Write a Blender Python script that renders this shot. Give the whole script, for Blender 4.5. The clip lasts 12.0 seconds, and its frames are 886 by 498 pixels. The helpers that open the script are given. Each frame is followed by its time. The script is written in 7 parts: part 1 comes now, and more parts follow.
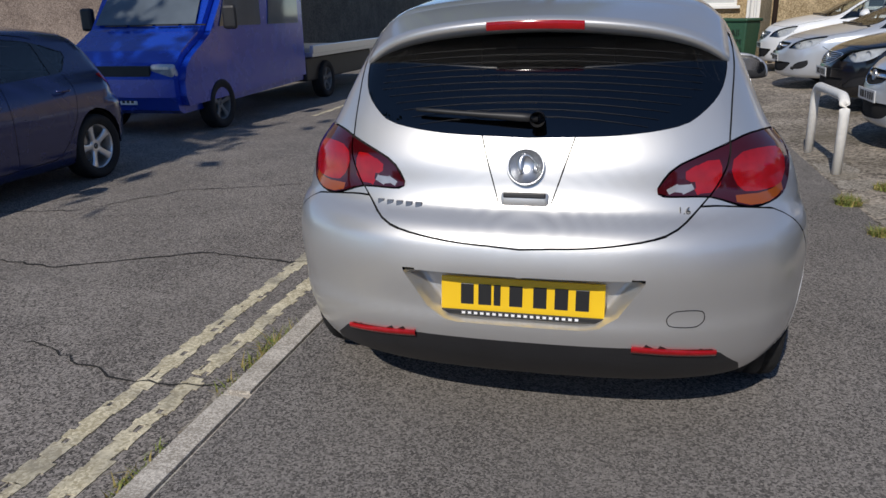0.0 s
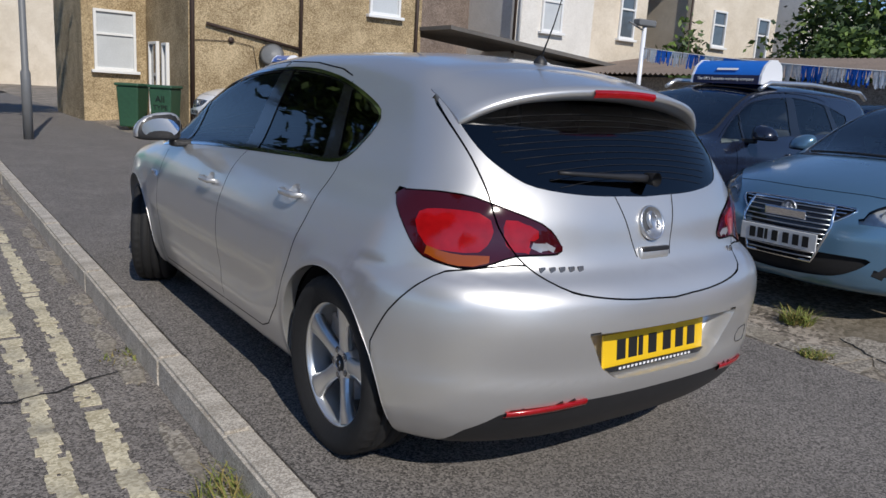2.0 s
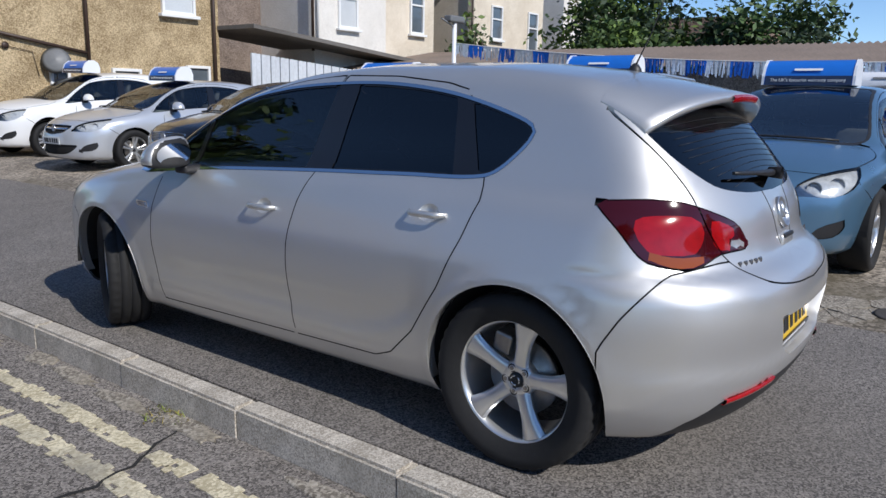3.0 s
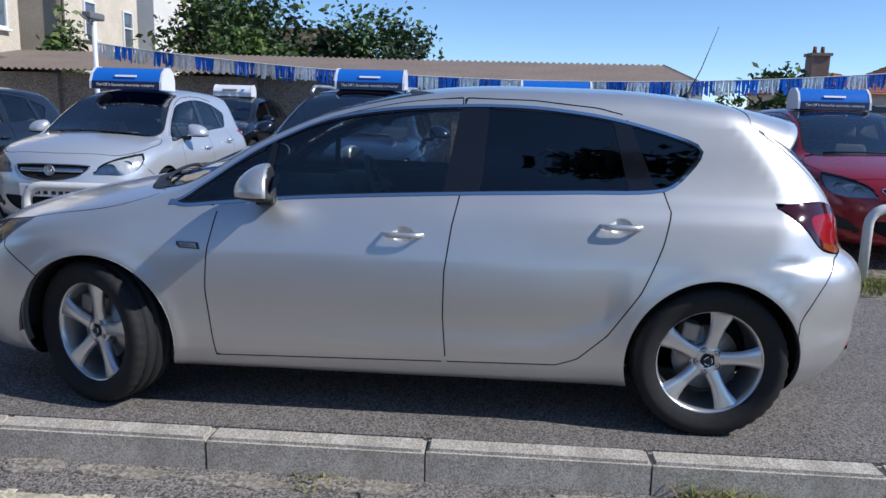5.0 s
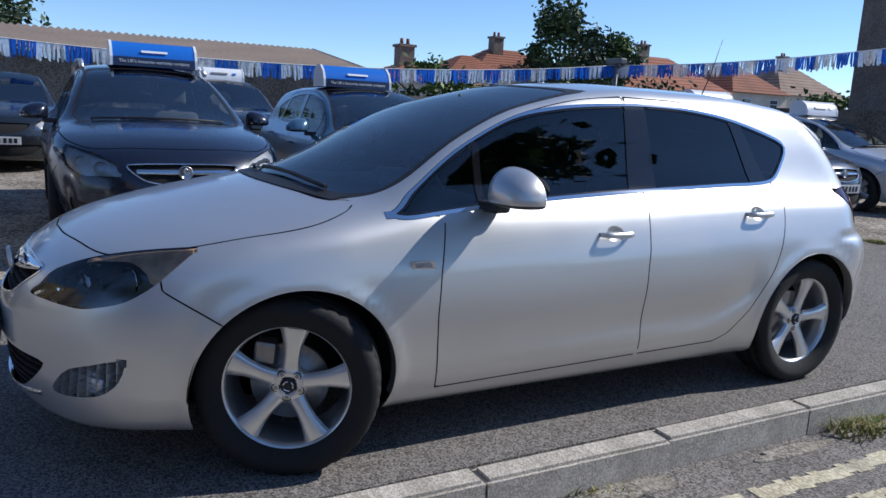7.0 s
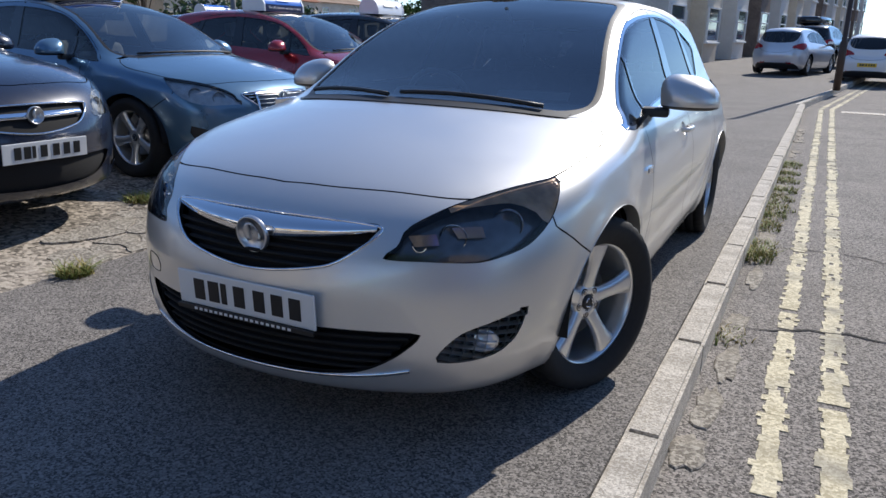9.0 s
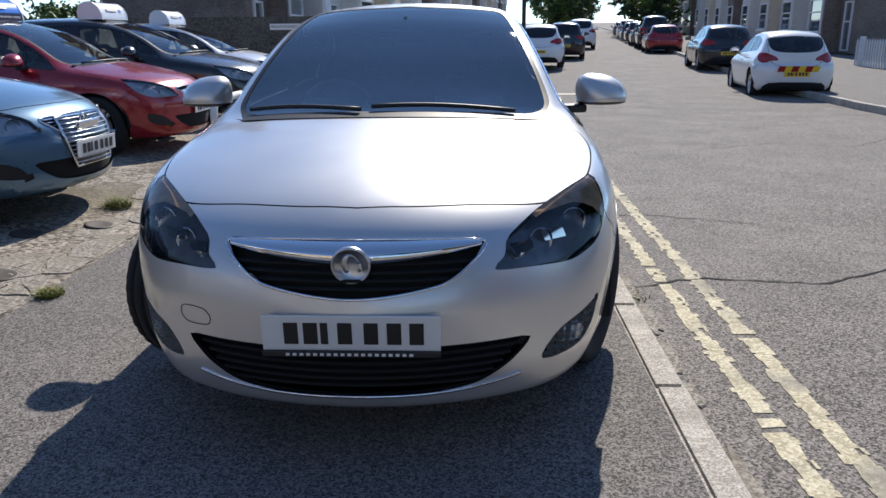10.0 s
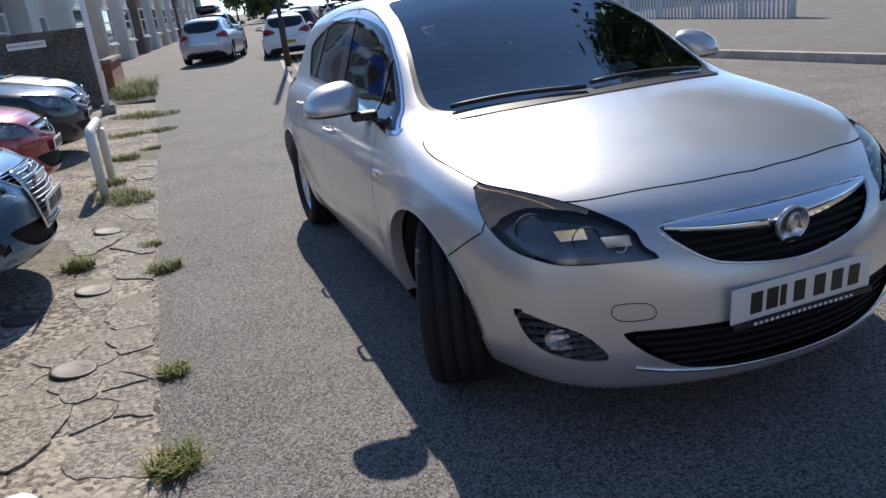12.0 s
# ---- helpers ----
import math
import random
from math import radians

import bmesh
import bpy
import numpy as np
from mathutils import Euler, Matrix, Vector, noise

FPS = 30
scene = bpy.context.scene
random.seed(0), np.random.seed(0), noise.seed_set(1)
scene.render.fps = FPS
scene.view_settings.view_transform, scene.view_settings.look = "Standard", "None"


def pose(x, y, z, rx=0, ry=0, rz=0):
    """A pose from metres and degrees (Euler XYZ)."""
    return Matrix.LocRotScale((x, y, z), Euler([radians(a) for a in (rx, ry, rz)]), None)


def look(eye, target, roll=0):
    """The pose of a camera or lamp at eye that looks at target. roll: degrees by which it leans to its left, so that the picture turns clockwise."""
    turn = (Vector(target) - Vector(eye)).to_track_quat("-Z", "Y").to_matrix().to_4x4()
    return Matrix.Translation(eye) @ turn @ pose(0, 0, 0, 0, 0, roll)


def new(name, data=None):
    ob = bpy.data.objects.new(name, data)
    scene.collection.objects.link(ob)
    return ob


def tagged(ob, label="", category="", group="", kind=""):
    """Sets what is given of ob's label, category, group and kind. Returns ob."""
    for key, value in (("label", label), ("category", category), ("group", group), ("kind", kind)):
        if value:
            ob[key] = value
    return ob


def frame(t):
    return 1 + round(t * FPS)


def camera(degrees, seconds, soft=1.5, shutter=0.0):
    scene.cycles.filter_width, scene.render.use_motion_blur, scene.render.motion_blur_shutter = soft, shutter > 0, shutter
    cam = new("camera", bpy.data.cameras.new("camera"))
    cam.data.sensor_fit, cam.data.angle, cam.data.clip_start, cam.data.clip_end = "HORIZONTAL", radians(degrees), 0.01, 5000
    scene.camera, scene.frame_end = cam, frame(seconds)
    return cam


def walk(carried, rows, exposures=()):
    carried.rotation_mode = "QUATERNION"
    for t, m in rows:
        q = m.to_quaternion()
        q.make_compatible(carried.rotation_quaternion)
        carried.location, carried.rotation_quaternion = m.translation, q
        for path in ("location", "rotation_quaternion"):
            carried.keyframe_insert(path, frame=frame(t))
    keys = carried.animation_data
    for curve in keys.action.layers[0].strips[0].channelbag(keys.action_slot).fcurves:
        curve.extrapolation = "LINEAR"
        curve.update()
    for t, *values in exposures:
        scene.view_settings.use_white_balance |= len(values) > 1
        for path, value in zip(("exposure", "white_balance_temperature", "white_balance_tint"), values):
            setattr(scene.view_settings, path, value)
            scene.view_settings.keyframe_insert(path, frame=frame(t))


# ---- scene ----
cam = camera(61.4, 12.0, soft=1.5)
PATH = [
    (0, (0.29, -2.922, 1.38), (-0.166, -1.072, 0.772), -1.3),
    (0.5, (-0.262, -2.961, 1.343), (0.008, -1.049, 0.823), 3.7),
    (1, (-0.848, -2.904, 1.344), (-0.333, -1.039, 0.837), 2.9),
    (1.5, (-1.475, -2.622, 1.329), (-0.621, -0.876, 0.86), 2.5),
    (2, (-2.039, -2.278, 1.302), (-0.895, -0.689, 0.893), 3.6),
    (2.5, (-2.585, -1.806, 1.31), (-1.232, -0.386, 0.917), 1.7),
    (3, (-3.024, -1.303, 1.314), (-1.454, -0.129, 0.916), 1.1),
    (3.2, (-3.179, -1.076, 1.327), (-1.535, -0.016, 0.91), 0.4),
    (4.8, (-3.929, 0.686, 1.354), (-1.975, 0.925, 1.002), 1.6),
    (5, (-3.953, 0.943, 1.334), (-1.99, 1.071, 0.975), 1.6),
    (5.5, (-3.939, 1.611, 1.335), (-1.982, 1.421, 0.97), 2.6),
    (6, (-3.813, 2.25, 1.319), (-1.912, 1.741, 0.966), 4.0),
    (6.5, (-3.547, 2.875, 1.318), (-1.762, 2.039, 0.976), 3.3),
    (7, (-3.25, 3.45, 1.306), (-1.527, 2.504, 0.939), 2.9),
    (7.5, (-2.88, 3.97, 1.256), (-1.319, 2.801, 0.811), 4.5),
    (7.7, (-2.723, 4.169, 1.242), (-1.29, 2.854, 0.78), 5.4),
    (9.3, (-1.134, 5.391, 1.238), (-0.473, 3.584, 0.693), 0.6),
    (9.5, (-0.907, 5.47, 1.255), (-0.416, 3.608, 0.715), 0.4),
    (10, (-0.357, 5.595, 1.29), (-0.272, 3.674, 0.74), -0.5),
    (10.5, (0.217, 5.544, 1.328), (0.028, 3.647, 0.724), -2.8),
    (11, (0.756, 5.484, 1.384), (0.338, 3.627, 0.77), -5.4),
    (11.5, (1.233, 5.37, 1.375), (0.776, 3.525, 0.751), -6.0),
    (12, (1.624, 5.194, 1.389), (1.028, 3.39, 0.763), -7.0),
]
EXPOSURES = [(0, -0.05, 6450, 10), (2.5, 0.06, 6250, 10), (3.2, 0.28, 6100, 10), (5, 0.32, 5900, 10), (6.5, 0.30, 5900, 10), (7.7, 0.28, 6050, 10), (9.3, 0.60, 6350, 10), (12, 0.62, 6500, 10)]
walk(cam, [(t, look(eye, target, roll)) for t, eye, target, roll in PATH], EXPOSURES)

# ---- light: clear sky, high sun behind and to the street side of the car ----
SUN_EL, SUN_AZ = radians(39.5), math.atan2(-0.23, -1.2)
world = bpy.data.worlds.new("sky")
scene.world = world
world.use_nodes = True
wn = world.node_tree.nodes
wn.clear()
sky = wn.new("ShaderNodeTexSky")
sky.sky_type = "NISHITA"
sky.sun_disc = False
sky.sun_elevation = SUN_EL
sky.sun_rotation = SUN_AZ
sky.air_density, sky.dust_density, sky.ozone_density = 0.85, 0.0, 4.5
sky.altitude = 1200
wbg = wn.new("ShaderNodeBackground")
wbg.inputs[1].default_value = 0.12
wout = wn.new("ShaderNodeOutputWorld")
world.node_tree.links.new(sky.outputs[0], wbg.inputs[0])
world.node_tree.links.new(wbg.outputs[0], wout.inputs[0])
sun = new("sun", bpy.data.lights.new("sun", "SUN"))
sun.data.energy, sun.data.angle, sun.data.color = 3.7, radians(0.55), (1.0, 0.93, 0.83)
sun_way = Vector((math.sin(SUN_AZ) * math.cos(SUN_EL), math.cos(SUN_AZ) * math.cos(SUN_EL), math.sin(SUN_EL)))
sun.matrix_world = look(sun_way * 60, (0, 0, 0))

# ---- materials ----
def node_mat(name):
    m = bpy.data.materials.new(name)
    m.use_nodes = True
    n = m.node_tree.nodes
    return m, n, m.node_tree.links, n["Principled BSDF"]


def plain(name, color, rough=0.5, metal=0.0, coat=0.0, grain=0.0, scale=60.0, bump=0.0, spec=0.5, random_tone=0.0):
    """A surface of one paint or stuff, with two scales of unevenness."""
    m, n, l, b = node_mat(name)
    b.inputs["Base Color"].default_value = (*color, 1)
    b.inputs["Roughness"].default_value = rough
    b.inputs["Metallic"].default_value = metal
    b.inputs["Coat Weight"].default_value = coat
    b.inputs["Coat Roughness"].default_value = 0.04
    b.inputs["Specular IOR Level"].default_value = spec
    if grain or bump or random_tone:
        tc = n.new("ShaderNodeTexCoord")
        a = n.new("ShaderNodeTexNoise")
        a.inputs["Scale"].default_value, a.inputs["Detail"].default_value = scale, 6
        c = n.new("ShaderNodeTexNoise")
        c.inputs["Scale"].default_value, c.inputs["Detail"].default_value = scale / 14, 4
        for q in (a, c):
            l.new(tc.outputs["Object"], q.inputs["Vector"])
        mix = n.new("ShaderNodeMath")
        mix.operation = "ADD"
        l.new(a.outputs[0], mix.inputs[0])
        l.new(c.outputs[0], mix.inputs[1])
        ramp = n.new("ShaderNodeMapRange")
        ramp.inputs[1].default_value, ramp.inputs[2].default_value = 0.6, 1.4
        ramp.inputs[3].default_value, ramp.inputs[4].default_value = 1 - grain, 1 + grain
        l.new(mix.outputs[0], ramp.inputs[0])
        out = ramp.outputs[0]
        if random_tone:
            info = n.new("ShaderNodeObjectInfo")
            r2 = n.new("ShaderNodeMapRange")
            r2.inputs[3].default_value, r2.inputs[4].default_value = 1 - random_tone, 1 + random_tone
            l.new(info.outputs["Random"], r2.inputs[0])
            mm = n.new("ShaderNodeMath")
            mm.operation = "MULTIPLY"
            l.new(out, mm.inputs[0])
            l.new(r2.outputs[0], mm.inputs[1])
            out = mm.outputs[0]
        v = n.new("ShaderNodeVectorMath")
        v.operation = "SCALE"
        v.inputs[0].default_value = color
        l.new(out, v.inputs["Scale"])
        l.new(v.outputs[0], b.inputs["Base Color"])
        if bump:
            bp = n.new("ShaderNodeBump")
            bp.inputs["Strength"].default_value, bp.inputs["Distance"].default_value = bump, 0.01
            l.new(a.outputs[0], bp.inputs["Height"])
            l.new(bp.outputs[0], b.inputs["Normal"])
    return m


def stone_mat(name, dark, light, chip_scale, patch_scale, rough=0.9, bump=0.6, dist=0.006, stain=None, stain_amount=0.5, patchy=1.0):
    """Aggregate: small chips of two tones, broad patches, and a relief."""
    m, n, l, b = node_mat(name)
    tc = n.new("ShaderNodeTexCoord")
    vor = n.new("ShaderNodeTexVoronoi")
    vor.inputs["Scale"].default_value = chip_scale
    nz = n.new("ShaderNodeTexNoise")
    nz.inputs["Scale"].default_value, nz.inputs["Detail"].default_value = patch_scale, 8
    nz.inputs["Roughness"].default_value = 0.65
    fine = n.new("ShaderNodeTexNoise")
    fine.inputs["Scale"].default_value, fine.inputs["Detail"].default_value = chip_scale * 1.7, 5
    for q in (vor, nz, fine):
        l.new(tc.outputs["Object"], q.inputs["Vector"])
    sep = n.new("ShaderNodeSeparateColor")
    l.new(vor.outputs["Color"], sep.inputs[0])
    add = n.new("ShaderNodeMath")
    add.operation = "MULTIPLY_ADD"
    l.new(sep.outputs[0], add.inputs[0])
    add.inputs[1].default_value = 0.55
    calm = n.new("ShaderNodeMapRange")
    calm.inputs[3].default_value, calm.inputs[4].default_value = 0.5 - patchy / 2, 0.5 + patchy / 2
    l.new(nz.outputs[0], calm.inputs[0])
    l.new(calm.outputs[0], add.inputs[2])
    add2 = n.new("ShaderNodeMath")
    add2.operation = "MULTIPLY_ADD"
    l.new(fine.outputs[0], add2.inputs[0])
    add2.inputs[1].default_value = 0.5
    l.new(add.outputs[0], add2.inputs[2])
    ramp = n.new("ShaderNodeValToRGB")
    ramp.color_ramp.elements[0].position, ramp.color_ramp.elements[0].color = 0.62, (*dark, 1)
    ramp.color_ramp.elements[1].position, ramp.color_ramp.elements[1].color = 1.0, (*light, 1)
    half = n.new("ShaderNodeMath")
    half.operation = "MULTIPLY"
    half.inputs[1].default_value = 0.78
    l.new(add2.outputs[0], half.inputs[0])
    l.new(half.outputs[0], ramp.inputs[0])
    col = ramp.outputs[0]
    if stain:
        big = n.new("ShaderNodeTexNoise")
        big.inputs["Scale"].default_value, big.inputs["Detail"].default_value = patch_scale * 0.35, 6
        l.new(tc.outputs["Object"], big.inputs["Vector"])
        mr = n.new("ShaderNodeMapRange")
        mr.inputs[1].default_value, mr.inputs[2].default_value, mr.inputs[4].default_value = 0.5, 0.68, stain_amount
        l.new(big.outputs[0], mr.inputs[0])
        mx = n.new("ShaderNodeMix")
        mx.data_type = "RGBA"
        l.new(mr.outputs[0], mx.inputs[0])
        l.new(col, mx.inputs[6])
        mx.inputs[7].default_value = (*stain, 1)
        col = mx.outputs[2]
    l.new(col, b.inputs["Base Color"])
    b.inputs["Roughness"].default_value = rough
    bp = n.new("ShaderNodeBump")
    bp.inputs["Strength"].default_value, bp.inputs["Distance"].default_value = bump, dist
    l.new(add2.outputs[0], bp.inputs["Height"])
    l.new(bp.outputs[0], b.inputs["Normal"])
    return m


def car_paint(name, color, metal=0.55, rough=0.32, flake=0.05, coat=1.0):
    m, n, l, b = node_mat(name)
    tc = n.new("ShaderNodeTexCoord")
    fl = n.new("ShaderNodeTexNoise")
    fl.inputs["Scale"].default_value, fl.inputs["Detail"].default_value = 900, 2
    dust = n.new("ShaderNodeTexNoise")
    dust.inputs["Scale"].default_value, dust.inputs["Detail"].default_value = 3.5, 6
    for q in (fl, dust):
        l.new(tc.outputs["Object"], q.inputs["Vector"])
    r = n.new("ShaderNodeMapRange")
    r.inputs[3].default_value, r.inputs[4].default_value = 1 - flake, 1 + flake
    l.new(fl.outputs[0], r.inputs[0])
    v = n.new("ShaderNodeVectorMath")
    v.operation = "SCALE"
    v.inputs[0].default_value = color
    l.new(r.outputs[0], v.inputs["Scale"])
    l.new(v.outputs[0], b.inputs["Base Color"])
    r2 = n.new("ShaderNodeMapRange")
    r2.inputs[3].default_value, r2.inputs[4].default_value = rough - 0.05, rough + 0.08
    l.new(dust.outputs[0], r2.inputs[0])
    l.new(r2.outputs[0], b.inputs["Roughness"])
    r3 = n.new("ShaderNodeMapRange")
    r3.inputs[3].default_value, r3.inputs[4].default_value = 0.05, 0.16
    l.new(dust.outputs[0], r3.inputs[0])
    l.new(r3.outputs[0], b.inputs["Coat Roughness"])
    b.inputs["Metallic"].default_value = metal
    b.inputs["Coat Weight"].default_value = coat
    return m


def glass_mat(name, tint, bend=1.52, rough=0.02):
    """Thin sheet of tinted glass: straight through, with a glossy skin."""
    m, n, l, b = node_mat(name)
    n.remove(b)
    tr = n.new("ShaderNodeBsdfTransparent")
    tr.inputs[0].default_value = (*tint, 1)
    gl = n.new("ShaderNodeBsdfGlossy")
    gl.inputs["Roughness"].default_value = rough
    fr = n.new("ShaderNodeFresnel")
    fr.inputs[0].default_value = bend
    mx = n.new("ShaderNodeMixShader")
    l.new(fr.outputs[0], mx.inputs[0])
    l.new(tr.outputs[0], mx.inputs[1])
    l.new(gl.outputs[0], mx.inputs[2])
    l.new(mx.outputs[0], n["Material Output"].inputs[0])
    return m


M_silver = car_paint("silver_paint", (0.67, 0.665, 0.655), 0.74, 0.40)
M_glass = glass_mat("car_glass", (0.76, 0.82, 0.82), 1.9)
M_screen = glass_mat("screen_glass", (0.88, 0.94, 0.94), 3.1)
M_privacy = glass_mat("privacy_glass", (0.06, 0.065, 0.08), 1.85)
M_black = plain("black_plastic", (0.018, 0.018, 0.02), 0.5, grain=0.2, scale=150)
M_gloss_black = plain("gloss_black", (0.01, 0.01, 0.012), 0.12, coat=0.5)
M_void = plain("dark_underside", (0.008, 0.008, 0.009), 0.9)
M_rubber = plain("tyre_rubber", (0.012, 0.012, 0.013), 0.8, grain=0.25, scale=40, bump=0.15)
M_alloy = plain("alloy_silver", (0.76, 0.765, 0.77), 0.3, metal=0.8, coat=0.5, grain=0.06, scale=20)
M_chrome = plain("chrome", (0.85, 0.86, 0.88), 0.07, metal=1.0)
M_badge = plain("brushed_badge", (0.62, 0.63, 0.65), 0.3, metal=0.9, grain=0.2, scale=60)
M_disc = plain("brake_steel", (0.35, 0.33, 0.31), 0.4, metal=0.9, grain=0.2, scale=50)
M_red_lens = plain("red_lens", (0.30, 0.004, 0.006), 0.10, coat=0.35, grain=0.3, scale=34)
M_smoke_lens = plain("smoked_red_lens", (0.045, 0.002, 0.004), 0.08, coat=0.5)
M_amber = plain("amber_lens", (0.26, 0.06, 0.008), 0.1, coat=0.4)
M_white_lens = plain("clear_reflector", (0.36, 0.36, 0.38), 0.15, metal=0.25, coat=1.0, grain=0.35, scale=22)
M_clear = plain("clear_lamp", (0.62, 0.63, 0.65), 0.15, metal=0.25, coat=1.0, grain=0.35, scale=22)
M_lens = glass_mat("lamp_cover", (0.92, 0.94, 0.95))
M_lamp_grey = plain("lamp_reflector", (0.50, 0.51, 0.53), 0.18, metal=0.3, coat=0.3, grain=0.35, scale=18)
M_lamp_dark = plain("lamp_housing_dark", (0.16, 0.16, 0.17), 0.2, metal=0.5, coat=0.4, grain=0.5, scale=22)
M_copper = plain("copper_reflector", (0.78, 0.50, 0.29), 0.25, metal=0.1, coat=0.5, grain=0.4, scale=26, bump=0.3)
M_cabin = plain("cabin_trim", (0.24, 0.25, 0.245), 0.8, grain=0.2, scale=60)
M_seat = plain("seat_cloth", (0.10, 0.10, 0.105), 0.95, grain=0.3, scale=200)
M_white_plate = plain("white_plate", (0.75, 0.76, 0.76), 0.35, coat=0.4)
M_yellow_plate = plain("yellow_plate", (0.82, 0.52, 0.012), 0.35, coat=0.4)
M_ink = plain("plate_ink", (0.015, 0.015, 0.016), 0.4)
M_white = plain("white_plastic", (0.8, 0.8, 0.8), 0.4)
M_asphalt = stone_mat("road_asphalt", (0.050, 0.044, 0.040), (0.36, 0.325, 0.295), 120, 1.6, dist=0.007, bump=0.8, stain=(0.16, 0.144, 0.13), stain_amount=0.3, patchy=0.35)
M_pave = stone_mat("pavement_asphalt", (0.052, 0.047, 0.043), (0.31, 0.283, 0.26), 150, 1.4, dist=0.006, bump=0.7, stain=(0.155, 0.143, 0.132), stain_amount=0.3, patchy=0.3)
M_kerb = stone_mat("kerb_concrete", (0.32, 0.285, 0.24), (0.68, 0.63, 0.555), 160, 5.0, bump=0.4, stain=(0.27, 0.245, 0.205), stain_amount=0.6)
M_forecourt = stone_mat("forecourt_concrete", (0.075, 0.062, 0.048), (0.46, 0.40, 0.33), 42, 1.6, bump=0.9, dist=0.012, stain=(0.13, 0.11, 0.075), stain_amount=0.75)
M_slab = stone_mat("old_concrete", (0.15, 0.13, 0.105), (0.44, 0.40, 0.34), 80, 4.5, bump=0.8, dist=0.01, stain=(0.22, 0.19, 0.14), stain_amount=0.6)

M_blue_box = plain("blue_sign", (0.02, 0.16, 0.62), 0.3, coat=0.5, grain=0.05, scale=10)
M_navy = plain("navy_sign", (0.012, 0.02, 0.07), 0.3, coat=0.4)
M_white_box = plain("white_sign", (0.78, 0.8, 0.84), 0.35, coat=0.3)
M_rail = plain("white_rail_paint", (0.72, 0.71, 0.68), 0.45, grain=0.12, scale=25, bump=0.1)
M_line = stone_mat("yellow_line_paint", (0.42, 0.365, 0.24), (0.75, 0.68, 0.50), 90, 7.0, bump=0.5, stain=(0.20, 0.19, 0.17), stain_amount=0.7)
M_roughcast = stone_mat("pebbledash", (0.26, 0.185, 0.095), (0.66, 0.52, 0.32), 55, 1.4, bump=1.0, dist=0.02)
M_cream = stone_mat("cream_render", (0.55, 0.47, 0.36), (0.78, 0.70, 0.58), 80, 0.8, bump=0.3)
M_white_render = stone_mat("white_render", (0.60, 0.57, 0.52), (0.80, 0.77, 0.72), 80, 0.8, bump=0.3)
M_brown_render = stone_mat("brown_roughcast", (0.12, 0.09, 0.075), (0.30, 0.24, 0.20), 55, 1.2, bump=0.8)
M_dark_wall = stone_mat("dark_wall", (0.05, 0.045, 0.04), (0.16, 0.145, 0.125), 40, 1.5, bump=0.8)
M_block = stone_mat("old_block_wall", (0.16, 0.13, 0.10), (0.36, 0.31, 0.25), 40, 1.0, bump=0.6)
M_tile = plain("clay_tile", (0.27, 0.10, 0.055), 0.85, grain=0.3, scale=8, random_tone=0.15)
M_tile_brown = plain("brown_tile", (0.24, 0.165, 0.12), 0.85, grain=0.3, scale=8, random_tone=0.12)
M_corr = plain("corrugated_sheet", (0.25, 0.195, 0.155), 0.8, grain=0.25, scale=12)
M_lean = plain("pale_sheeting", (0.55, 0.58, 0.62), 0.5, grain=0.15, scale=12)
M_felt = plain("roof_felt", (0.14, 0.13, 0.12), 0.9, grain=0.3, scale=20)
M_frame = plain("window_frame_white", (0.78, 0.78, 0.77), 0.35)
M_pane = plain("house_pane", (0.10, 0.12, 0.14), 0.06, coat=0.6, grain=0.3, scale=3)
M_net = plain("net_curtain", (0.55, 0.57, 0.58), 0.3, coat=0.6, grain=0.12, scale=30)
M_pipe = plain("brown_pipe", (0.05, 0.03, 0.022), 0.5)
M_bin = plain("green_bin", (0.03, 0.09, 0.05), 0.5, grain=0.2, scale=15)
M_leaf = plain("leaf_green", (0.055, 0.10, 0.025), 0.6, grain=0.5, scale=3)
M_leaf2 = plain("leaf_light", (0.11, 0.17, 0.03), 0.6, grain=0.5, scale=3)
M_leaf3 = plain("leaf_dark", (0.03, 0.055, 0.022), 0.6, grain=0.5, scale=3)
M_weed = plain("weed_green", (0.17, 0.21, 0.04), 0.7, grain=0.4, scale=30)
M_dry = plain("dry_grass", (0.30, 0.24, 0.08), 0.8, grain=0.4, scale=30)
M_bark = plain("bark", (0.10, 0.075, 0.055), 0.9, grain=0.4, scale=20, bump=0.5)
M_foil_blue = plain("blue_foil", (0.02, 0.14, 0.60), 0.25, metal=0.35, grain=0.5, scale=20)
M_foil_white = plain("silver_foil", (0.72, 0.74, 0.78), 0.25, metal=0.5, grain=0.4, scale=20)
M_wood = plain("fence_wood", (0.12, 0.09, 0.065), 0.85, grain=0.4, scale=10)
M_lorry_green = plain("green_curtain", (0.0, 0.24, 0.12), 0.5, grain=0.1, scale=3)
M_grey_post = plain("grey_post", (0.16, 0.165, 0.17), 0.5, grain=0.1, scale=20)
M_crack = plain("road_crack", (0.02, 0.019, 0.018), 0.95)
M_iron = plain("cast_iron", (0.09, 0.08, 0.07), 0.6, metal=0.4, grain=0.3, scale=40)

# ---- geometry helpers ----
def part(name, bm, material, parent=None, label="", smooth=False, m=None):
    """Links a bmesh as one mesh object under a thing or a part."""
    me = bpy.data.meshes.new(name)
    bm.to_mesh(me)
    bm.free()
    for mat in material if isinstance(material, (list, tuple)) else (material,):
        me.materials.append(mat)
    if smooth:
        me.polygons.foreach_set("use_smooth", [True] * len(me.polygons))
    ob = new(name, me)
    ob.parent = parent
    if m is not None:
        ob.matrix_basis = m
    if label:
        ob["label"] = label
    return ob


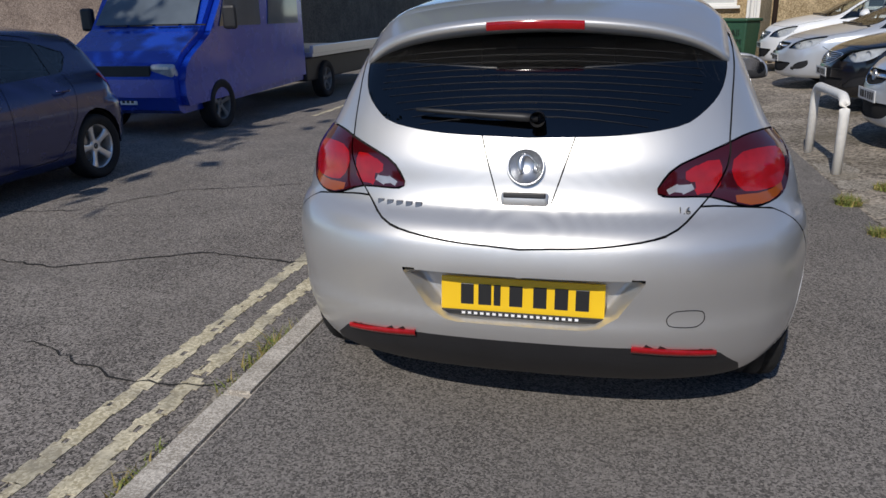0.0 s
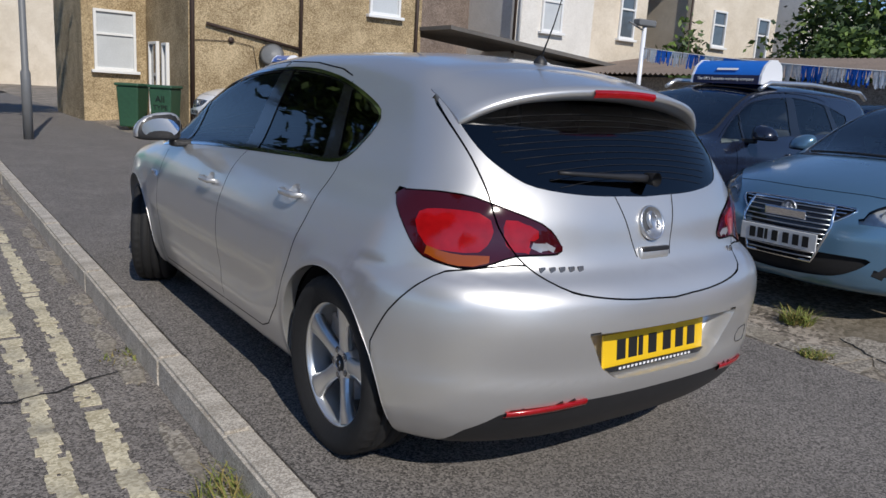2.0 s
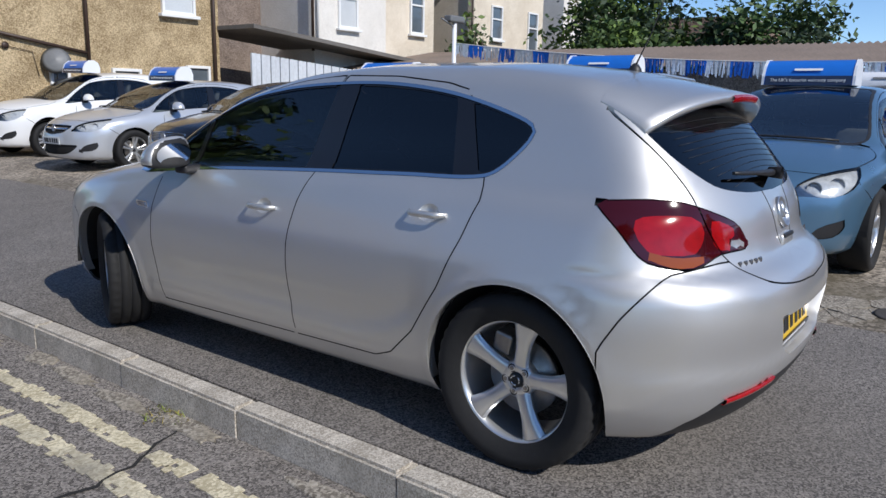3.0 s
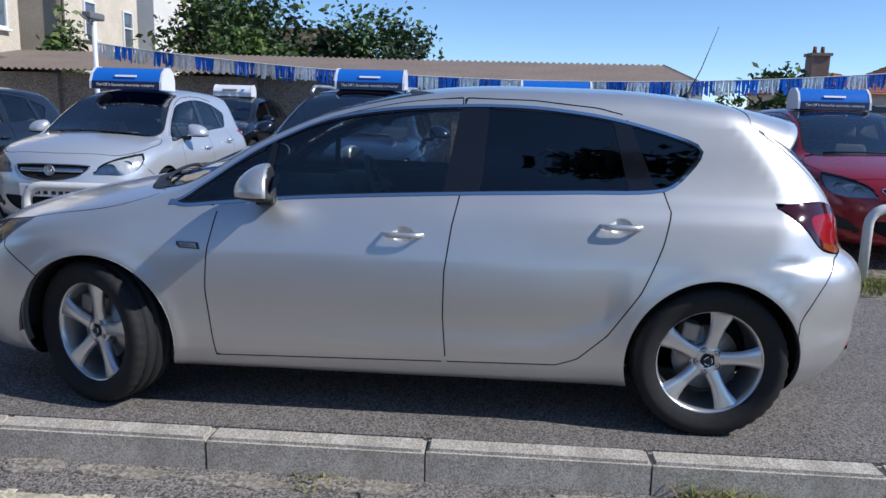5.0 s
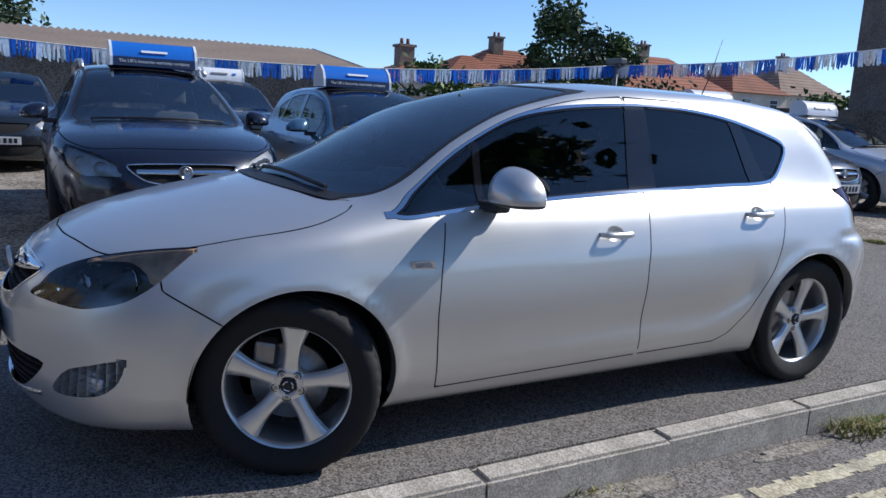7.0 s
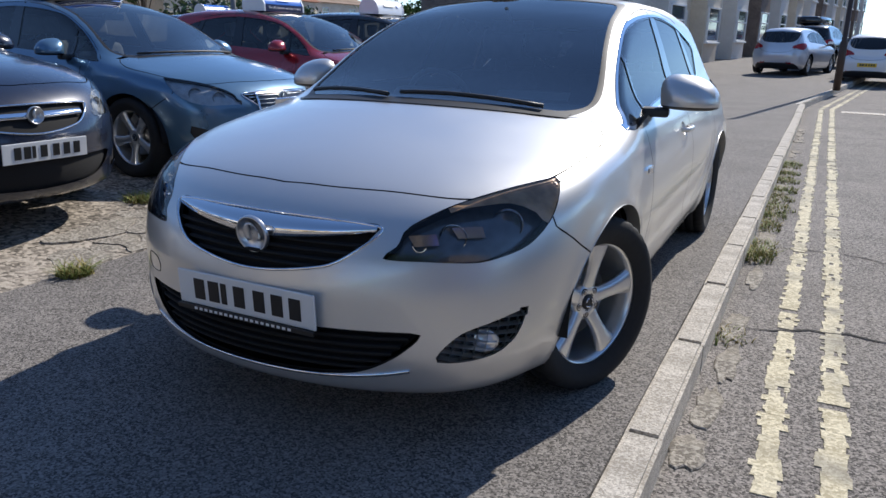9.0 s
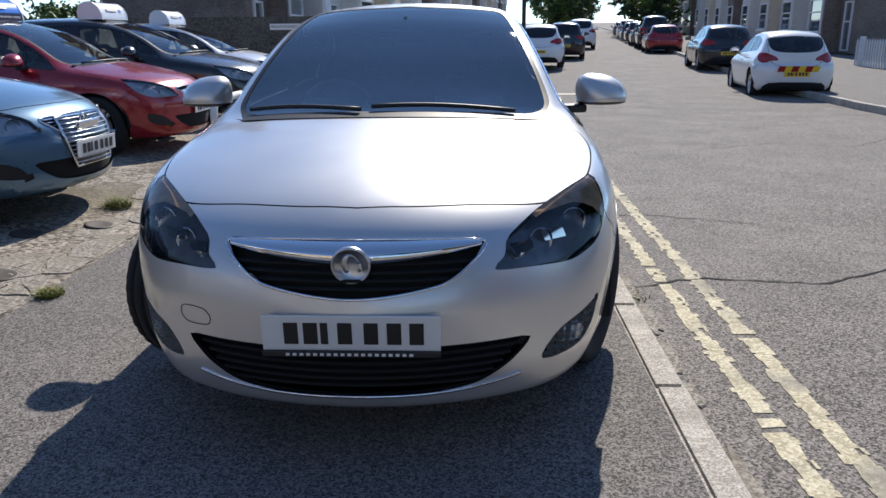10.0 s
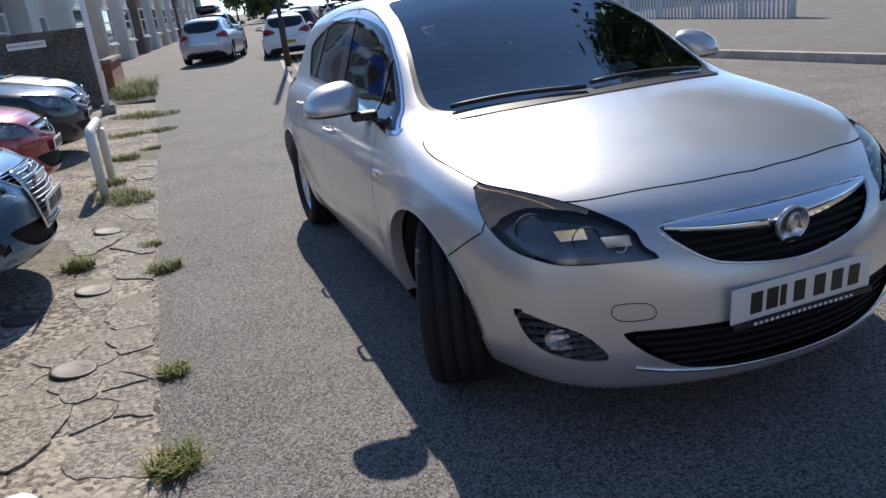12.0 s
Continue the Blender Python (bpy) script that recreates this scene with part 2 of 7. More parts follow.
def thing(name, m, label, category, group="", kind=""):
    ob = new(name)
    ob.empty_display_size = 0.1
    ob.matrix_basis = m
    return tagged(ob, label, category, group, kind)


def box(bm, lo, hi, bevel=0.0, seg=2, m=None, mat=0):
    """Adds a box with rounded edges to bm."""
    c = [(a + b) / 2 for a, b in zip(lo, hi)]
    d = [max(abs(b - a), 1e-4) for a, b in zip(lo, hi)]
    r = bmesh.ops.create_cube(bm, size=1, matrix=Matrix.Translation(c) @ Matrix.Diagonal((*d, 1)))
    vs = r["verts"]
    if bevel:
        es = list({e for v in vs for e in v.link_edges})
        rb = bmesh.ops.bevel(bm, geom=es, offset=min(bevel, min(d) * 0.49), segments=seg, affect="EDGES", profile=0.5)
        vs = list({v for f in rb["faces"] for v in f.verts} | {v for v in vs if v.is_valid})
    if m is not None:
        bmesh.ops.transform(bm, matrix=m, verts=vs)
    if mat:
        for f in {f for v in vs for f in v.link_faces}:
            f.material_index = mat
    return vs


def tube(bm, pts, r, n=10, closed=False, cap=True, mat=0):
    """A round bar of radius r (or radii) along points."""
    pts = [Vector(p) for p in pts]
    rings, up = [], Vector((0, 0, 1))
    for i, p in enumerate(pts):
        a = pts[i - 1] if (i or closed) else p
        b = pts[(i + 1) % len(pts)] if (i + 1 < len(pts) or closed) else p
        d = (b - a).normalized()
        s = d.cross(up if abs(d.z) < 0.95 else Vector((0, 1, 0))).normalized()
        u = s.cross(d)
        rr = r[i] if isinstance(r, (list, tuple)) else r
        rings.append([bm.verts.new(p + rr * (math.cos(2 * math.pi * k / n) * s + math.sin(2 * math.pi * k / n) * u)) for k in range(n)])
    m = len(rings)
    for i in range(m if closed else m - 1):
        for k in range(n):
            f = bm.faces.new((rings[i][k], rings[i][(k + 1) % n], rings[(i + 1) % m][(k + 1) % n], rings[(i + 1) % m][k]))
            f.smooth, f.material_index = True, mat
    if cap and not closed:
        for ring in (rings[0][::-1], rings[-1]):
            bm.faces.new(ring).material_index = mat
    return rings


def lathe(bm, prof, n=48, axis="x", mat=0, smooth=True):
    """Turns a profile of (along, radius) about an axis."""
    rings = []
    for a, r in prof:
        ring = []
        for k in range(n):
            c, s = math.cos(2 * math.pi * k / n) * r, math.sin(2 * math.pi * k / n) * r
            ring.append(bm.verts.new((a, c, s) if axis == "x" else (c, s, a)))
        rings.append(ring)
    for i in range(len(rings) - 1):
        for k in range(n):
            f = bm.faces.new((rings[i][k], rings[i][(k + 1) % n], rings[i + 1][(k + 1) % n], rings[i + 1][k]))
            f.smooth, f.material_index = smooth, mat
    return rings


def prism(bm, outline, lo, hi, axis="x", mat=0):
    """A flat outline drawn out from lo to hi along an axis."""
    def at(p, q):
        return {"x": (q, p[0], p[1]), "y": (p[0], q, p[1]), "z": (p[0], p[1], q)}[axis]
    a = [bm.verts.new(at(p, lo)) for p in outline]
    b = [bm.verts.new(at(p, hi)) for p in outline]
    fs = [bm.faces.new(a[::-1]), bm.faces.new(b)]
    for i in range(len(a)):
        j = (i + 1) % len(a)
        fs.append(bm.faces.new((a[i], a[j], b[j], b[i])))
    for f in fs:
        f.material_index = mat
    bmesh.ops.recalc_face_normals(bm, faces=fs)
    return a + b


def slab(name, x0, x1, y0, y1, z, mat, depth=0.3, kind="structure", label="", category=""):
    bm = bmesh.new()
    box(bm, (x0, y0, z - depth), (x1, y1, z))
    ob = part(name, bm, mat)
    return tagged(ob, label, category, kind=kind)


KERB_IN, KERB_OUT, ROAD_Z = -1.04, -1.165, -0.135
FAR_KERB = -7.63
EDGE = 1.92  # where the pavement meets the old forecourt

# ground: one sheet to the horizon, then road, pavements and forecourt as slabs on it
ground = slab("ground", -900, 900, -900, 900, -0.32, M_pave, 0.5, label="grey ground reaching to the horizon", category="ground")
slab("road_junction", -120, 120, 44, 62, ROAD_Z + 0.01, M_asphalt, 0.15, label="asphalt road crossing the end", category="road")
BEND, SLOPE = 0.13, 0.018  # down the street the road turns aside and climbs a little


def aside(y):
    return BEND * min(0.0, y + 13)


def climb(y):
    return SLOPE * max(0.0, -9 - y)


def strip(name, left, right, y1, z, mat, depth, label, category, y0=-400):
    """A long slab between two edges, given by functions of y, that follows the street."""
    bm = bmesh.new()
    ys = sorted({y0, y1, *[v for v in (-150, -60, -40, -30, -22, -13.01, -13, -9, 0) if y0 < v < y1]})
    rows = [[bm.verts.new((x, y, z + climb(y) - d)) for x, d in ((left(y), depth), (left(y), 0), (right(y), 0), (right(y), depth))] for y in ys]
    for a, b in zip(rows, rows[1:]):
        for i in range(3):
            bm.faces.new((a[i], a[i + 1], b[i + 1], b[i]))
    bm.faces.new(rows[0]), bm.faces.new(rows[-1][::-1])
    bmesh.ops.recalc_face_normals(bm, faces=bm.faces)
    return tagged(part(name, bm, mat), label, category, kind="structure")


along = lambda x: (lambda y: x + aside(y))
road = strip("road", along(FAR_KERB), along(KERB_OUT), 60, ROAD_Z, M_asphalt, 0.15, "worn grey asphalt road with cracks", "road")
pavement = strip("pavement", along(KERB_IN), lambda y: EDGE if y > -13.005 else 60, 40, 0.0, M_pave, 0.3, "grey tarmac pavement beside the road", "pavement")
far_pavement = strip("pavement_far", lambda y: -400, along(FAR_KERB - 0.13), 60, -0.02, M_pave, 0.28, "grey tarmac pavement across the road", "pavement")
bm = bmesh.new()
cols = [1.92, 1.95, 2.3, 2.7, 3.25, 4.5, 60.0]
rows = list(np.linspace(-60, -8, 14)) + list(np.linspace(-7, 7, 29)) + list(np.linspace(8, 60, 14))
net = [[bm.verts.new((x, y, 0.1 * min(1, max(0, (x - 1.95) / 1.3)) + (0.012 * noise.noise((x * 3, y * 3, 0)) if 2 < x < 4.6 else 0))) for y in rows] for x in cols]
for a, b in zip(net, net[1:]):
    for i in range(len(rows) - 1):
        bm.faces.new((a[i], b[i], b[i + 1], a[i + 1])).smooth = True
forecourt = tagged(part("ground_forecourt", bm, M_forecourt), "weathered cracked concrete forecourt with gravel", "ground", kind="structure")

# ---- kerbs, lines, patches, cracks and weeds ----
def kerb_stone_mesh(length):
    bm = bmesh.new()
    box(bm, (KERB_OUT, 0.004, ROAD_Z - 0.12), (KERB_IN - 0.003, length - 0.004, 0.004))
    es = [e for e in bm.edges if abs(e.verts[0].co.z - e.verts[1].co.z) < 1e-4 and e.verts[0].co.z > -0.01]
    bmesh.ops.bevel(bm, geom=es, offset=0.014, segments=2, affect="EDGES")
    for v in bm.verts:
        v.co += 0.003 * noise.noise_vector(v.co * 9)
    return bm_mesh_early(bm, "kerb_stone", M_kerb)


def bm_mesh_early(bm, name, mat):
    me = bpy.data.meshes.new(name)
    bm.to_mesh(me)
    bm.free()
    me.materials.append(mat)
    return me


kerb = tagged(new("kerb"), "pale concrete kerb stones along the pavement", "kerb", kind="structure")
stone = kerb_stone_mesh(0.915)
rng = random.Random(4)
for i in range(-34, 36):
    k = new("kerb_stone", stone)
    k.parent = kerb
    ky = 0.272 + 0.9 * i
    k.matrix_basis = pose(rng.uniform(-0.003, 0.003) + aside(ky), ky, rng.uniform(-0.004, 0.003) + climb(ky), -math.degrees(math.atan(SLOPE)) if ky < -9 else 0, 0, rng.uniform(-0.15, 0.15) - (math.degrees(math.atan(BEND)) if ky < -13 else 0)) @ pose(0, 0, 0) @ Matrix.Diagonal((1, 0.9 / 0.915, 1, 1))
far_kerb = strip("kerb_far", along(FAR_KERB - 0.125), along(FAR_KERB), 60, 0.0, M_kerb, 0.3, "pale concrete kerb across the road", "kerb")
long_kerb = strip("kerb_long", along(KERB_OUT), along(KERB_IN), 0.272 - 0.9 * 34, 0.0, M_kerb, 0.3, "pale concrete kerb down the street", "kerb")


def ragged_line(name, x0, x1, y0, y1, gap, seed, label):
    """Worn thermoplastic line: many flakes with broken edges."""
    r = random.Random(seed)
    bm = bmesh.new()
    y, lean = y0, 0.0
    while y < y1:
        step = r.uniform(0.03, 0.07)
        if r.random() > gap:
            a, b = x0 + r.uniform(-0.012, 0.018), x1 - r.uniform(-0.012, 0.018)
            s1, s2 = lean, r.uniform(-0.012, 0.012)
            lean = s2
            if r.random() < 0.12:
                m = r.uniform(0.25, 0.75)
                c = a + (b - a) * m
                quads = [(a, c - r.uniform(0.005, 0.02)), (c + r.uniform(0.0, 0.015), b)]
            else:
                quads = [(a, b)]
            for p, q in quads:
                vs = [bm.verts.new(v) for v in ((p, y, 0), (q, y + s1, 0), (q + r.uniform(-0.006, 0.006), y + step + s2, 0), (p + r.uniform(-0.006, 0.006), y + step, 0))]
                f = bm.faces.new(vs)
                top = bmesh.ops.extrude_face_region(bm, geom=[f])["geom"]
                for v in [g for g in top if isinstance(g, bmesh.types.BMVert)]:
                    v.co.z += 0.004
        y += step
    for v in bm.verts:
        v.co.x, v.co.z = v.co.x + aside(v.co.y), v.co.z + climb(v.co.y)
    bmesh.ops.recalc_face_normals(bm, faces=bm.faces)
    ob = part(name, bm, M_line, m=pose(0, 0, ROAD_Z))
    return tagged(ob, label, "road marking", kind="structure")


ragged_line("yellow_line_1", -1.52, -1.43, -24, 30, 0.06, 1, "worn cream-yellow parking line along the kerb")
ragged_line("yellow_line_2", -1.73, -1.635, -24, 30, 0.05, 2, "worn cream-yellow parking line on the road")
for y0, y1 in ((8.0, 12.5), (20, 24), (30, 34)):
    ragged_line("centre_line", -4.45, -4.37, y0, y1, 0.05, int(y0), "worn white centre line on the road")


def blot(name, x, y, z, rx, ry, mat, seed, thick=0.006, label="", category="patch", turn=0.0, jag=0.35, n=18):
    """A thin slab with an uneven outline."""
    r = random.Random(seed)
    bm = bmesh.new()
    out = []
    for i in range(n):
        a = 2 * math.pi * i / n
        k = 1 + r.uniform(-jag, jag * 0.6)
        out.append((rx * math.cos(a) * k, ry * math.sin(a) * k))
    prism(bm, out, -0.02, thick, "z")
    es = [e for e in bm.edges if e.verts[0].co.z > 0 and e.verts[1].co.z > 0]
    bmesh.ops.bevel(bm, geom=es, offset=thick * 0.6, segments=1, affect="EDGES")
    ob = part(name, bm, mat, m=pose(x, y, z, 0, 0, turn))
    return tagged(ob, label, category, kind="structure")


# broken cement fillet between kerb and road
rng = random.Random(9)
y = -9.0
while y < 18:
    step = rng.uniform(0.25, 0.7)
    if rng.random() < 0.72:
        blot("gutter_patch", -1.165 - rng.uniform(0.05, 0.10), y + step / 2, ROAD_Z, rng.uniform(0.04, 0.075), step * 0.48, M_slab, int(y * 100) + 2000, 0.008, "broken pale cement strip beside the kerb", jag=0.3)
    y += step


def crack(name, pts, w, z, seed, label, on="road"):
    """A jagged open crack, drawn as a narrow dark groove filler."""
    r = random.Random(seed)
    bm = bmesh.new()
    p = [Vector((*q, 0)) for q in pts]
    fine = []
    for a, b in zip(p, p[1:]):
        n = max(2, int((b - a).length / 0.06))
        fine += [a.lerp(b, i / n) + Vector((r.uniform(-0.02, 0.02), r.uniform(-0.02, 0.02), 0)) for i in range(n)]
    rows = []
    for i, q in enumerate(fine):
        d = (fine[min(i + 1, len(fine) - 1)] - fine[max(i - 1, 0)]).normalized()
        s = Vector((-d.y, d.x, 0)) * w * r.uniform(0.3, 1.0)
        rows.append((bm.verts.new(q + s), bm.verts.new(q - s)))
    for a, b in zip(rows, rows[1:]):
        bm.faces.new((a[0], b[0], b[1], a[1]))
    ob = part(name, bm, M_crack, m=pose(0, 0, z + 0.0045))
    return tagged(ob, label, "crack", kind="structure")


crack("crack_1", [(-1.25, 1.45), (-1.7, 1.25), (-2.4, 1.35), (-3.2, 0.9), (-4.3, 1.0), (-5.6, 0.4)], 0.012, ROAD_Z, 1, "jagged dark crack across the asphalt")
crack("crack_2", [(-1.25, -0.35), (-1.75, -0.4), (-2.6, -0.1)], 0.008, ROAD_Z, 2, "jagged dark crack across the asphalt")
crack("crack_3", [(-3.2, -4), (-4.4, -4.6), (-5.2, -4.2), (-6.3, -5.2)], 0.010, ROAD_Z, 3, "jagged dark crack across the asphalt")
crack("crack_4", [(-1.2, -8), (-3, -8.3), (-5, -7.6), (-7.4, -8.2)], 0.012, ROAD_Z, 4, "jagged dark crack across the asphalt")
crack("crack_5", [(-2.6, 3.4), (-3.6, 3.0), (-4.1, 2.2), (-5.2, 1.9)], 0.008, ROAD_Z, 5, "jagged dark crack across the asphalt")
crack("crack_6", [(-1.0, -11.6), (0.5, -11.4), (1.9, -11.7)], 0.012, climb(-11.7), 6, "dark joint across the pavement tarmac")


def tuft(name, x, y, z, r, n, tall, mats, seed, label):
    """A weed: many thin bent blades and small leaves from one root patch."""
    g = random.Random(seed)
    bm = bmesh.new()
    for _ in range(n):
        a, d = g.uniform(0, 6.28), r * g.random() ** 0.6
        bx, by = d * math.cos(a), d * math.sin(a)
        h, lean = 0.7 * tall * g.uniform(0.3, 1.0), g.uniform(0.4, 2.2)
        la, w = g.uniform(0, 6.28), g.uniform(0.002, 0.006)
        dx, dy = math.cos(la), math.sin(la)
        pv = None
        k = g.randrange(len(mats))
        for u in (0, 0.5, 1.0):
            q = Vector((bx + dx * lean * h * u * u, by + dy * lean * h * u * u, h * u))
            s = Vector((-dy, dx, 0)) * w * (1.1 - u)
            cur = (bm.verts.new(q + s), bm.verts.new(q - s))
            if pv:
                bm.faces.new((pv[0], pv[1], cur[1], cur[0])).material_index = k
            pv = cur
    ob = part(name, bm, mats, m=pose(x, y, z))
    return tagged(ob, label, "weed", kind="stuff")


def rise(x):
    """Height of the forecourt, which climbs from the pavement to the cars."""
    return 0.1 * min(1, max(0, (x - 1.95) / 1.3))


rng = random.Random(21)
for i in range(16):
    tuft("weeds", -1.20 - rng.uniform(0, 0.06), rng.uniform(-4.8, -0.6), ROAD_Z, 0.14, 130, 0.07, [M_weed, M_weed, M_dry], 50 + i, "low green weeds along the kerb")
for i, (x, y, tall, n) in enumerate(((-1.21, 0.05, 0.14, 160), (-1.22, -0.12, 0.08, 200), (-1.21, -0.35, 0.07, 150), (-1.21, 1.6, 0.05, 90), (-1.22, -1.1, 0.06, 160), (-1.21, -2.4, 0.05, 120))):
    tuft("weeds", x, y, ROAD_Z, 0.13, n, tall, [M_weed, M_dry], 90 + i, "green and yellow weeds at the kerb's foot")
for i, (x, y, r, tall) in enumerate(((1.86, 2.0, 0.07, 0.07), (1.87, 2.78, 0.09, 0.10), (2.4, 0.07, 0.10, 0.13), (1.88, 0.38, 0.11, 0.09), (2.18, -2.01, 0.26, 0.12), (2.3, -2.25, 0.22, 0.12), (1.98, -0.29, 0.09, 0.05), (1.98, -9.7, 0.5, 0.12), (2.3, -9.9, 0.45, 0.13), (1.9, -7.3, 0.3, 0.10), (2.4, -7.0, 0.3, 0.10), (2.37, -2.95, 0.16, 0.12), (2.3, -4.6, 0.2, 0.12), (2.0, -5.3, 0.14, 0.07), (2.75, 1.55, 0.12, 0.10), (2.25, 3.2, 0.10, 0.07), (2.35, -13.6, 0.5, 0.5), (2.45, -15.0, 0.5, 0.6), (2.3, -16.2, 0.5, 0.55), (2.2, 15.2, 0.2, 0.25))):
    tuft("weeds", x, y, rise(x) + climb(y), r, int(240 + 900 * r), tall, [M_weed, M_weed, M_dry], 150 + i, "tuft of green and straw-coloured weeds in the broken concrete")

# broken slabs along the edge of the forecourt
rng = random.Random(33)
slabs = tagged(new("broken_concrete"), "broken pale concrete slabs along the forecourt edge", "concrete", kind="structure")
seeds = []
yy = -7.6
while yy < 5.6:
    broken = 1.5 < yy < 2.5 or -1.1 < yy < -0.6 or -4.4 < yy < -3.6
    seeds.append((rng.uniform(2.0, 2.08), yy))
    if broken:
        seeds += [(rng.uniform(2.14, 2.3), yy + rng.uniform(-0.1, 0.1)), (rng.uniform(1.97, 2.1), yy + rng.uniform(0.08, 0.16)), (rng.uniform(2.35, 2.6), yy + rng.uniform(-0.1, 0.1))]
    yy += rng.uniform(0.16, 0.3) if broken else rng.uniform(0.45, 0.95)
seeds += [(2.28, 0.61), (2.28, -0.86), (2.2, 2.95), (2.15, 3.25)]
SLAB_RIM = 1.945


def clip(poly, px, py, nx, ny):
    """Keeps what lies behind the line through (px, py)."""
    out = []
    for (x0, y0), (x1, y1) in zip(poly, poly[1:] + poly[:1]):
        d0, d1 = (x0 - px) * nx + (y0 - py) * ny, (x1 - px) * nx + (y1 - py) * ny
        if d0 <= 0:
            out.append((x0, y0))
        if d0 * d1 < 0:
            k = d0 / (d0 - d1)
            out.append((x0 + (x1 - x0) * k, y0 + (y1 - y0) * k))
    return out


for x, y in seeds:
    cell = [(max(SLAB_RIM, x - 0.22), y - rng.uniform(0.28, 0.46)), (x + rng.uniform(0.02, 0.14), y - rng.uniform(0.2, 0.42)), (x + rng.uniform(0.10, 0.22), y + rng.uniform(-0.08, 0.08)), (x + rng.uniform(0.02, 0.14), y + rng.uniform(0.2, 0.42)), (max(SLAB_RIM, x - 0.22), y + rng.uniform(0.28, 0.46))]
    for u, v in seeds:
        d = math.hypot(u - x, v - y)
        if 0 < d < 1.1 and cell:
            nx, ny = (u - x) / d, (v - y) / d
            cell = clip(cell, x + nx * (d / 2 - 0.006), y + ny * (d / 2 - 0.006), nx, ny)
    if len(cell) < 3 or (not 1.4 < y < 2.6 and rng.random() < 0.4):
        continue
    out = []
    for (x0, y0), (x1, y1) in zip(cell, cell[1:] + cell[:1]):
        n = max(1, int(math.hypot(x1 - x0, y1 - y0) / 0.045))
        out += [(x0 + (x1 - x0) * k / n - x + rng.uniform(-0.013, 0.013) * (k > 0), y0 + (y1 - y0) * k / n - y + rng.uniform(-0.013, 0.013) * (k > 0)) for k in range(n)]
    bm = bmesh.new()
    prism(bm, out, -0.03, 0.003, "z")
    part("concrete_piece", bm, M_slab, slabs, m=pose(x, y, rise(x) + rng.uniform(-0.005, 0.005), rng.uniform(-0.6, 0.6), -4.4 + rng.uniform(-0.6, 0.6), 0))
for i, (x, y) in enumerate(((2.28, 0.61), (2.28, 1.76), (2.28, -0.86), (2.6, 0.95))):
    bm = bmesh.new()
    lathe(bm, [(0.0, 0.10), (0.008, 0.10), (0.010, 0.085), (0.004, 0.06), (0.003, 0.001)], 24, "z")
    tagged(part("stop_tap_cover", bm, M_iron, m=pose(x, y, rise(x) + 0.002, 0, -8, 0)), "small round iron cover set in concrete", "cover", "iron covers")
# drain in the gutter down the street
bm = bmesh.new()
box(bm, (-0.45, -0.2, -0.02), (0.45, 0.2, 0.006), 0.004)
for i in range(9):
    box(bm, (-0.40 + i * 0.09, -0.17, 0.004), (-0.35 + i * 0.09, 0.17, 0.012), 0.002)
tagged(part("drain_cover", bm, M_iron, m=pose(-2.3, -12.5, ROAD_Z + climb(-12.5), -1, 0, 0)), "rusty iron drain grating in the road", "drain cover")

# ---- cars: a smooth body field, cut into panels, glass and lamps ----
def spline(pts, soft=True):
    p = np.array(sorted(pts), float)
    x, y = p[:, 0], p[:, 1]
    h, d = np.diff(x), np.diff(y) / np.diff(x)
    m = np.zeros_like(x)
    m[0], m[-1] = d[0], d[-1]
    for i in range(1, len(x) - 1):
        if d[i - 1] * d[i] > 0:
            a, b = 2 * h[i] + h[i - 1], h[i] + 2 * h[i - 1]
            m[i] = (a + b) / (a / d[i - 1] + b / d[i])

    q = np.linspace(x[0], x[-1], 6000)
    i = np.clip(np.searchsorted(x, q) - 1, 0, len(x) - 2)
    u = (q - x[i]) / h[i]
    v = (2 * u**3 - 3 * u**2 + 1) * y[i] + (u**3 - 2 * u**2 + u) * h[i] * m[i] + (3 * u**2 - 2 * u**3) * y[i + 1] + (u**3 - u**2) * h[i] * m[i + 1]
    wide = max(1, int(0.022 / (q[1] - q[0])))
    pad = np.r_[np.full(wide, v[0]) - (np.arange(wide, 0, -1)) * (v[1] - v[0]), v, np.full(wide, v[-1]) + (np.arange(1, wide + 1)) * (v[-1] - v[-2])]
    v = np.convolve(np.convolve(pad, np.ones(wide) / wide, "same"), np.ones(wide) / wide, "same")[wide:-wide] if soft else v
    return lambda t: np.interp(t, q, v)


def smax(a, b, k):
    h = np.maximum(k - np.abs(a - b), 0) / k
    return np.maximum(a, b) + h * h * k / 4


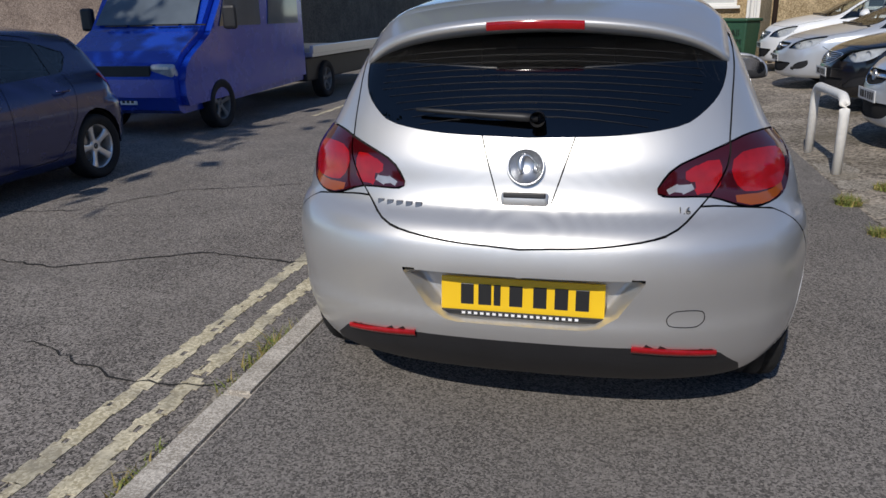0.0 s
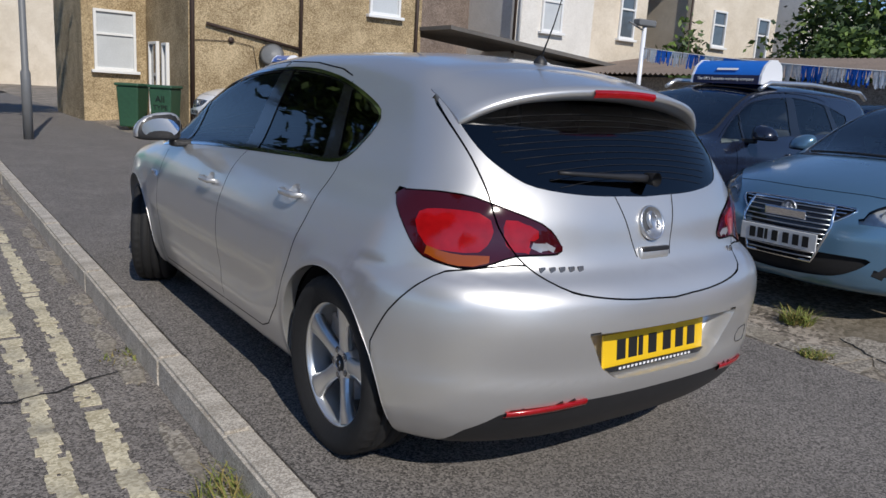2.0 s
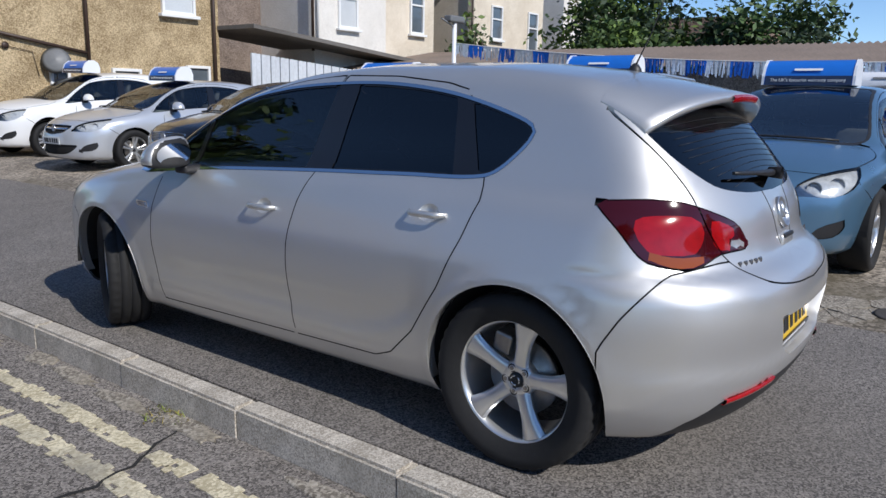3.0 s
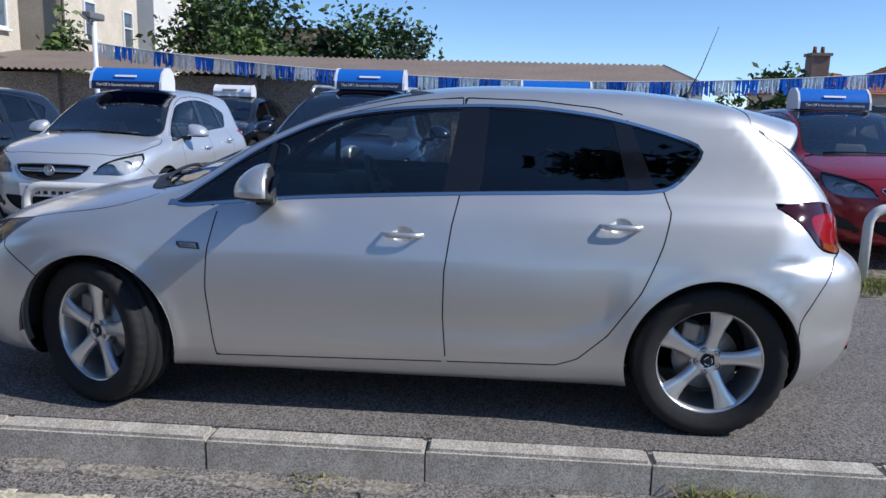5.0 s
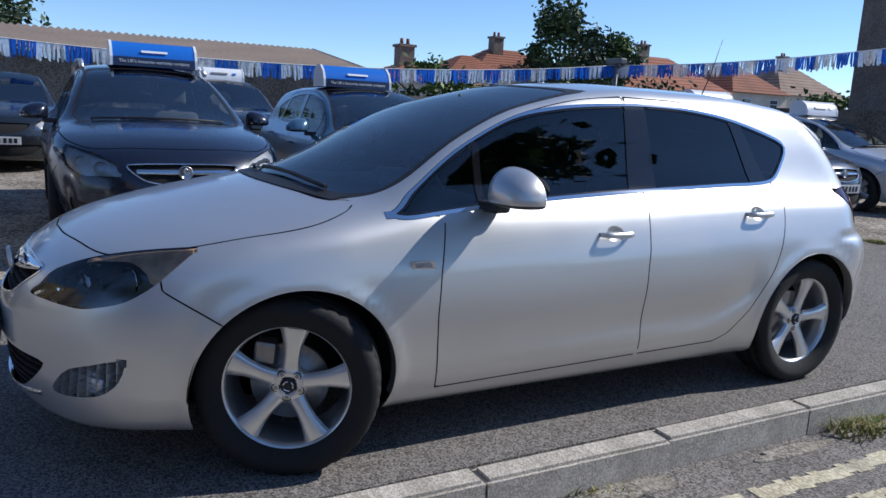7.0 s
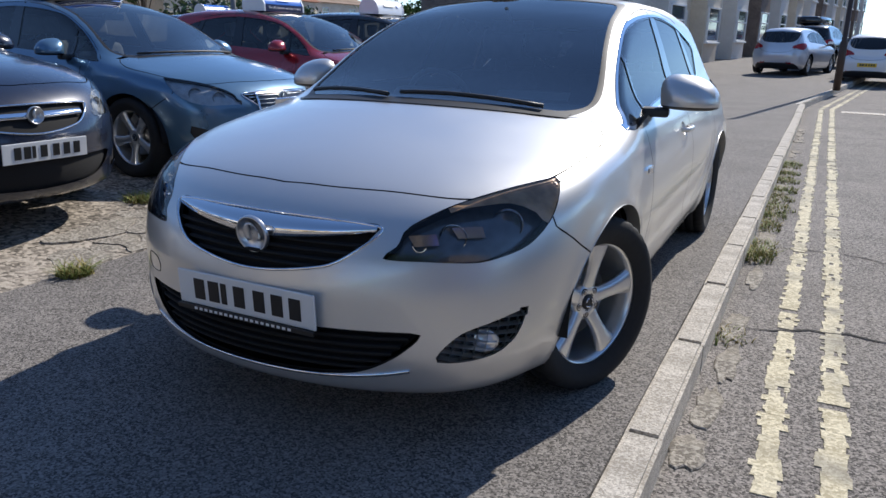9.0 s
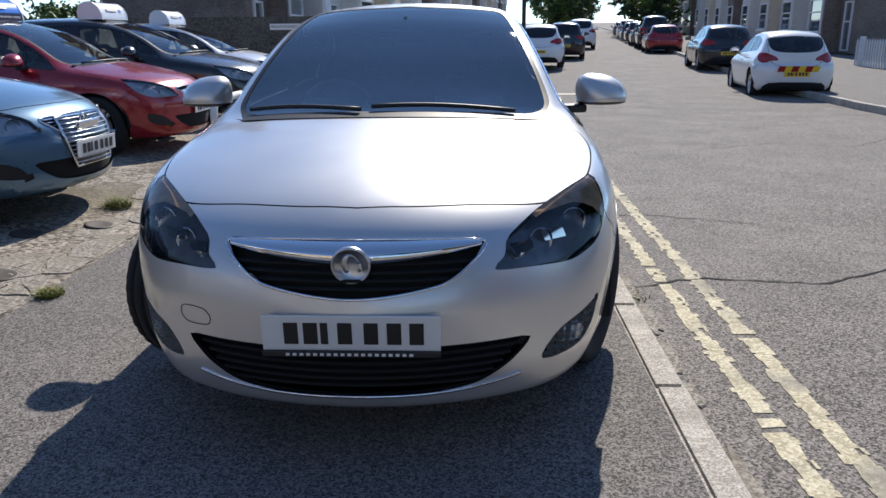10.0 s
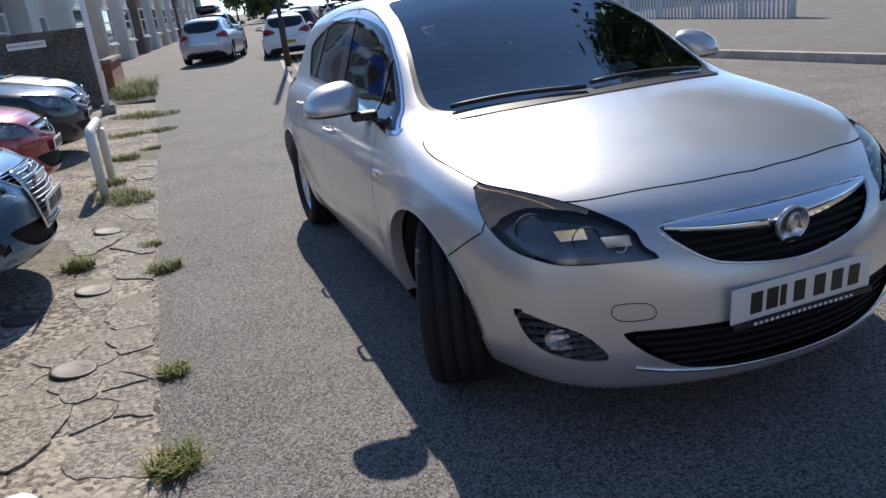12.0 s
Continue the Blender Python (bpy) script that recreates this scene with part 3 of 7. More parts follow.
# rear axle at y = 0, front axle at y = 2.685
HATCH = dict(
    top=[(-0.60, 1.28), (-0.45, 1.358), (-0.3, 1.395), (0, 1.44), (0.4, 1.472), (0.9, 1.476), (1.3, 1.450), (1.6, 1.385), (2.0, 1.238), (2.4, 1.062), (2.56, 1.003), (2.8, 0.955), (3.1, 0.888), (3.35, 0.815), (3.5, 0.735), (3.6, 0.64)],
    side=[(0.16, 0.80), (0.24, 0.845), (0.32, 0.872), (0.45, 0.893), (0.6, 0.905), (0.72, 0.898), (0.80, 0.878), (0.88, 0.848), (0.95, 0.803), (1.0, 0.757), (1.05, 0.73), (1.22, 0.66), (1.42, 0.568), (1.5, 0.52)],
    plan=[(-0.85, 0.0), (-0.6, -0.03), (-0.3, 0.0), (0, 0), (2.5, 0), (2.8, -0.02), (3.0, -0.055), (3.2, -0.10), (3.5, -0.19), (3.7, -0.30)],
    front=[(0.14, 3.48), (0.22, 3.565), (0.35, 3.60), (0.5, 3.60), (0.6, 3.585), (0.7, 3.54), (0.8, 3.46), (0.9, 3.30), (1.0, 3.1), (1.5, 2.9)],
    rear=[(0.16, -0.58), (0.24, -0.68), (0.32, -0.745), (0.45, -0.785), (0.60, -0.80), (0.69, -0.785), (0.745, -0.745), (0.78, -0.69), (0.83, -0.665), (0.92, -0.643), (1.0, -0.605), (1.1, -0.532), (1.2, -0.447), (1.3, -0.355), (1.42, -0.24), (1.55, -0.1)],
    crown=[(-0.6, 0.15), (1.3, 0.15), (1.8, 0.10), (2.5, 0.08), (3.0, 0.13), (3.6, 0.2)])


def dip(d, wide, deep):
    """A hollow that begins sharply at d = 0 and runs out softly above it."""
    u = (d + np.sqrt(d * d + 4e-4)) / (2 * wide)
    return deep * u * np.exp(1 - u)


def crease(y, z):
    """Folds of the flank: a blade low on the doors, a shoulder behind, flared arches, a bumper edge."""
    ramp = lambda a, b: np.clip((y - a) / (b - a), 0, 1)
    low = 0.375 + 0.15 * np.clip((0.80 - y) / 0.42, 0, 1) ** 2
    o = -dip(z - low, 0.055, 1.0) * (0.006 + 0.009 * ramp(1.9, 0.7)) * ramp(0.36, 0.46) * ramp(2.3, 2.05)
    o -= dip(0.905 - z, 0.06, 0.006) * ramp(1.5, 0.4) * ramp(-0.6, -0.3)
    for a in (0.0, 2.685):
        o += 0.009 * np.exp(-((np.hypot(y - a, z - 0.325) - 0.37) / 0.035) ** 2)
    return o - dip(z - 0.44, 0.06, 0.011) * ramp(-0.38, -0.5)


def body_field(P, folds=True):
    top, side, plan, fr, re, cr = [spline(P[k]) for k in ("top", "side", "plan", "front", "rear", "crown")]
    e = 3e-3

    def parts_of(p):
        ax, y, z = np.abs(p[:, 0]), p[:, 1], p[:, 2]
        ye = y + np.exp(-((y - 2.45) / 0.42) ** 2) * 0.42 * ax**2
        ts = (top(ye + e) - top(ye - e)) / (2 * e)
        a = (z - top(ye) + cr(y) * ax**2) / np.sqrt(1 + ts**2)
        wz = (side(z + e) - side(z - e)) / (2 * e)
        b = (ax - side(z) - plan(y) - (crease(y, z) if folds else 0.0)) / np.sqrt(1 + wz**2)
        fz = (fr(z + e) - fr(z - e)) / (2 * e)
        c = (y - fr(z) + 0.42 * ax**2 + 0.25 * ax**4) / np.sqrt(1 + fz**2 + (0.84 * ax) ** 2)
        rz = (re(z + e) - re(z - e)) / (2 * e)
        d = (re(z) + (dip(z - 0.44, 0.06, 0.013) if folds else 0.0) + 0.10 * ax**2 + 0.42 * ax**4 - y) / np.sqrt(1 + rz**2 + (0.2 * ax) ** 2)
        return a, b, c, d, 0.17 - z

    def field(p):
        a, b, c, d, g = parts_of(p)
        return smax(smax(smax(smax(a, b, 0.075), c, 0.10), d, 0.13), g, 0.05)
    return field, parts_of


def normals_of(field, p, e=2e-3):
    g = np.stack([field(p + e * np.eye(3)[i]) - field(p - e * np.eye(3)[i]) for i in range(3)], 1)
    return g / (np.linalg.norm(g, axis=1, keepdims=True) + 1e-9)


def body_mesh(field, nt, na, nc):
    """A net of points round the axis of the car, pushed out to the surface."""
    th = np.linspace(0, 2 * np.pi, nt, endpoint=False)
    rows = []
    for y0, z0, sgn in ((0.3, 0.62, -1), (2.7, 0.52, 1)):
        cap = []
        for ph in np.linspace(0.02, np.pi / 2, nc, endpoint=False):
            o = np.tile((0, y0, z0), (nt, 1))
            d = np.stack([np.cos(th) * np.sin(ph), np.full(nt, sgn * np.cos(ph)), np.sin(th) * np.sin(ph)], 1)
            cap.append((o, d))
        rows.append(cap)
    mid = []
    for u in np.linspace(0, 1, na):
        o = np.tile((0, 0.3 + 2.4 * u, 0.62 - 0.1 * u), (nt, 1))
        mid.append((o, np.stack([np.cos(th), 0 * th, np.sin(th)], 1)))
    seq = rows[0] + mid + rows[1][::-1]
    o, d = np.concatenate([s[0] for s in seq]), np.concatenate([s[1] for s in seq])
    lo, hi = np.zeros(len(o)), np.full(len(o), 1.8)
    for _ in range(26):
        m = (lo + hi) / 2
        out = field(o + m[:, None] * d) > 0
        hi, lo = np.where(out, m, hi), np.where(out, lo, m)
    pts = o + hi[:, None] * d
    bm = bmesh.new()
    vs = [bm.verts.new(p) for p in pts]
    n = len(seq)
    for i in range(n - 1):
        for k in range(nt):
            bm.faces.new((vs[i * nt + k], vs[i * nt + (k + 1) % nt], vs[(i + 1) * nt + (k + 1) % nt], vs[(i + 1) * nt + k]))
    bm.faces.new(vs[:nt][::-1])
    bm.faces.new(vs[-nt:])
    bmesh.ops.recalc_face_normals(bm, faces=bm.faces)
    bm.faces.layers.int.new("label")
    return bm


def round_outline(pts, n=6):
    """A closed smooth curve through a few points."""
    p = np.array(pts, float)
    out = []
    for i in range(len(p)):
        a, b, c, d = p[i - 1], p[i], p[(i + 1) % len(p)], p[(i + 2) % len(p)]
        long = np.linalg.norm(c - b)
        mb, mc = (c - a) / 2, (d - b) / 2
        mb, mc = (m * min(1.0, long / (np.linalg.norm(m) + 1e-9)) for m in (mb, mc))
        for u in np.linspace(0, 1, n, endpoint=False):
            out.append((2 * u**3 - 3 * u**2 + 1) * b + (u**3 - 2 * u**2 + u) * mb + (3 * u**2 - 2 * u**3) * c + (u**3 - u**2) * mc)
    return np.array(out)


def outline_field(poly):
    """Signed distance to a closed outline, less than nought inside."""
    a, b = np.array(poly), np.roll(poly, -1, 0)

    lo, hi = a.min(0) - 0.09, a.max(0) + 0.09

    def f(whole):
        near = ((whole > lo) & (whole < hi)).all(1)
        res = np.full(len(whole), 1.0)
        if near.any():
            res[near] = exact(whole[near])
        return res

    def exact(q):
        best, odd = np.full(len(q), 1e9), np.zeros(len(q), bool)
        for (x0, y0), (x1, y1) in zip(a, b):
            dx, dy = x1 - x0, y1 - y0
            u = np.clip(((q[:, 0] - x0) * dx + (q[:, 1] - y0) * dy) / (dx * dx + dy * dy + 1e-12), 0, 1)
            best = np.minimum(best, np.hypot(q[:, 0] - x0 - u * dx, q[:, 1] - y0 - u * dy))
            cross = (y0 > q[:, 1]) != (y1 > q[:, 1])
            odd ^= cross & (q[:, 0] < dx * (q[:, 1] - y0) / (dy if abs(dy) > 1e-12 else 1e-12) + x0)
        return np.where(odd, -best, best)
    return f


def cut(bm, field, level):
    """Splits the mesh along field = level."""
    bm.verts.ensure_lookup_table()
    co = np.array([v.co[:] for v in bm.verts])
    s = field(co) - level
    s[np.abs(s) < 4e-4] = 0
    bm.verts.index_update()
    cand = [e for e in bm.edges if s[e.verts[0].index] * s[e.verts[1].index] < 0]
    zero = {bm.verts[i] for i in np.nonzero(s == 0)[0]}
    if not cand and not zero:
        return
    if cand:
        i0 = np.array([e.verts[0].index for e in cand])
        i1 = np.array([e.verts[1].index for e in cand])
        lo, hi, s0 = np.zeros(len(cand)), np.ones(len(cand)), s[i0]
        for _ in range(9):
            m = (lo + hi) / 2
            v = field(co[i0] + m[:, None] * (co[i1] - co[i0])) - level
            same = v * s0 > 0
            lo, hi = np.where(same, m, lo), np.where(same, hi, m)
        fac = (lo + hi) / 2
        touched = set()
        for e, u in zip(cand, fac):
            touched.update(e.link_faces)
            zero.add(bmesh.utils.edge_split(e, e.verts[0], float(np.clip(u, 0.02, 0.98)))[1])
    faces = {f for v in zero for f in v.link_faces}
    for f in faces:
        z = [v for v in f.verts if v in zero]
        if len(z) == 2 and len(f.verts) > 3 and not any(z[1] in e.verts for e in z[0].link_edges if f in e.link_faces):
            try:
                bmesh.utils.face_split(f, z[0], z[1])
            except ValueError:
                pass


def centres(bm):
    return np.array([f.calc_center_median()[:] for f in bm.faces])


class Panels:
    """Cuts a body into labelled panels, and makes a mesh of each."""

    def __init__(self, P, nt, na, nc, folds=True):
        self.field, self.parts_of = body_field(P, folds)
        self.bm = body_mesh(self.field, nt, na, nc)
        self.names = ["body"]

    def region(self, name, f, gap=0.0, only=None):
        bm, lab = self.bm, self.bm.faces.layers.int["label"]
        for lev in (gap, -gap) if gap else (0.0,):
            cut(bm, f, lev)
        c = f(centres(bm))
        if name not in self.names:
            self.names.append(name)
        k = self.names.index(name)
        g = self.names.index("gap") if "gap" in self.names else None
        if gap and g is None:
            self.names.append("gap")
            g = len(self.names) - 1
        allowed = None if only is None else {self.names.index(o) for o in only if o in self.names}
        for face, v in zip(bm.faces, c):
            if allowed is not None and face[lab] not in allowed:
                continue
            if v < -gap:
                face[lab] = k
            elif gap and v < gap:
                face[lab] = g

    def settle(self):
        """Puts all points onto the smooth surface."""
        bm = self.bm
        bm.verts.ensure_lookup_table()
        p = np.array([v.co[:] for v in bm.verts])
        for _ in range(2):
            n = normals_of(self.field, p)
            p = p - self.field(p)[:, None] * n
        for v, q in zip(bm.verts, p):
            v.co = q

    def take(self, name, side=0, inset=0.0, stretch=(1, 1, 1), exact=True):
        """The faces of one label (on one side of the car) as a mesh of their own."""
        names = [name] if isinstance(name, str) else name
        ks = {self.names.index(n) for n in names if n in self.names}
        lab = self.bm.faces.layers.int["label"]
        faces = [f for f in self.bm.faces if f[lab] in ks and (not side or f.calc_center_median().x * side > 0)]
        idx, verts, polys = {}, [], []
        for f in faces:
            row = []
            for v in f.verts:
                if v not in idx:
                    idx[v] = len(verts)
                    verts.append(v.co[:])
                row.append(idx[v])
            polys.append(row)
        if not verts:
            return None
        p = np.array(verts)
        n = normals_of(self.field, p)
        p = (p - inset * n) * stretch
        me = bpy.data.meshes.new("panel")
        me.from_pydata(p.tolist(), [], polys)
        me.polygons.foreach_set("use_smooth", [True] * len(polys))
        if exact:
            n = n / np.array(stretch)
            n /= np.linalg.norm(n, axis=1, keepdims=True)
            me.normals_split_custom_set_from_vertices(n.tolist())
        return me


def yz(poly, smooth=True):
    f = outline_field(round_outline(poly) if smooth else poly)
    return lambda p: f(p[:, 1:3])


def xz(poly, smooth=True):
    f = outline_field(round_outline(poly) if smooth else poly)
    return lambda p: f(np.stack([np.abs(p[:, 0]), p[:, 2]], 1))


def xy(poly, smooth=True):
    f = outline_field(round_outline(poly) if smooth else poly)
    return lambda p: f(np.stack([np.abs(p[:, 0]), p[:, 1]], 1))


def wrap(poly, sgn, y0, smooth=True):
    """An outline that is folded round a corner of the car: across plus along, and height."""
    f = outline_field(round_outline(poly) if smooth else poly)
    return lambda p: f(np.stack([np.abs(p[:, 0]) + sgn * (p[:, 1] - y0), p[:, 2]], 1))


def limit(f, test):
    return lambda p: np.maximum(f(p), test(p))


DLO = [(2.345, 0.935), (2.19, 1.04), (2.02, 1.148), (1.84, 1.245), (1.64, 1.312), (1.37, 1.355), (1.02, 1.376), (0.76, 1.372), (0.50, 1.345), (0.295, 1.302), (0.10, 1.243), (0.052, 1.203), (0.09, 1.13), (0.215, 1.03), (0.6, 1.008), (1.085, 0.988), (1.75, 0.953), (2.12, 0.92), (2.29, 0.905)]


def cut_car(P, nt, na, nc, fine=True):
    B = Panels(P, nt, na, nc, fine)
    if fine:
        B.settle()
    on_side = lambda p: (lambda q: q[0] - q[1])(B.parts_of(p))
    gap = 0.0028 if fine else 0.0035
    ahead = lambda y: (lambda p: y - p[:, 1])
    behind = lambda y: (lambda p: p[:, 1] - y)
    for y in (0.0, 2.685):
        ring = lambda p, y=y: np.maximum(np.hypot(p[:, 1] - y, p[:, 2] - 0.325) - 0.362, 0.5 - np.abs(p[:, 0]))
        B.region("arch", ring)
    base = ["body"]
    B.region("tailgate", limit(xz([(-0.9, 0.693), (0.10, 0.693), (0.31, 0.71), (0.45, 0.742), (0.545, 0.82), (0.60, 0.92), (0.605, 1.0), (0.612, 1.1), (0.622, 1.22), (0.60, 1.30), (0.5, 1.335), (0.1, 1.345), (-0.9, 1.345)], True), behind(-0.02)), gap, base)
    B.region("bonnet", limit(xy([(-0.9, 3.388), (0.1, 3.386), (0.34, 3.345), (0.59, 3.252), (0.735, 3.04), (0.79, 2.78), (0.79, 2.6), (0.735, 2.47), (0.655, 2.435), (0.58, 2.525), (0.3, 2.612), (0.1, 2.645), (-0.9, 2.645)]), lambda p: 0.5 - p[:, 2]), gap, base)
    B.region("windscreen", limit(xz([(-0.9, 0.985), (0.1, 0.986), (0.45, 0.978), (0.60, 0.975), (0.655, 1.0), (0.635, 1.1), (0.575, 1.25), (0.51, 1.385), (0.46, 1.415), (0.2, 1.432), (-0.9, 1.434)]), ahead(1.15)), 0.0, base + ["gap"])
    B.region("screen_seal", limit(xz([(-0.9, 0.968), (0.1, 0.968), (0.45, 0.960), (0.61, 0.955), (0.678, 1.0), (0.655, 1.1), (0.59, 1.26), (0.524, 1.40), (0.46, 1.424), (0.2, 1.438), (-0.9, 1.440)]), ahead(1.15)), 0.0, base)
    door_top = [(2.3, 1.02), (2.06, 1.165), (1.86, 1.27), (1.65, 1.34), (1.38, 1.383), (1.09, 1.402)]
    B.region("front_door", limit(yz([(1.112, 0.866), (1.136, 0.68), (1.138, 0.48), (1.121, 0.273), (2.14, 0.252), (2.165, 0.56), (2.156, 0.725), (2.12, 0.915)] + [(2.33, 0.925)] + door_top + [(1.085, 0.99)], False), on_side), gap, base)
    B.region("rear_door", limit(yz([(1.121, 0.273), (0.648, 0.282), (0.56, 0.315), (0.441, 0.429), (0.313, 0.626), (0.231, 0.821), (0.197, 0.948), (0.222, 1.03), (0.30, 1.18), (0.385, 1.345), (0.5, 1.372), (0.78, 1.398), (1.08, 1.402), (1.085, 0.99), (1.112, 0.866), (1.136, 0.68), (1.138, 0.48)], False), on_side), gap, base)
    doors = ["body", "front_door", "rear_door", "gap"]
    B.region("window_trim", limit(yz(DLO), on_side), 0.0, doors)
    glassy = limit(yz(DLO), lambda p: on_side(p))
    B.region("pillar", lambda p: np.maximum(glassy(p) + 0.013, -1), 0.0, ["window_trim"])
    B.region("quarterlight", limit(yz([(2.31, 0.93), (2.16, 1.04), (1.93, 1.17), (1.955, 0.955), (2.12, 0.935)], False), lambda p: glassy(p) + 0.02), 0.0, ["pillar"])
    B.region("front_window", limit(yz([(1.885, 1.30), (1.5, 1.4), (1.09, 1.4), (1.165, 0.97), (1.925, 0.93)], False), lambda p: glassy(p) + 0.02), 0.0, ["pillar"])
    B.region("rear_window", limit(yz([(0.968, 1.4), (0.43, 1.4), (0.43, 1.30), (0.362, 1.0), (0.997, 0.97)], False), lambda p: glassy(p) + 0.02), 0.0, ["pillar"])
    B.region("quarter_window", limit(yz([(0.375, 1.35), (0.0, 1.35), (0.0, 1.0), (0.238, 1.0)], False), lambda p: glassy(p) + 0.02), 0.0, ["pillar"])
    B.region("rear_glass", limit(xz([(-0.9, 1.0), (0.1, 1.0), (0.30, 1.008), (0.47, 1.035), (0.55, 1.09), (0.585, 1.14), (0.60, 1.22), (0.585, 1.29), (0.50, 1.325), (-0.9, 1.335)]), behind(0.0)), 0.0, ["tailgate", "gap"])
    B.region("tail_lamp", limit(wrap([(-0.238, 0.848), (-0.22, 0.831), (-0.046, 0.826), (0.06, 0.80), (0.13, 0.788), (0.25, 0.795), (0.37, 0.82), (0.46, 0.90), (0.525, 0.97), (0.513, 0.99), (0.40, 1.0), (0.294, 1.003), (0.144, 0.993), (-0.156, 0.918)], 1, 0), behind(0.0)), gap if fine else 0.0, ["body", "tailgate"])
    B.region("headlamp", limit(wrap([(-0.075, 0.626), (-0.014, 0.66), (0.035, 0.705), (0.235, 0.761), (0.50, 0.80), (0.766, 0.822), (0.755, 0.80), (0.66, 0.715), (0.536, 0.654), (0.40, 0.627), (0.297, 0.615), (0.107, 0.620)], -1, 3), ahead(2.8)), 0.0, ["body", "bonnet", "gap"])
    if fine:
        B.region("lamp_top", limit(wrap([(0.20, 0.752), (0.35, 0.785), (0.50, 0.806), (0.78, 0.83), (0.765, 0.80), (0.70, 0.735), (0.635, 0.705), (0.61, 0.735), (0.50, 0.768), (0.34, 0.762)], -1, 3), ahead(2.8)), 0.0, ["headlamp"])
    B.region("fog_recess", limit(wrap([(0.13, 0.318), (0.22, 0.40), (0.38, 0.437), (0.525, 0.455), (0.49, 0.375), (0.375, 0.325)], -1, 3), ahead(3.0)), 0.0, base)
    B.region("grille", limit(xz([(-0.6, 0.563), (0.05, 0.563), (0.25, 0.592), (0.335, 0.638), (0.385, 0.70), (0.37, 0.712), (0.1, 0.716), (-0.6, 0.716)]), ahead(3.0)), 0.0, base)
    B.region("intake", limit(xz([(-0.6, 0.252), (0.1, 0.253), (0.34, 0.272), (0.46, 0.33), (0.53, 0.40), (0.50, 0.412), (0.1, 0.414), (-0.6, 0.414)]), ahead(3.0)), 0.0, base)
    B.region("front_bumper", yz([(4, 0.1), (2.93, 0.1), (2.93, 0.57), (3.118, 0.692), (3.14, 0.9), (4, 0.9)], False), gap, base)
    B.region("plate_recess", limit(xz([(-0.6, 0.60), (0.36, 0.602), (0.375, 0.596), (0.30, 0.478), (0.24, 0.438), (0.2, 0.432), (-0.6, 0.432)], False), behind(-0.3)), 0.0, base)
    B.region("rear_reflector", limit(xz([(0.355, 0.380), (0.36, 0.362), (0.60, 0.336), (0.615, 0.350), (0.60, 0.360)], False), behind(-0.3)), 0.0, base)
    B.region("rear_diffuser", limit(xz([(-0.5, 0.374), (0.355, 0.374), (0.61, 0.349), (0.69, 0.27), (0.74, 0.05), (-0.5, 0.05)], False), behind(-0.42)), 0.0, base)
    B.region("rear_bumper", yz([(-1, 0.1), (-0.33, 0.1), (-0.335, 0.53), (-0.40, 0.64), (-0.50, 0.775), (-0.6, 0.80), (-1, 0.80)], False), gap, base)
    B.settle()
    return B


def mesh_part(name, me, material, parent, label="", m=None):
    for mat in material if isinstance(material, (list, tuple)) else (material,):
        me.materials.append(mat)
    me.name = name
    ob = new(name, me)
    ob.parent = parent
    if m is not None:
        ob.matrix_basis = m
    if label:
        ob["label"] = label
    return ob


# wheels: the outer face looks along -x
def rim_mesh(spokes, r=0.222, twin=False):
    bm = bmesh.new()
    lathe(bm, [(0.10, r - 0.02), (0.02, r - 0.012), (-0.055, r - 0.010), (-0.075, r - 0.004), (-0.082, r + 0.004), (-0.080, r + 0.011), (-0.068, r + 0.013), (0.0, r + 0.006), (0.09, r + 0.004)], 64)
    hub = [(-0.050, 0.0), (-0.050, 0.03), (-0.054, 0.036), (-0.052, 0.055), (-0.046, 0.068), (-0.02, 0.07), (0.02, 0.065)]
    hub_bm = bmesh.new()
    lathe(hub_bm, [(a, max(q, 0.001)) for a, q in hub], 40)
    bmesh.ops.recalc_face_normals(hub_bm, faces=hub_bm.faces)
    spoke_bm = bmesh.new()
    rows = [(0.045, 0.034, -0.050), (0.075, 0.030, -0.056), (0.11, 0.029, -0.062), (0.15, 0.033, -0.068), (0.185, 0.042, -0.073), (r - 0.006, 0.052, -0.076)]
    if twin:
        rows = [(q, w * 0.5, d) for q, w, d in rows]
    rings = []
    for q, w, d in rows:
        sec = [(d + 0.034, -w * 0.8), (d + 0.012, -w), (d + 0.003, -w * 0.8), (d, -w * 0.3), (d, w * 0.3), (d + 0.003, w * 0.8), (d + 0.012, w), (d + 0.034, w * 0.8)]
        rings.append([spoke_bm.verts.new((x, q, s)) for x, s in sec])
    for i in range(len(rings) - 1):
        for j in range(8):
            f = spoke_bm.faces.new((rings[i][j], rings[i][(j + 1) % 8], rings[i + 1][(j + 1) % 8], rings[i + 1][j]))
            f.smooth = j not in (1, 5)
    for q in (bm, spoke_bm):
        bmesh.ops.recalc_face_normals(q, faces=q.faces)
    return bm, hub_bm, spoke_bm


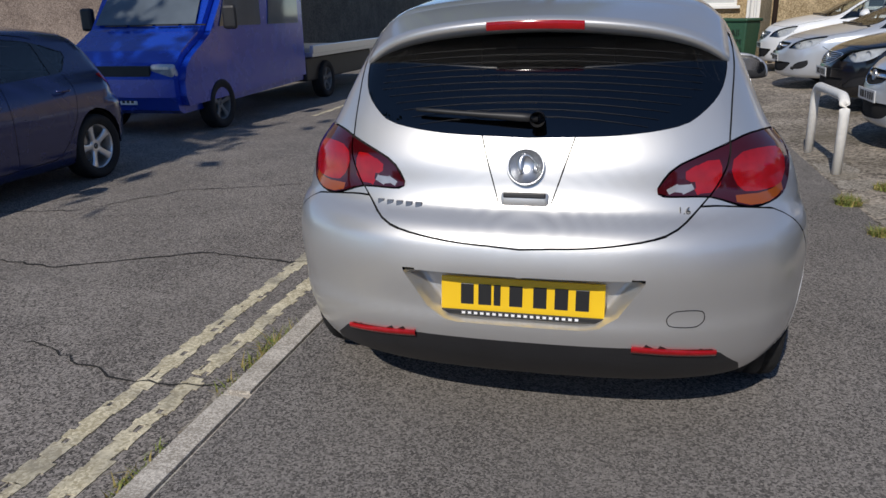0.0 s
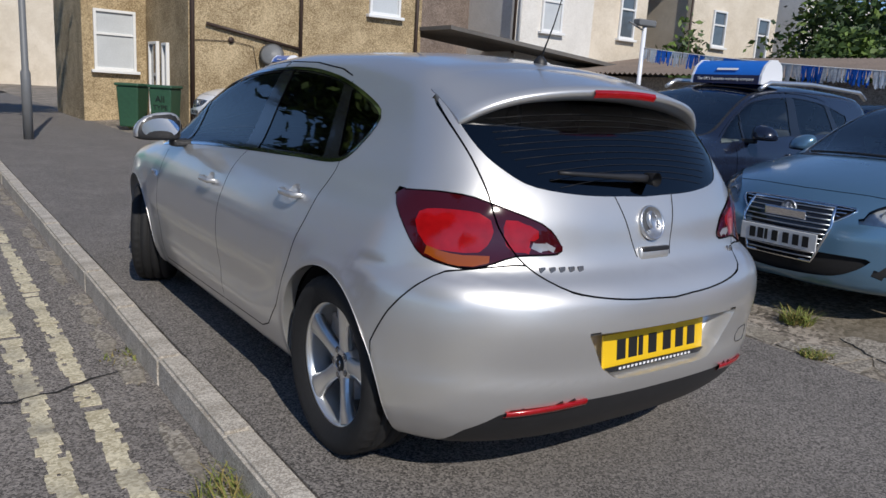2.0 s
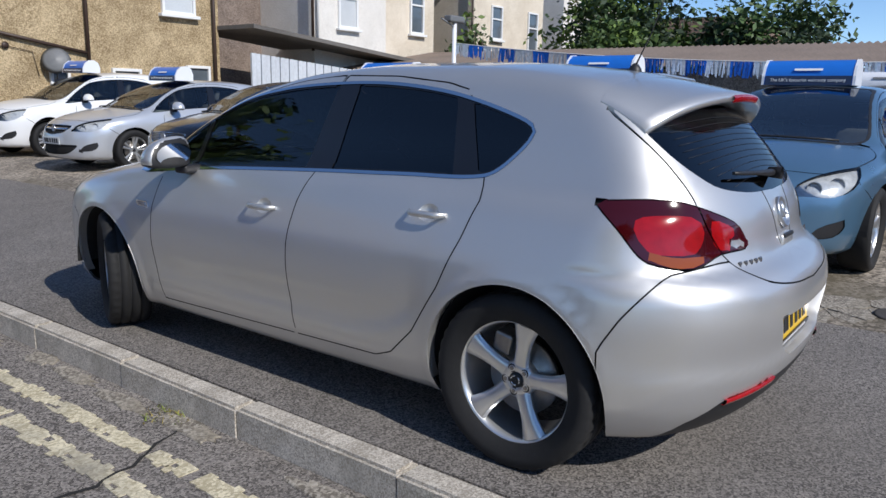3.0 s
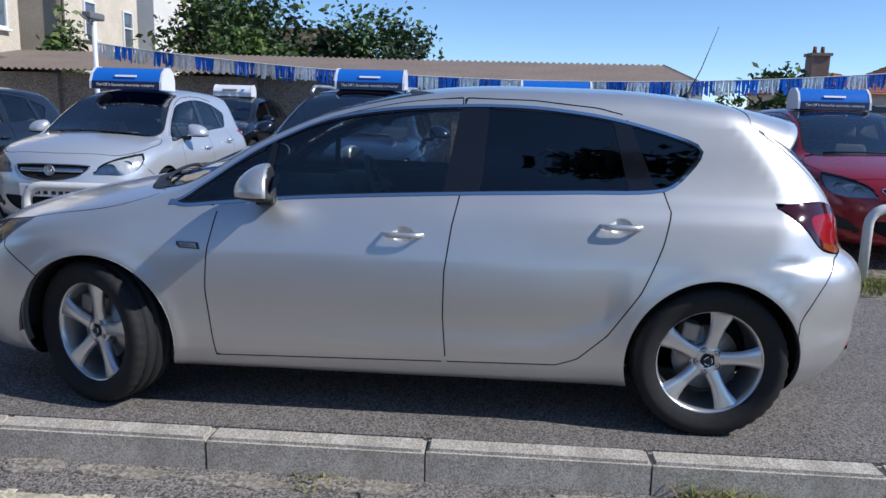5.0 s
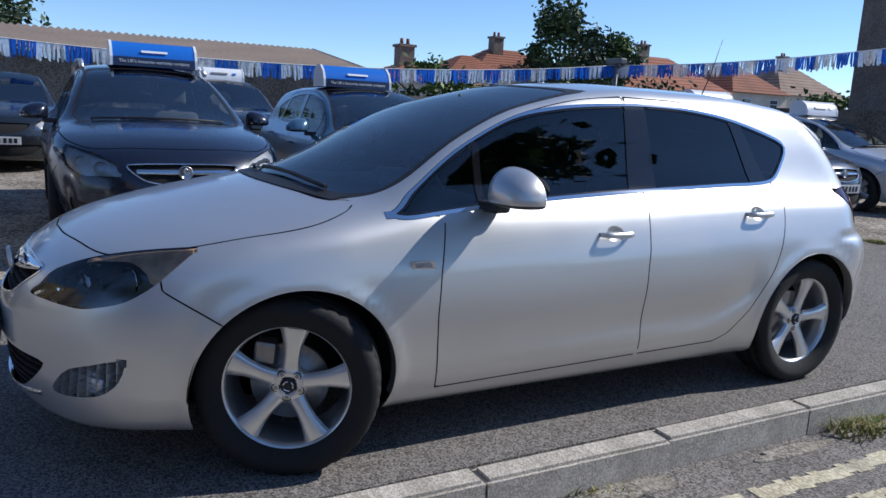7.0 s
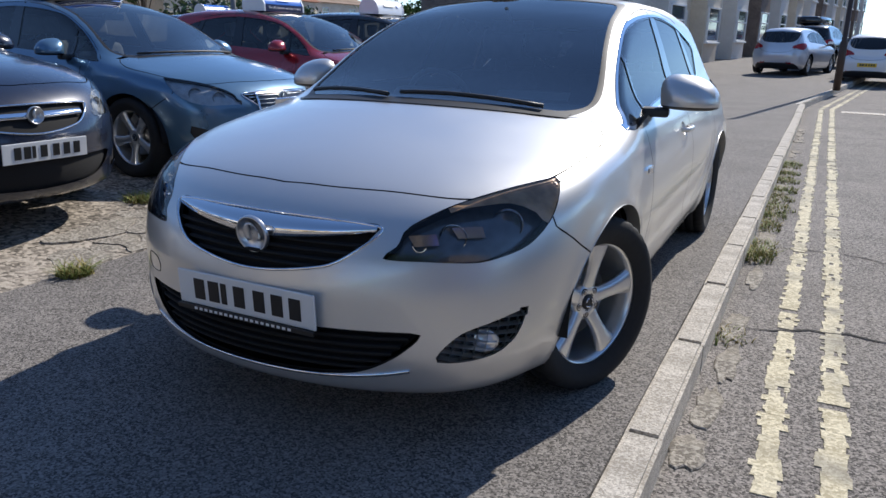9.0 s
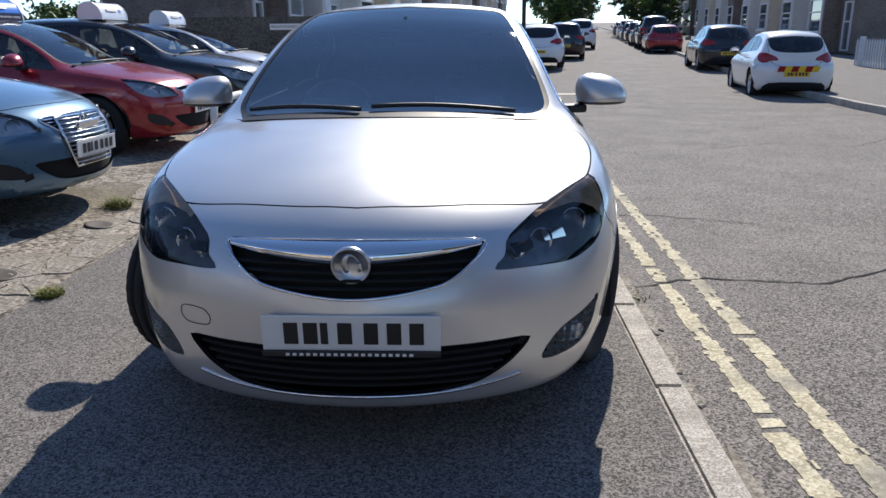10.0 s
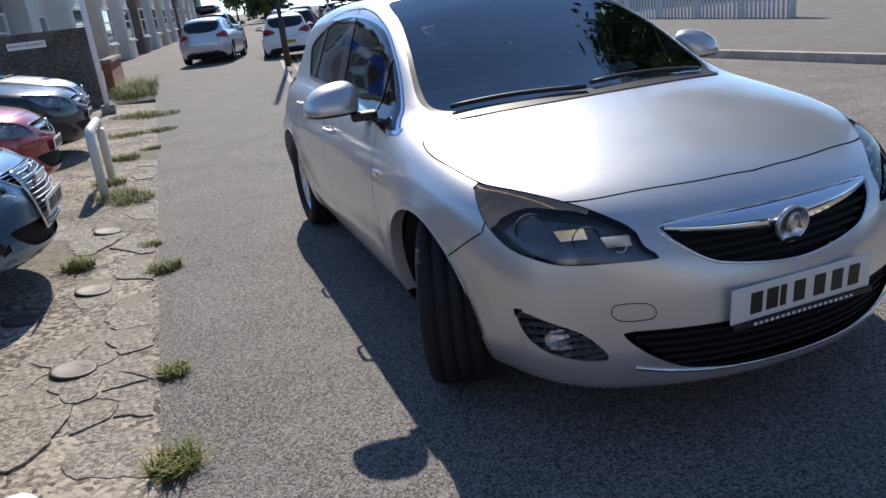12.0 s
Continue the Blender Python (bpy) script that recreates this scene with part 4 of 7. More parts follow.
def tyre_mesh(r=0.222, ro=0.327, grooves=True, n=96):
    bm = bmesh.new()
    w = 0.112
    prof = [(-0.085, r + 0.002), (-0.098, r + 0.02), (-0.110, r + 0.05), (-0.112, ro - 0.04), (-0.106, ro - 0.018), (-0.094, ro - 0.006)]
    if grooves:
        for x in (-0.052, 0.0, 0.052):
            prof += [(x - 0.006, ro), (x - 0.005, ro - 0.008), (x + 0.005, ro - 0.008), (x + 0.006, ro)]
    else:
        prof += [(-0.06, ro), (0.06, ro)]
    prof += [(0.094, ro - 0.006), (0.106, ro - 0.018), (0.112, ro - 0.04), (0.110, r + 0.05), (0.09, r)]
    rings = lathe(bm, prof, n)
    if grooves:
        for i, ring in enumerate(rings):
            if 4 <= i <= 6 or i >= len(rings) - 5:
                for k, v in enumerate(ring):
                    if k % 3 == 0 and (i in (5, 6)):
                        v.co.yz = v.co.yz * (1 - 0.005 / ro)
    bmesh.ops.recalc_face_normals(bm, faces=bm.faces)
    return bm


def bm_mesh(bm, name, mats, smooth=False):
    me = bpy.data.meshes.new(name)
    bm.to_mesh(me)
    bm.free()
    for m in mats:
        me.materials.append(m)
    if smooth:
        me.polygons.foreach_set("use_smooth", [True] * len(me.polygons))
    return me


def disc_mesh():
    bm = bmesh.new()
    lathe(bm, [(-0.005, 0.001), (-0.005, 0.14), (0.018, 0.14), (0.018, 0.001)], 40)
    box(bm, (-0.035, 0.06, 0.06), (0.05, 0.135, 0.14), 0.01)
    return bm_mesh(bm, "brake_disc", [M_disc])


def cap_mesh():
    bm = bmesh.new()
    lathe(bm, [(-0.058, 0.0005), (-0.058, 0.02), (-0.055, 0.028), (-0.045, 0.030)], 28)
    for k in range(3):
        tube(bm, [(-0.0595, 0.017 * math.cos(a), 0.017 * math.sin(a)) for a in np.linspace(2.1 * k, 2.1 * k + 1.4, 7)], 0.003, 6, mat=1)
    return bm_mesh(bm, "centre_cap", [M_black, M_chrome])


def nut_mesh():
    bm = bmesh.new()
    lathe(bm, [(-0.056, 0.0005), (-0.056, 0.008), (-0.05, 0.0095), (-0.03, 0.0095)], 6, smooth=False)
    lathe(bm, [(-0.0515, 0.0098), (-0.0535, 0.0145), (-0.0515, 0.0165)], 20, mat=1)
    return bm_mesh(bm, "wheel_nut", [M_disc, M_black])


WHEELS = {}


def wheel(parent, x, y, style, ro, steer=0.0, detail=True, spin=0.0):
    key = (style, round(ro, 3), detail)
    if key not in WHEELS:
        r = ro - 0.105 if ro < 0.34 else ro - 0.125
        spokes, twin, mat = style
        made = [bm_mesh(q, nm, [mat]) for q, nm in zip(rim_mesh(spokes, r, twin), ("rim", "hub", "spoke"))]
        WHEELS[key] = (*made, bm_mesh(tyre_mesh(r, ro, detail, 120 if detail else 56), "tyre", [M_rubber]), disc_mesh(), cap_mesh(), nut_mesh())
    rim, hub, spoke, tyre, disc, cap, nut = WHEELS[key]
    m = pose(x, y, ro - 0.004, 0, 0, steer) @ (pose(0, 0, 0, 0, 0, 180) if x > 0 else pose(0, 0, 0)) @ pose(0, 0, 0, spin, 0, 0)
    w = new("wheel", rim)
    w.parent, w.matrix_basis = parent, m
    for nm, me in (("tyre", tyre), ("brake_disc", disc), ("centre_cap", cap), ("hub", hub)):
        o = new(nm, me)
        o.parent = w
    for k in range(style[0]):
        for off in ((-0.16, 0.16) if style[1] else (0.0,)):
            o = new("spoke", spoke)
            o.parent = w
            o.matrix_basis = Matrix.Rotation(2 * math.pi * k / style[0] + off + math.pi / 2, 4, "X")
    if detail:
        for k in range(5):
            o = new("wheel_nut", nut)
            o.parent = w
            a = 2 * math.pi * (k + 0.5) / 5 + math.pi / 2
            o.matrix_basis = pose(0, 0.045 * math.cos(a), 0.045 * math.sin(a))
    return w


def liner(parent, y, s, ro):
    bm = bmesh.new()
    r = ro + 0.04
    rings = []
    for x, q in ((0.845 * s, r), (0.60 * s, r), (0.60 * s, 0.02)):
        rings.append([bm.verts.new((x, y + q * math.cos(a), ro + q * math.sin(a))) for a in np.linspace(-0.04, math.pi + 0.04, 28)])
    for i in range(2):
        for k in range(27):
            bm.faces.new((rings[i][k], rings[i][k + 1], rings[i + 1][k + 1], rings[i + 1][k]))
    return part("wheel_liner", bm, M_void, parent)


def plate_bars(parent, m, back, rear_text=True, n=7, w=0.52, h=0.111):
    """A number plate: its characters stand as plain bars."""
    bm = bmesh.new()
    box(bm, (-w / 2, -0.004, -h / 2), (w / 2, 0.004, h / 2), 0.003)
    pl = part("number_plate", bm, back, parent, m=m)
    xs = [-0.195, -0.138, -0.088, -0.038, 0.038, 0.105, 0.170]
    for i, x in enumerate(xs[:n]):
        bm = bmesh.new()
        ww = 0.022 if i == 2 else 0.042
        box(bm, (x, -0.0065, -0.034), (x + ww, -0.0035, 0.034), 0.002)
        part("plate_bar", bm, M_ink, pl)
    return pl


def writing(name, words, size, depth, mat, parent=None, m=None):
    """Raised lettering in the built-in font, in the x-z plane, facing -y."""
    cu = bpy.data.curves.new(name, "FONT")
    cu.body, cu.size, cu.extrude, cu.align_x, cu.align_y = words, size, depth / 2, "CENTER", "CENTER"
    tmp = bpy.data.objects.new("tmp", cu)
    scene.collection.objects.link(tmp)
    me = bpy.data.meshes.new_from_object(tmp.evaluated_get(bpy.context.evaluated_depsgraph_get()))
    bpy.data.objects.remove(tmp)
    bpy.data.curves.remove(cu)
    me.transform(Matrix.Rotation(radians(90), 4, "X"))
    me.materials.clear()
    return mesh_part(name, me, mat, parent, m=m)


def surf(field, p, d, far=0.6):
    """From a point outside, along d, to the body's surface."""
    p, d = np.array(p, float), np.array(d, float)
    t0, t1 = 0.0, 0.02
    f0 = field(p[None])[0]
    for _ in range(9):
        f1 = field((p + t1 * d)[None])[0]
        if abs(f1) < 1e-5 or abs(f1 - f0) < 1e-9:
            break
        step = -f1 * (t1 - t0) / (f1 - f0)
        t0, f0, t1 = t1, f1, min(max(t1 + max(min(step, 0.35), -0.1), 0.0), 4.0)
    return Vector(p + t1 * d)


def band(field, xs, zlo, zhi, start, d, out, thick):
    """A raised strip that follows the body between two heights."""
    bm = bmesh.new()
    d = Vector(d)
    rows = []
    for x in xs:
        q = []
        for z, o in ((zlo(x), out - thick), (zlo(x), out), ((zlo(x) + zhi(x)) / 2, out + 0.003), (zhi(x), out), (zhi(x), out - thick)):
            q.append(bm.verts.new(surf(field, (x, start, z), d) - d * o))
        rows.append(q)
    for a, b in zip(rows, rows[1:]):
        for i in range(4):
            bm.faces.new((a[i], a[i + 1], b[i + 1], b[i])).smooth = i in (1, 2)
    bmesh.ops.recalc_face_normals(bm, faces=bm.faces)
    return bm


def mirror(parent, s, paint, y=1.87, z=1.005, x=0.965, size=1.1):
    bm = bmesh.new()
    bmesh.ops.create_uvsphere(bm, u_segments=28, v_segments=18, radius=1)
    for v in bm.verts:
        c = v.co
        k = 1.0 if c.y > 0 else 0.28
        sx = np.sign(c.x) * abs(c.x) ** 0.8
        up = 0.094 * c.z ** 0.8 * (1 - 0.12 * sx * s) if c.z > 0 else -0.040 * abs(c.z) ** 0.35
        v.co = ((sx * 0.112 - s * 0.02 * max(c.z, 0)) * size, c.y * (0.115 - 0.03 * max(c.z, 0)) * k * size, up * size)
    for f in bm.faces:
        f.smooth = True
        q = f.calc_center_median()
        if q.z < -0.012 * size or q.y < -0.012 * size:
            f.material_index = 1
    ob = part("door_mirror", bm, [paint, M_black], parent, m=pose(s * x, y, z, 0, 0, -8 * s))
    bm = bmesh.new()
    bmesh.ops.create_circle(bm, cap_ends=True, segments=24, radius=1, matrix=Matrix.Translation((0, -0.034 * size, 0.02 * size)) @ Matrix.Rotation(radians(103), 4, "X") @ Matrix.Diagonal((0.092 * size, 0.05 * size, 1, 1)))
    part("mirror_glass", bm, M_chrome, ob)
    bm = bmesh.new()
    box(bm, (-0.12, -0.03, -0.02), (0.02, 0.05, 0.02), 0.012)
    part("mirror_arm", bm, M_black, ob, m=pose(-s * 0.09 * size, 0.01, -0.052 * size, 0, 0, 0) @ Matrix.Diagonal((s, 1, 1, 1)))
    return ob


def seat(parent, x, y, wide=0.5):
    bm = bmesh.new()
    box(bm, (-wide / 2, -0.25, 0.32), (wide / 2, 0.27, 0.50), 0.06, 3)
    ob = part("seat", bm, M_seat, parent, m=pose(x, y, 0), smooth=True)
    bm = bmesh.new()
    box(bm, (-wide / 2, -0.07, 0), (wide / 2, 0.07, 0.60), 0.06, 3)
    part("backrest", bm, M_seat, ob, m=pose(0, -0.2, 0.46, 14, 0, 0), smooth=True)
    for hx in ((0.0,) if wide < 0.8 else (-0.38, 0.38)):
        bm = bmesh.new()
        box(bm, (-0.13, -0.045, 0), (0.13, 0.045, 0.19), 0.04, 3)
        tube(bm, [(-0.04, 0, -0.08), (-0.04, 0, 0.02)], 0.006, 6)
        tube(bm, [(0.04, 0, -0.08), (0.04, 0, 0.02)], 0.006, 6)
        part("headrest", bm, M_seat, ob, m=pose(hx, -0.37, 1.11, 10, 0, 0), smooth=True)
    return ob


def cabin(car, scale=(1, 1, 1), drive=0.36):
    """Seats, dashboard and steering wheel seen through the glass."""
    m = Matrix.Diagonal((*scale, 1))
    hold = car
    obs = [seat(hold, -0.36, 1.15), seat(hold, 0.36, 1.15), seat(hold, 0, 0.35, 1.25)]
    bm = bmesh.new()
    box(bm, (-0.68, 1.72, 0.70), (0.68, 2.45, 0.945), 0.06, 3)
    box(bm, (drive - 0.17, 1.66, 0.86), (drive + 0.17, 1.85, 0.985), 0.04, 3)
    obs.append(part("dashboard", bm, M_cabin, hold, smooth=True))
    bm = bmesh.new()
    tube(bm, [(0.185 * math.cos(a), 0, 0.185 * math.sin(a)) for a in np.linspace(0, 2 * math.pi, 28, endpoint=False)], 0.016, 8, closed=True)
    lathe(bm, [(0.02, 0.001), (0.03, 0.06), (-0.02, 0.075)], 20, "z")
    for a in (0.2, 2.94, 4.7):
        tube(bm, [(0.05 * math.cos(a), 0, 0.05 * math.sin(a)), (0.18 * math.cos(a), 0, 0.18 * math.sin(a))], 0.014, 6)
    obs.append(part("steering_wheel", bm, M_cabin, hold, m=pose(drive, 1.60, 0.90, -25, 0, 0)))
    bm = bmesh.new()
    box(bm, (-0.11, -0.02, -0.03), (0.11, 0.02, 0.035), 0.015)
    tube(bm, [(0, 0.01, 0.02), (0, 0.10, 0.09)], 0.01, 6)
    obs.append(part("rear_view_mirror", bm, M_cabin, hold, m=pose(0, 1.52, 1.29)))
    for o in obs:
        o.matrix_basis = m @ o.matrix_basis
    return obs


def glazing(car, B, stretch=(1, 1, 1), exact=True, privacy=True):
    dark = M_privacy if privacy else M_glass
    for nm, mat in (("quarterlight", M_glass), ("front_window", M_glass), ("rear_window", dark), ("quarter_window", dark)):
        for s in (-1, 1):
            me = B.take(nm, s, 0.005, stretch, exact)
            if me:
                mesh_part("side_window", me, mat, car)
    for nm, mat, obn in (("windscreen", M_screen, "windscreen"), ("rear_glass", dark, "rear_window")):
        me = B.take(nm, 0, 0.002, stretch, exact)
        if me:
            mesh_part(obn, me, mat, car)
    for s in (-1, 1):
        mesh_part("window_pillar", B.take("pillar", s, 0.001, stretch, exact), M_gloss_black, car)
    me = B.take("screen_seal", 0, 0.0, stretch, exact)
    mesh_part("screen_seal", me, M_black, car)


def handle(parent, s, y, z, x, paint):
    bm = bmesh.new()
    rows = []
    for u in np.linspace(-1, 1, 11):
        c = (0.036 * (1 - u**4) ** 0.5 if abs(u) < 1 else 0.0)
        h = 0.013 * (1 - 0.35 * u**6)
        rows.append([bm.verts.new((s * (c + 0.003 + dx), 0.088 * u, dz)) for dx, dz in ((0, -h), (0.008, -h * 0.7), (0.011, 0), (0.008, h * 0.7), (0, h), (-0.006, 0))])
    for a, b in zip(rows, rows[1:]):
        for i in range(6):
            bm.faces.new((a[i], a[(i + 1) % 6], b[(i + 1) % 6], b[i])).smooth = True
    bm.faces.new(rows[0]), bm.faces.new(rows[-1][::-1])
    bmesh.ops.recalc_face_normals(bm, faces=bm.faces)
    return part("door_handle", bm, paint, parent, m=pose(s * x, y, z, 0, 0, 0))


def badge(parent, m, r=0.058):
    """A plain round maker's badge: ring, disc and a raised curl."""
    bm = bmesh.new()
    lathe(bm, [(0.006, r * 1.0), (-0.004, r * 1.0), (-0.009, r * 0.94), (-0.004, r * 0.86), (0.0, r * 0.85), (0.001, 0.001)], 40)
    tube(bm, [(-0.005, r * 0.55 * math.cos(a) * (0.5 + a / 8), r * 0.6 * math.sin(a)) for a in np.linspace(-0.6, 3.6, 14)], [r * 0.10 + 0.004 * math.sin(i / 2) for i in range(14)], 8)
    return part("badge", bm, M_badge, parent, m=m @ pose(0, 0, 0, 0, 0, 90), label="round chrome badge")


def build_hero():
    car = thing("car", pose(0, 0, 0), "silver five-door hatchback parked on the pavement, front wheels turned", "car")
    B = cut_car(HATCH, 176, 104, 44)
    fld = B.field
    # hollows behind the door handles
    spots = [(1.315, 0.826), (0.405, 0.888)]
    for y, z in spots:
        B.region("handle_cup", limit(lambda p, y=y, z=z: np.hypot((p[:, 1] - y) / 1.5, p[:, 2] - z) - 0.033, lambda p: 0.5 - np.abs(p[:, 0])), 0.0, ["front_door", "rear_door"])
    # the tail lamp's coloured fields
    B.region("tail_red", limit(wrap([(0.10, 0.84), (0.06, 0.90), (0.10, 0.945), (0.24, 0.955), (0.38, 0.945), (0.40, 0.905), (0.34, 0.845), (0.2, 0.832)], 1, 0), lambda p: p[:, 1]), 0.0, ["tail_lamp"])
    B.region("tail_red", limit(wrap([(-0.125, 0.872), (-0.13, 0.90), (-0.02, 0.935), (0.02, 0.925), (-0.005, 0.85), (-0.09, 0.838), (-0.095, 0.872)], 1, 0), lambda p: p[:, 1]), 0.0, ["tail_lamp"])
    B.region("tail_white", limit(wrap([(-0.185, 0.846), (-0.178, 0.862), (-0.11, 0.864), (-0.105, 0.843), (-0.14, 0.840)], 1, 0), lambda p: p[:, 1]), 0.0, ["tail_lamp"])
    B.region("tail_amber", limit(wrap([(0.05, 0.812), (0.07, 0.826), (0.2, 0.825), (0.36, 0.842), (0.35, 0.825), (0.25, 0.798), (0.13, 0.793)], 1, 0), lambda p: p[:, 1]), 0.0, ["tail_lamp"])
    lab, k = B.bm.faces.layers.int["label"], B.names.index("handle_cup")
    for v in {v for f in B.bm.faces if f[lab] == k for v in f.verts}:
        y, z = min(spots, key=lambda q: abs(q[0] - v.co.y))
        e = max(0.0, 1 - (((v.co.y - y) / 0.05) ** 2 + ((v.co.z - z) / 0.034) ** 2))
        v.co.x *= 1 - 0.032 * e ** 0.7
    # dark lining under the whole skin, seen in the joints
    keep = [n for n in B.names if n not in ("arch", "quarterlight", "front_window", "rear_window", "quarter_window", "windscreen", "rear_glass", "plate_recess", "headlamp", "lamp_top", "grille", "fog_recess", "intake")]
    mesh_part("lining", B.take(keep, 0, 0.014), M_void, car)
    mesh_part("body_shell", B.take("body"), M_silver, car)
    for nm in ("front_door", "rear_door"):
        for s in (-1, 1):
            d = mesh_part(nm, B.take(nm, s), M_silver, car)
            y, z = spots[0] if nm == "front_door" else spots[1]
            handle(d, s, y, z, abs(surf(fld, (s * 1.2, y, z), (-s, 0, 0)).x) - 0.004, M_silver)
            lab_cup = B.take("handle_cup", s, 0, exact=False)
            sel = bmesh.new()
            sel.from_mesh(lab_cup)
            bmesh.ops.delete(sel, geom=[f for f in sel.faces if abs(f.calc_center_median().y - y) > 0.2], context="FACES")
            part("handle_cup", sel, M_silver, d, smooth=True)
            if nm == "front_door":
                mirror(d, s, M_silver)
    gate = mesh_part("tailgate", B.take("tailgate"), M_silver, car)
    mesh_part("bonnet", B.take("bonnet"), M_silver, car)
    fb = mesh_part("front_bumper", B.take("front_bumper"), M_silver, car)
    rb = mesh_part("rear_bumper", B.take("rear_bumper"), M_silver, car)
    half = [(0.0, 0.60), (0.36, 0.602), (0.375, 0.596), (0.30, 0.478), (0.24, 0.438), (0.2, 0.432), (0.0, 0.432)]
    loop = half[:-1] + [(-x, z) for x, z in half[:0:-1]]
    ring = []
    for (x0, z0), (x1, z1) in zip(loop, loop[1:] + loop[:1]):
        n = max(1, int(math.hypot(x1 - x0, z1 - z0) / 0.02))
        ring += [(x0 + (x1 - x0) * i / n, z0 + (z1 - z0) * i / n) for i in range(n)]
    edge = [surf(fld, (x, -1.5, z), (0, 1, 0)).y for x, z in ring]
    bm = bmesh.new()
    rings = []
    for k, d in ((1.0, 0.0), (0.985, 0.12), (0.96, 0.45), (0.925, 0.85), (0.90, 0.97), (0.86, 1.0)):
        rings.append([bm.verts.new((x * k, y + (-0.692 - y) * d, 0.517 + (z - 0.517) * (1 - (1 - k) * 1.6))) for (x, z), y in zip(ring, edge)])
    for a, b in zip(rings, rings[1:]):
        for i in range(len(a)):
            bm.faces.new((a[i - 1], a[i], b[i], b[i - 1])).smooth = True
    bm.faces.new(rings[-1])
    bmesh.ops.recalc_face_normals(bm, faces=bm.faces)
    part("plate_recess", bm, M_silver, rb)
    mesh_part("diffuser", B.take("rear_diffuser"), M_black, rb)
    for s in (-1, 1):
        mesh_part("reflector_seat", B.take("rear_reflector", s), M_black, rb)
        part("reflector", band(fld, np.linspace(0.345 * s, 0.605 * s, 15), lambda x: 0.360 - 0.10 * (abs(x) - 0.345), lambda x: 0.383 - 0.11 * (abs(x) - 0.345), -1.5, (0, 1, 0), 0.009, 0.014), M_red_lens, rb)
    for s in (-1, 1):
        mesh_part("window_trim", B.take("window_trim", s, -0.002), M_chrome, car, "thin chrome window surround")
    glazing(car, B)
    for s in (-1, 1):
        lamp = mesh_part("tail_lamp", B.take("tail_lamp", s, -0.004), M_smoke_lens, car)
        mesh_part("brake_lens", B.take("tail_red", s, -0.004), M_red_lens, lamp)
        mesh_part("reversing_lens", B.take("tail_white", s, -0.004), M_white_lens, lamp)
        mesh_part("indicator_lens", B.take("tail_amber", s, -0.004), M_amber, lamp)
        lamp = mesh_part("headlamp", B.take(["headlamp", "lamp_top"], s, -0.001), M_lens, car)
        mesh_part("lamp_housing", B.take(["headlamp", "lamp_top"], s, 0.045, exact=False), M_lamp_dark, lamp)
        for x, y, z, r, mat in ((0.56, 3.36, 0.672, 0.040, M_chrome), (0.675, 3.225, 0.70, 0.046, M_chrome), (0.485, 3.425, 0.655, 0.022, M_chrome)):
            bm = bmesh.new()
            lathe(bm, [(0.0, r), (-0.006, r * 1.06), (-0.01, r), (0.02, r * 0.7), (0.045, r * 0.25), (0.03, r * 0.2), (0.012, r * 0.16), (0.01, 0.001)], 24)
            part("bulb_bowl", bm, mat, lamp, m=pose(s * x, y - 0.03, z, 0, 0, 0) @ pose(0, 0, 0, 0, 0, -90 - s * 22))
        mesh_part("indicator_lens", B.take("lamp_top", s, 0.006), M_copper, lamp)
        for x0, y0, z0, w in ((0.60, 3.33, 0.69, 0.05), (0.50, 3.42, 0.672, 0.045)):
            bm = bmesh.new()
            prism(bm, [(-w, -0.016), (w * 0.6, -0.020), (w, 0.012), (-w * 0.8, 0.016)], -0.004, 0.004, "y")
            part("reflector", bm, M_chrome, lamp, m=pose(s * x0, y0 - 0.02, z0, 12, 0, -s * 32))
        fog = mesh_part("fog_recess", B.take("fog_recess", s, 0.03, exact=False), M_gloss_black, fb)
        rim = B.take("fog_recess", s, 0.0)
        bm = bmesh.new()
        bm.from_mesh(rim)
        edge = [e for e in bm.edges if e.is_boundary]
        bmesh.ops.delete(bm, geom=[f for f in bm.faces], context="FACES_ONLY")
        r = bmesh.ops.extrude_edge_only(bm, edges=[e for e in bm.edges])
        for v in [g for g in r["geom"] if isinstance(g, bmesh.types.BMVert)]:
            v.co += Vector((-s * 0.02, -0.035, 0))
        bmesh.ops.delete(bm, geom=[f for f in bm.faces if f.calc_area() < 1e-9], context="FACES")
        part("fog_surround", bm, M_silver, fog)
        bm = bmesh.new()
        lathe(bm, [(-0.012, 0.001), (-0.008, 0.03), (0.0, 0.042), (-0.006, 0.05), (0.02, 0.052)], 24)
        part("fog_lamp", bm, M_badge, fog, m=pose(s * 0.665, 3.325, 0.368, 0, 0, -90 - s * 25) @ Matrix.Diagonal((1, 0.95, 0.7, 1)))
    # grille: dark mesh behind, slats, a chrome bar that carries the badge
    gr = mesh_part("grille", B.take("grille", 0, 0.035, exact=False), M_void, fb)
    for z in (0.585, 0.607, 0.629, 0.651):
        w = 0.10 + (z - 0.563) ** 0.5 * 0.86
        part("grille_slat", band(fld, np.linspace(-w, w, 21), lambda x: z - 0.004, lambda x: z + 0.004, 4.0, (0, -1, 0), -0.014, 0.01), M_void, gr)
    lower = lambda x: 0.655 + 0.040 * (abs(x) / 0.385) ** 1.6
    upper = lambda x: 0.712 - 0.004 * abs(x)
    part("chrome_bar", band(fld, np.linspace(-0.378, 0.378, 41), lower, upper, 4.0, (0, -1, 0), 0.004, 0.03), M_chrome, gr)
    curve = round_outline([(-0.25, 0.592), (-0.335, 0.638), (-0.385, 0.703), (0, 0.717), (0.385, 0.703), (0.335, 0.638), (0.25, 0.592), (0, 0.561)], 10)
    bm = bmesh.new()
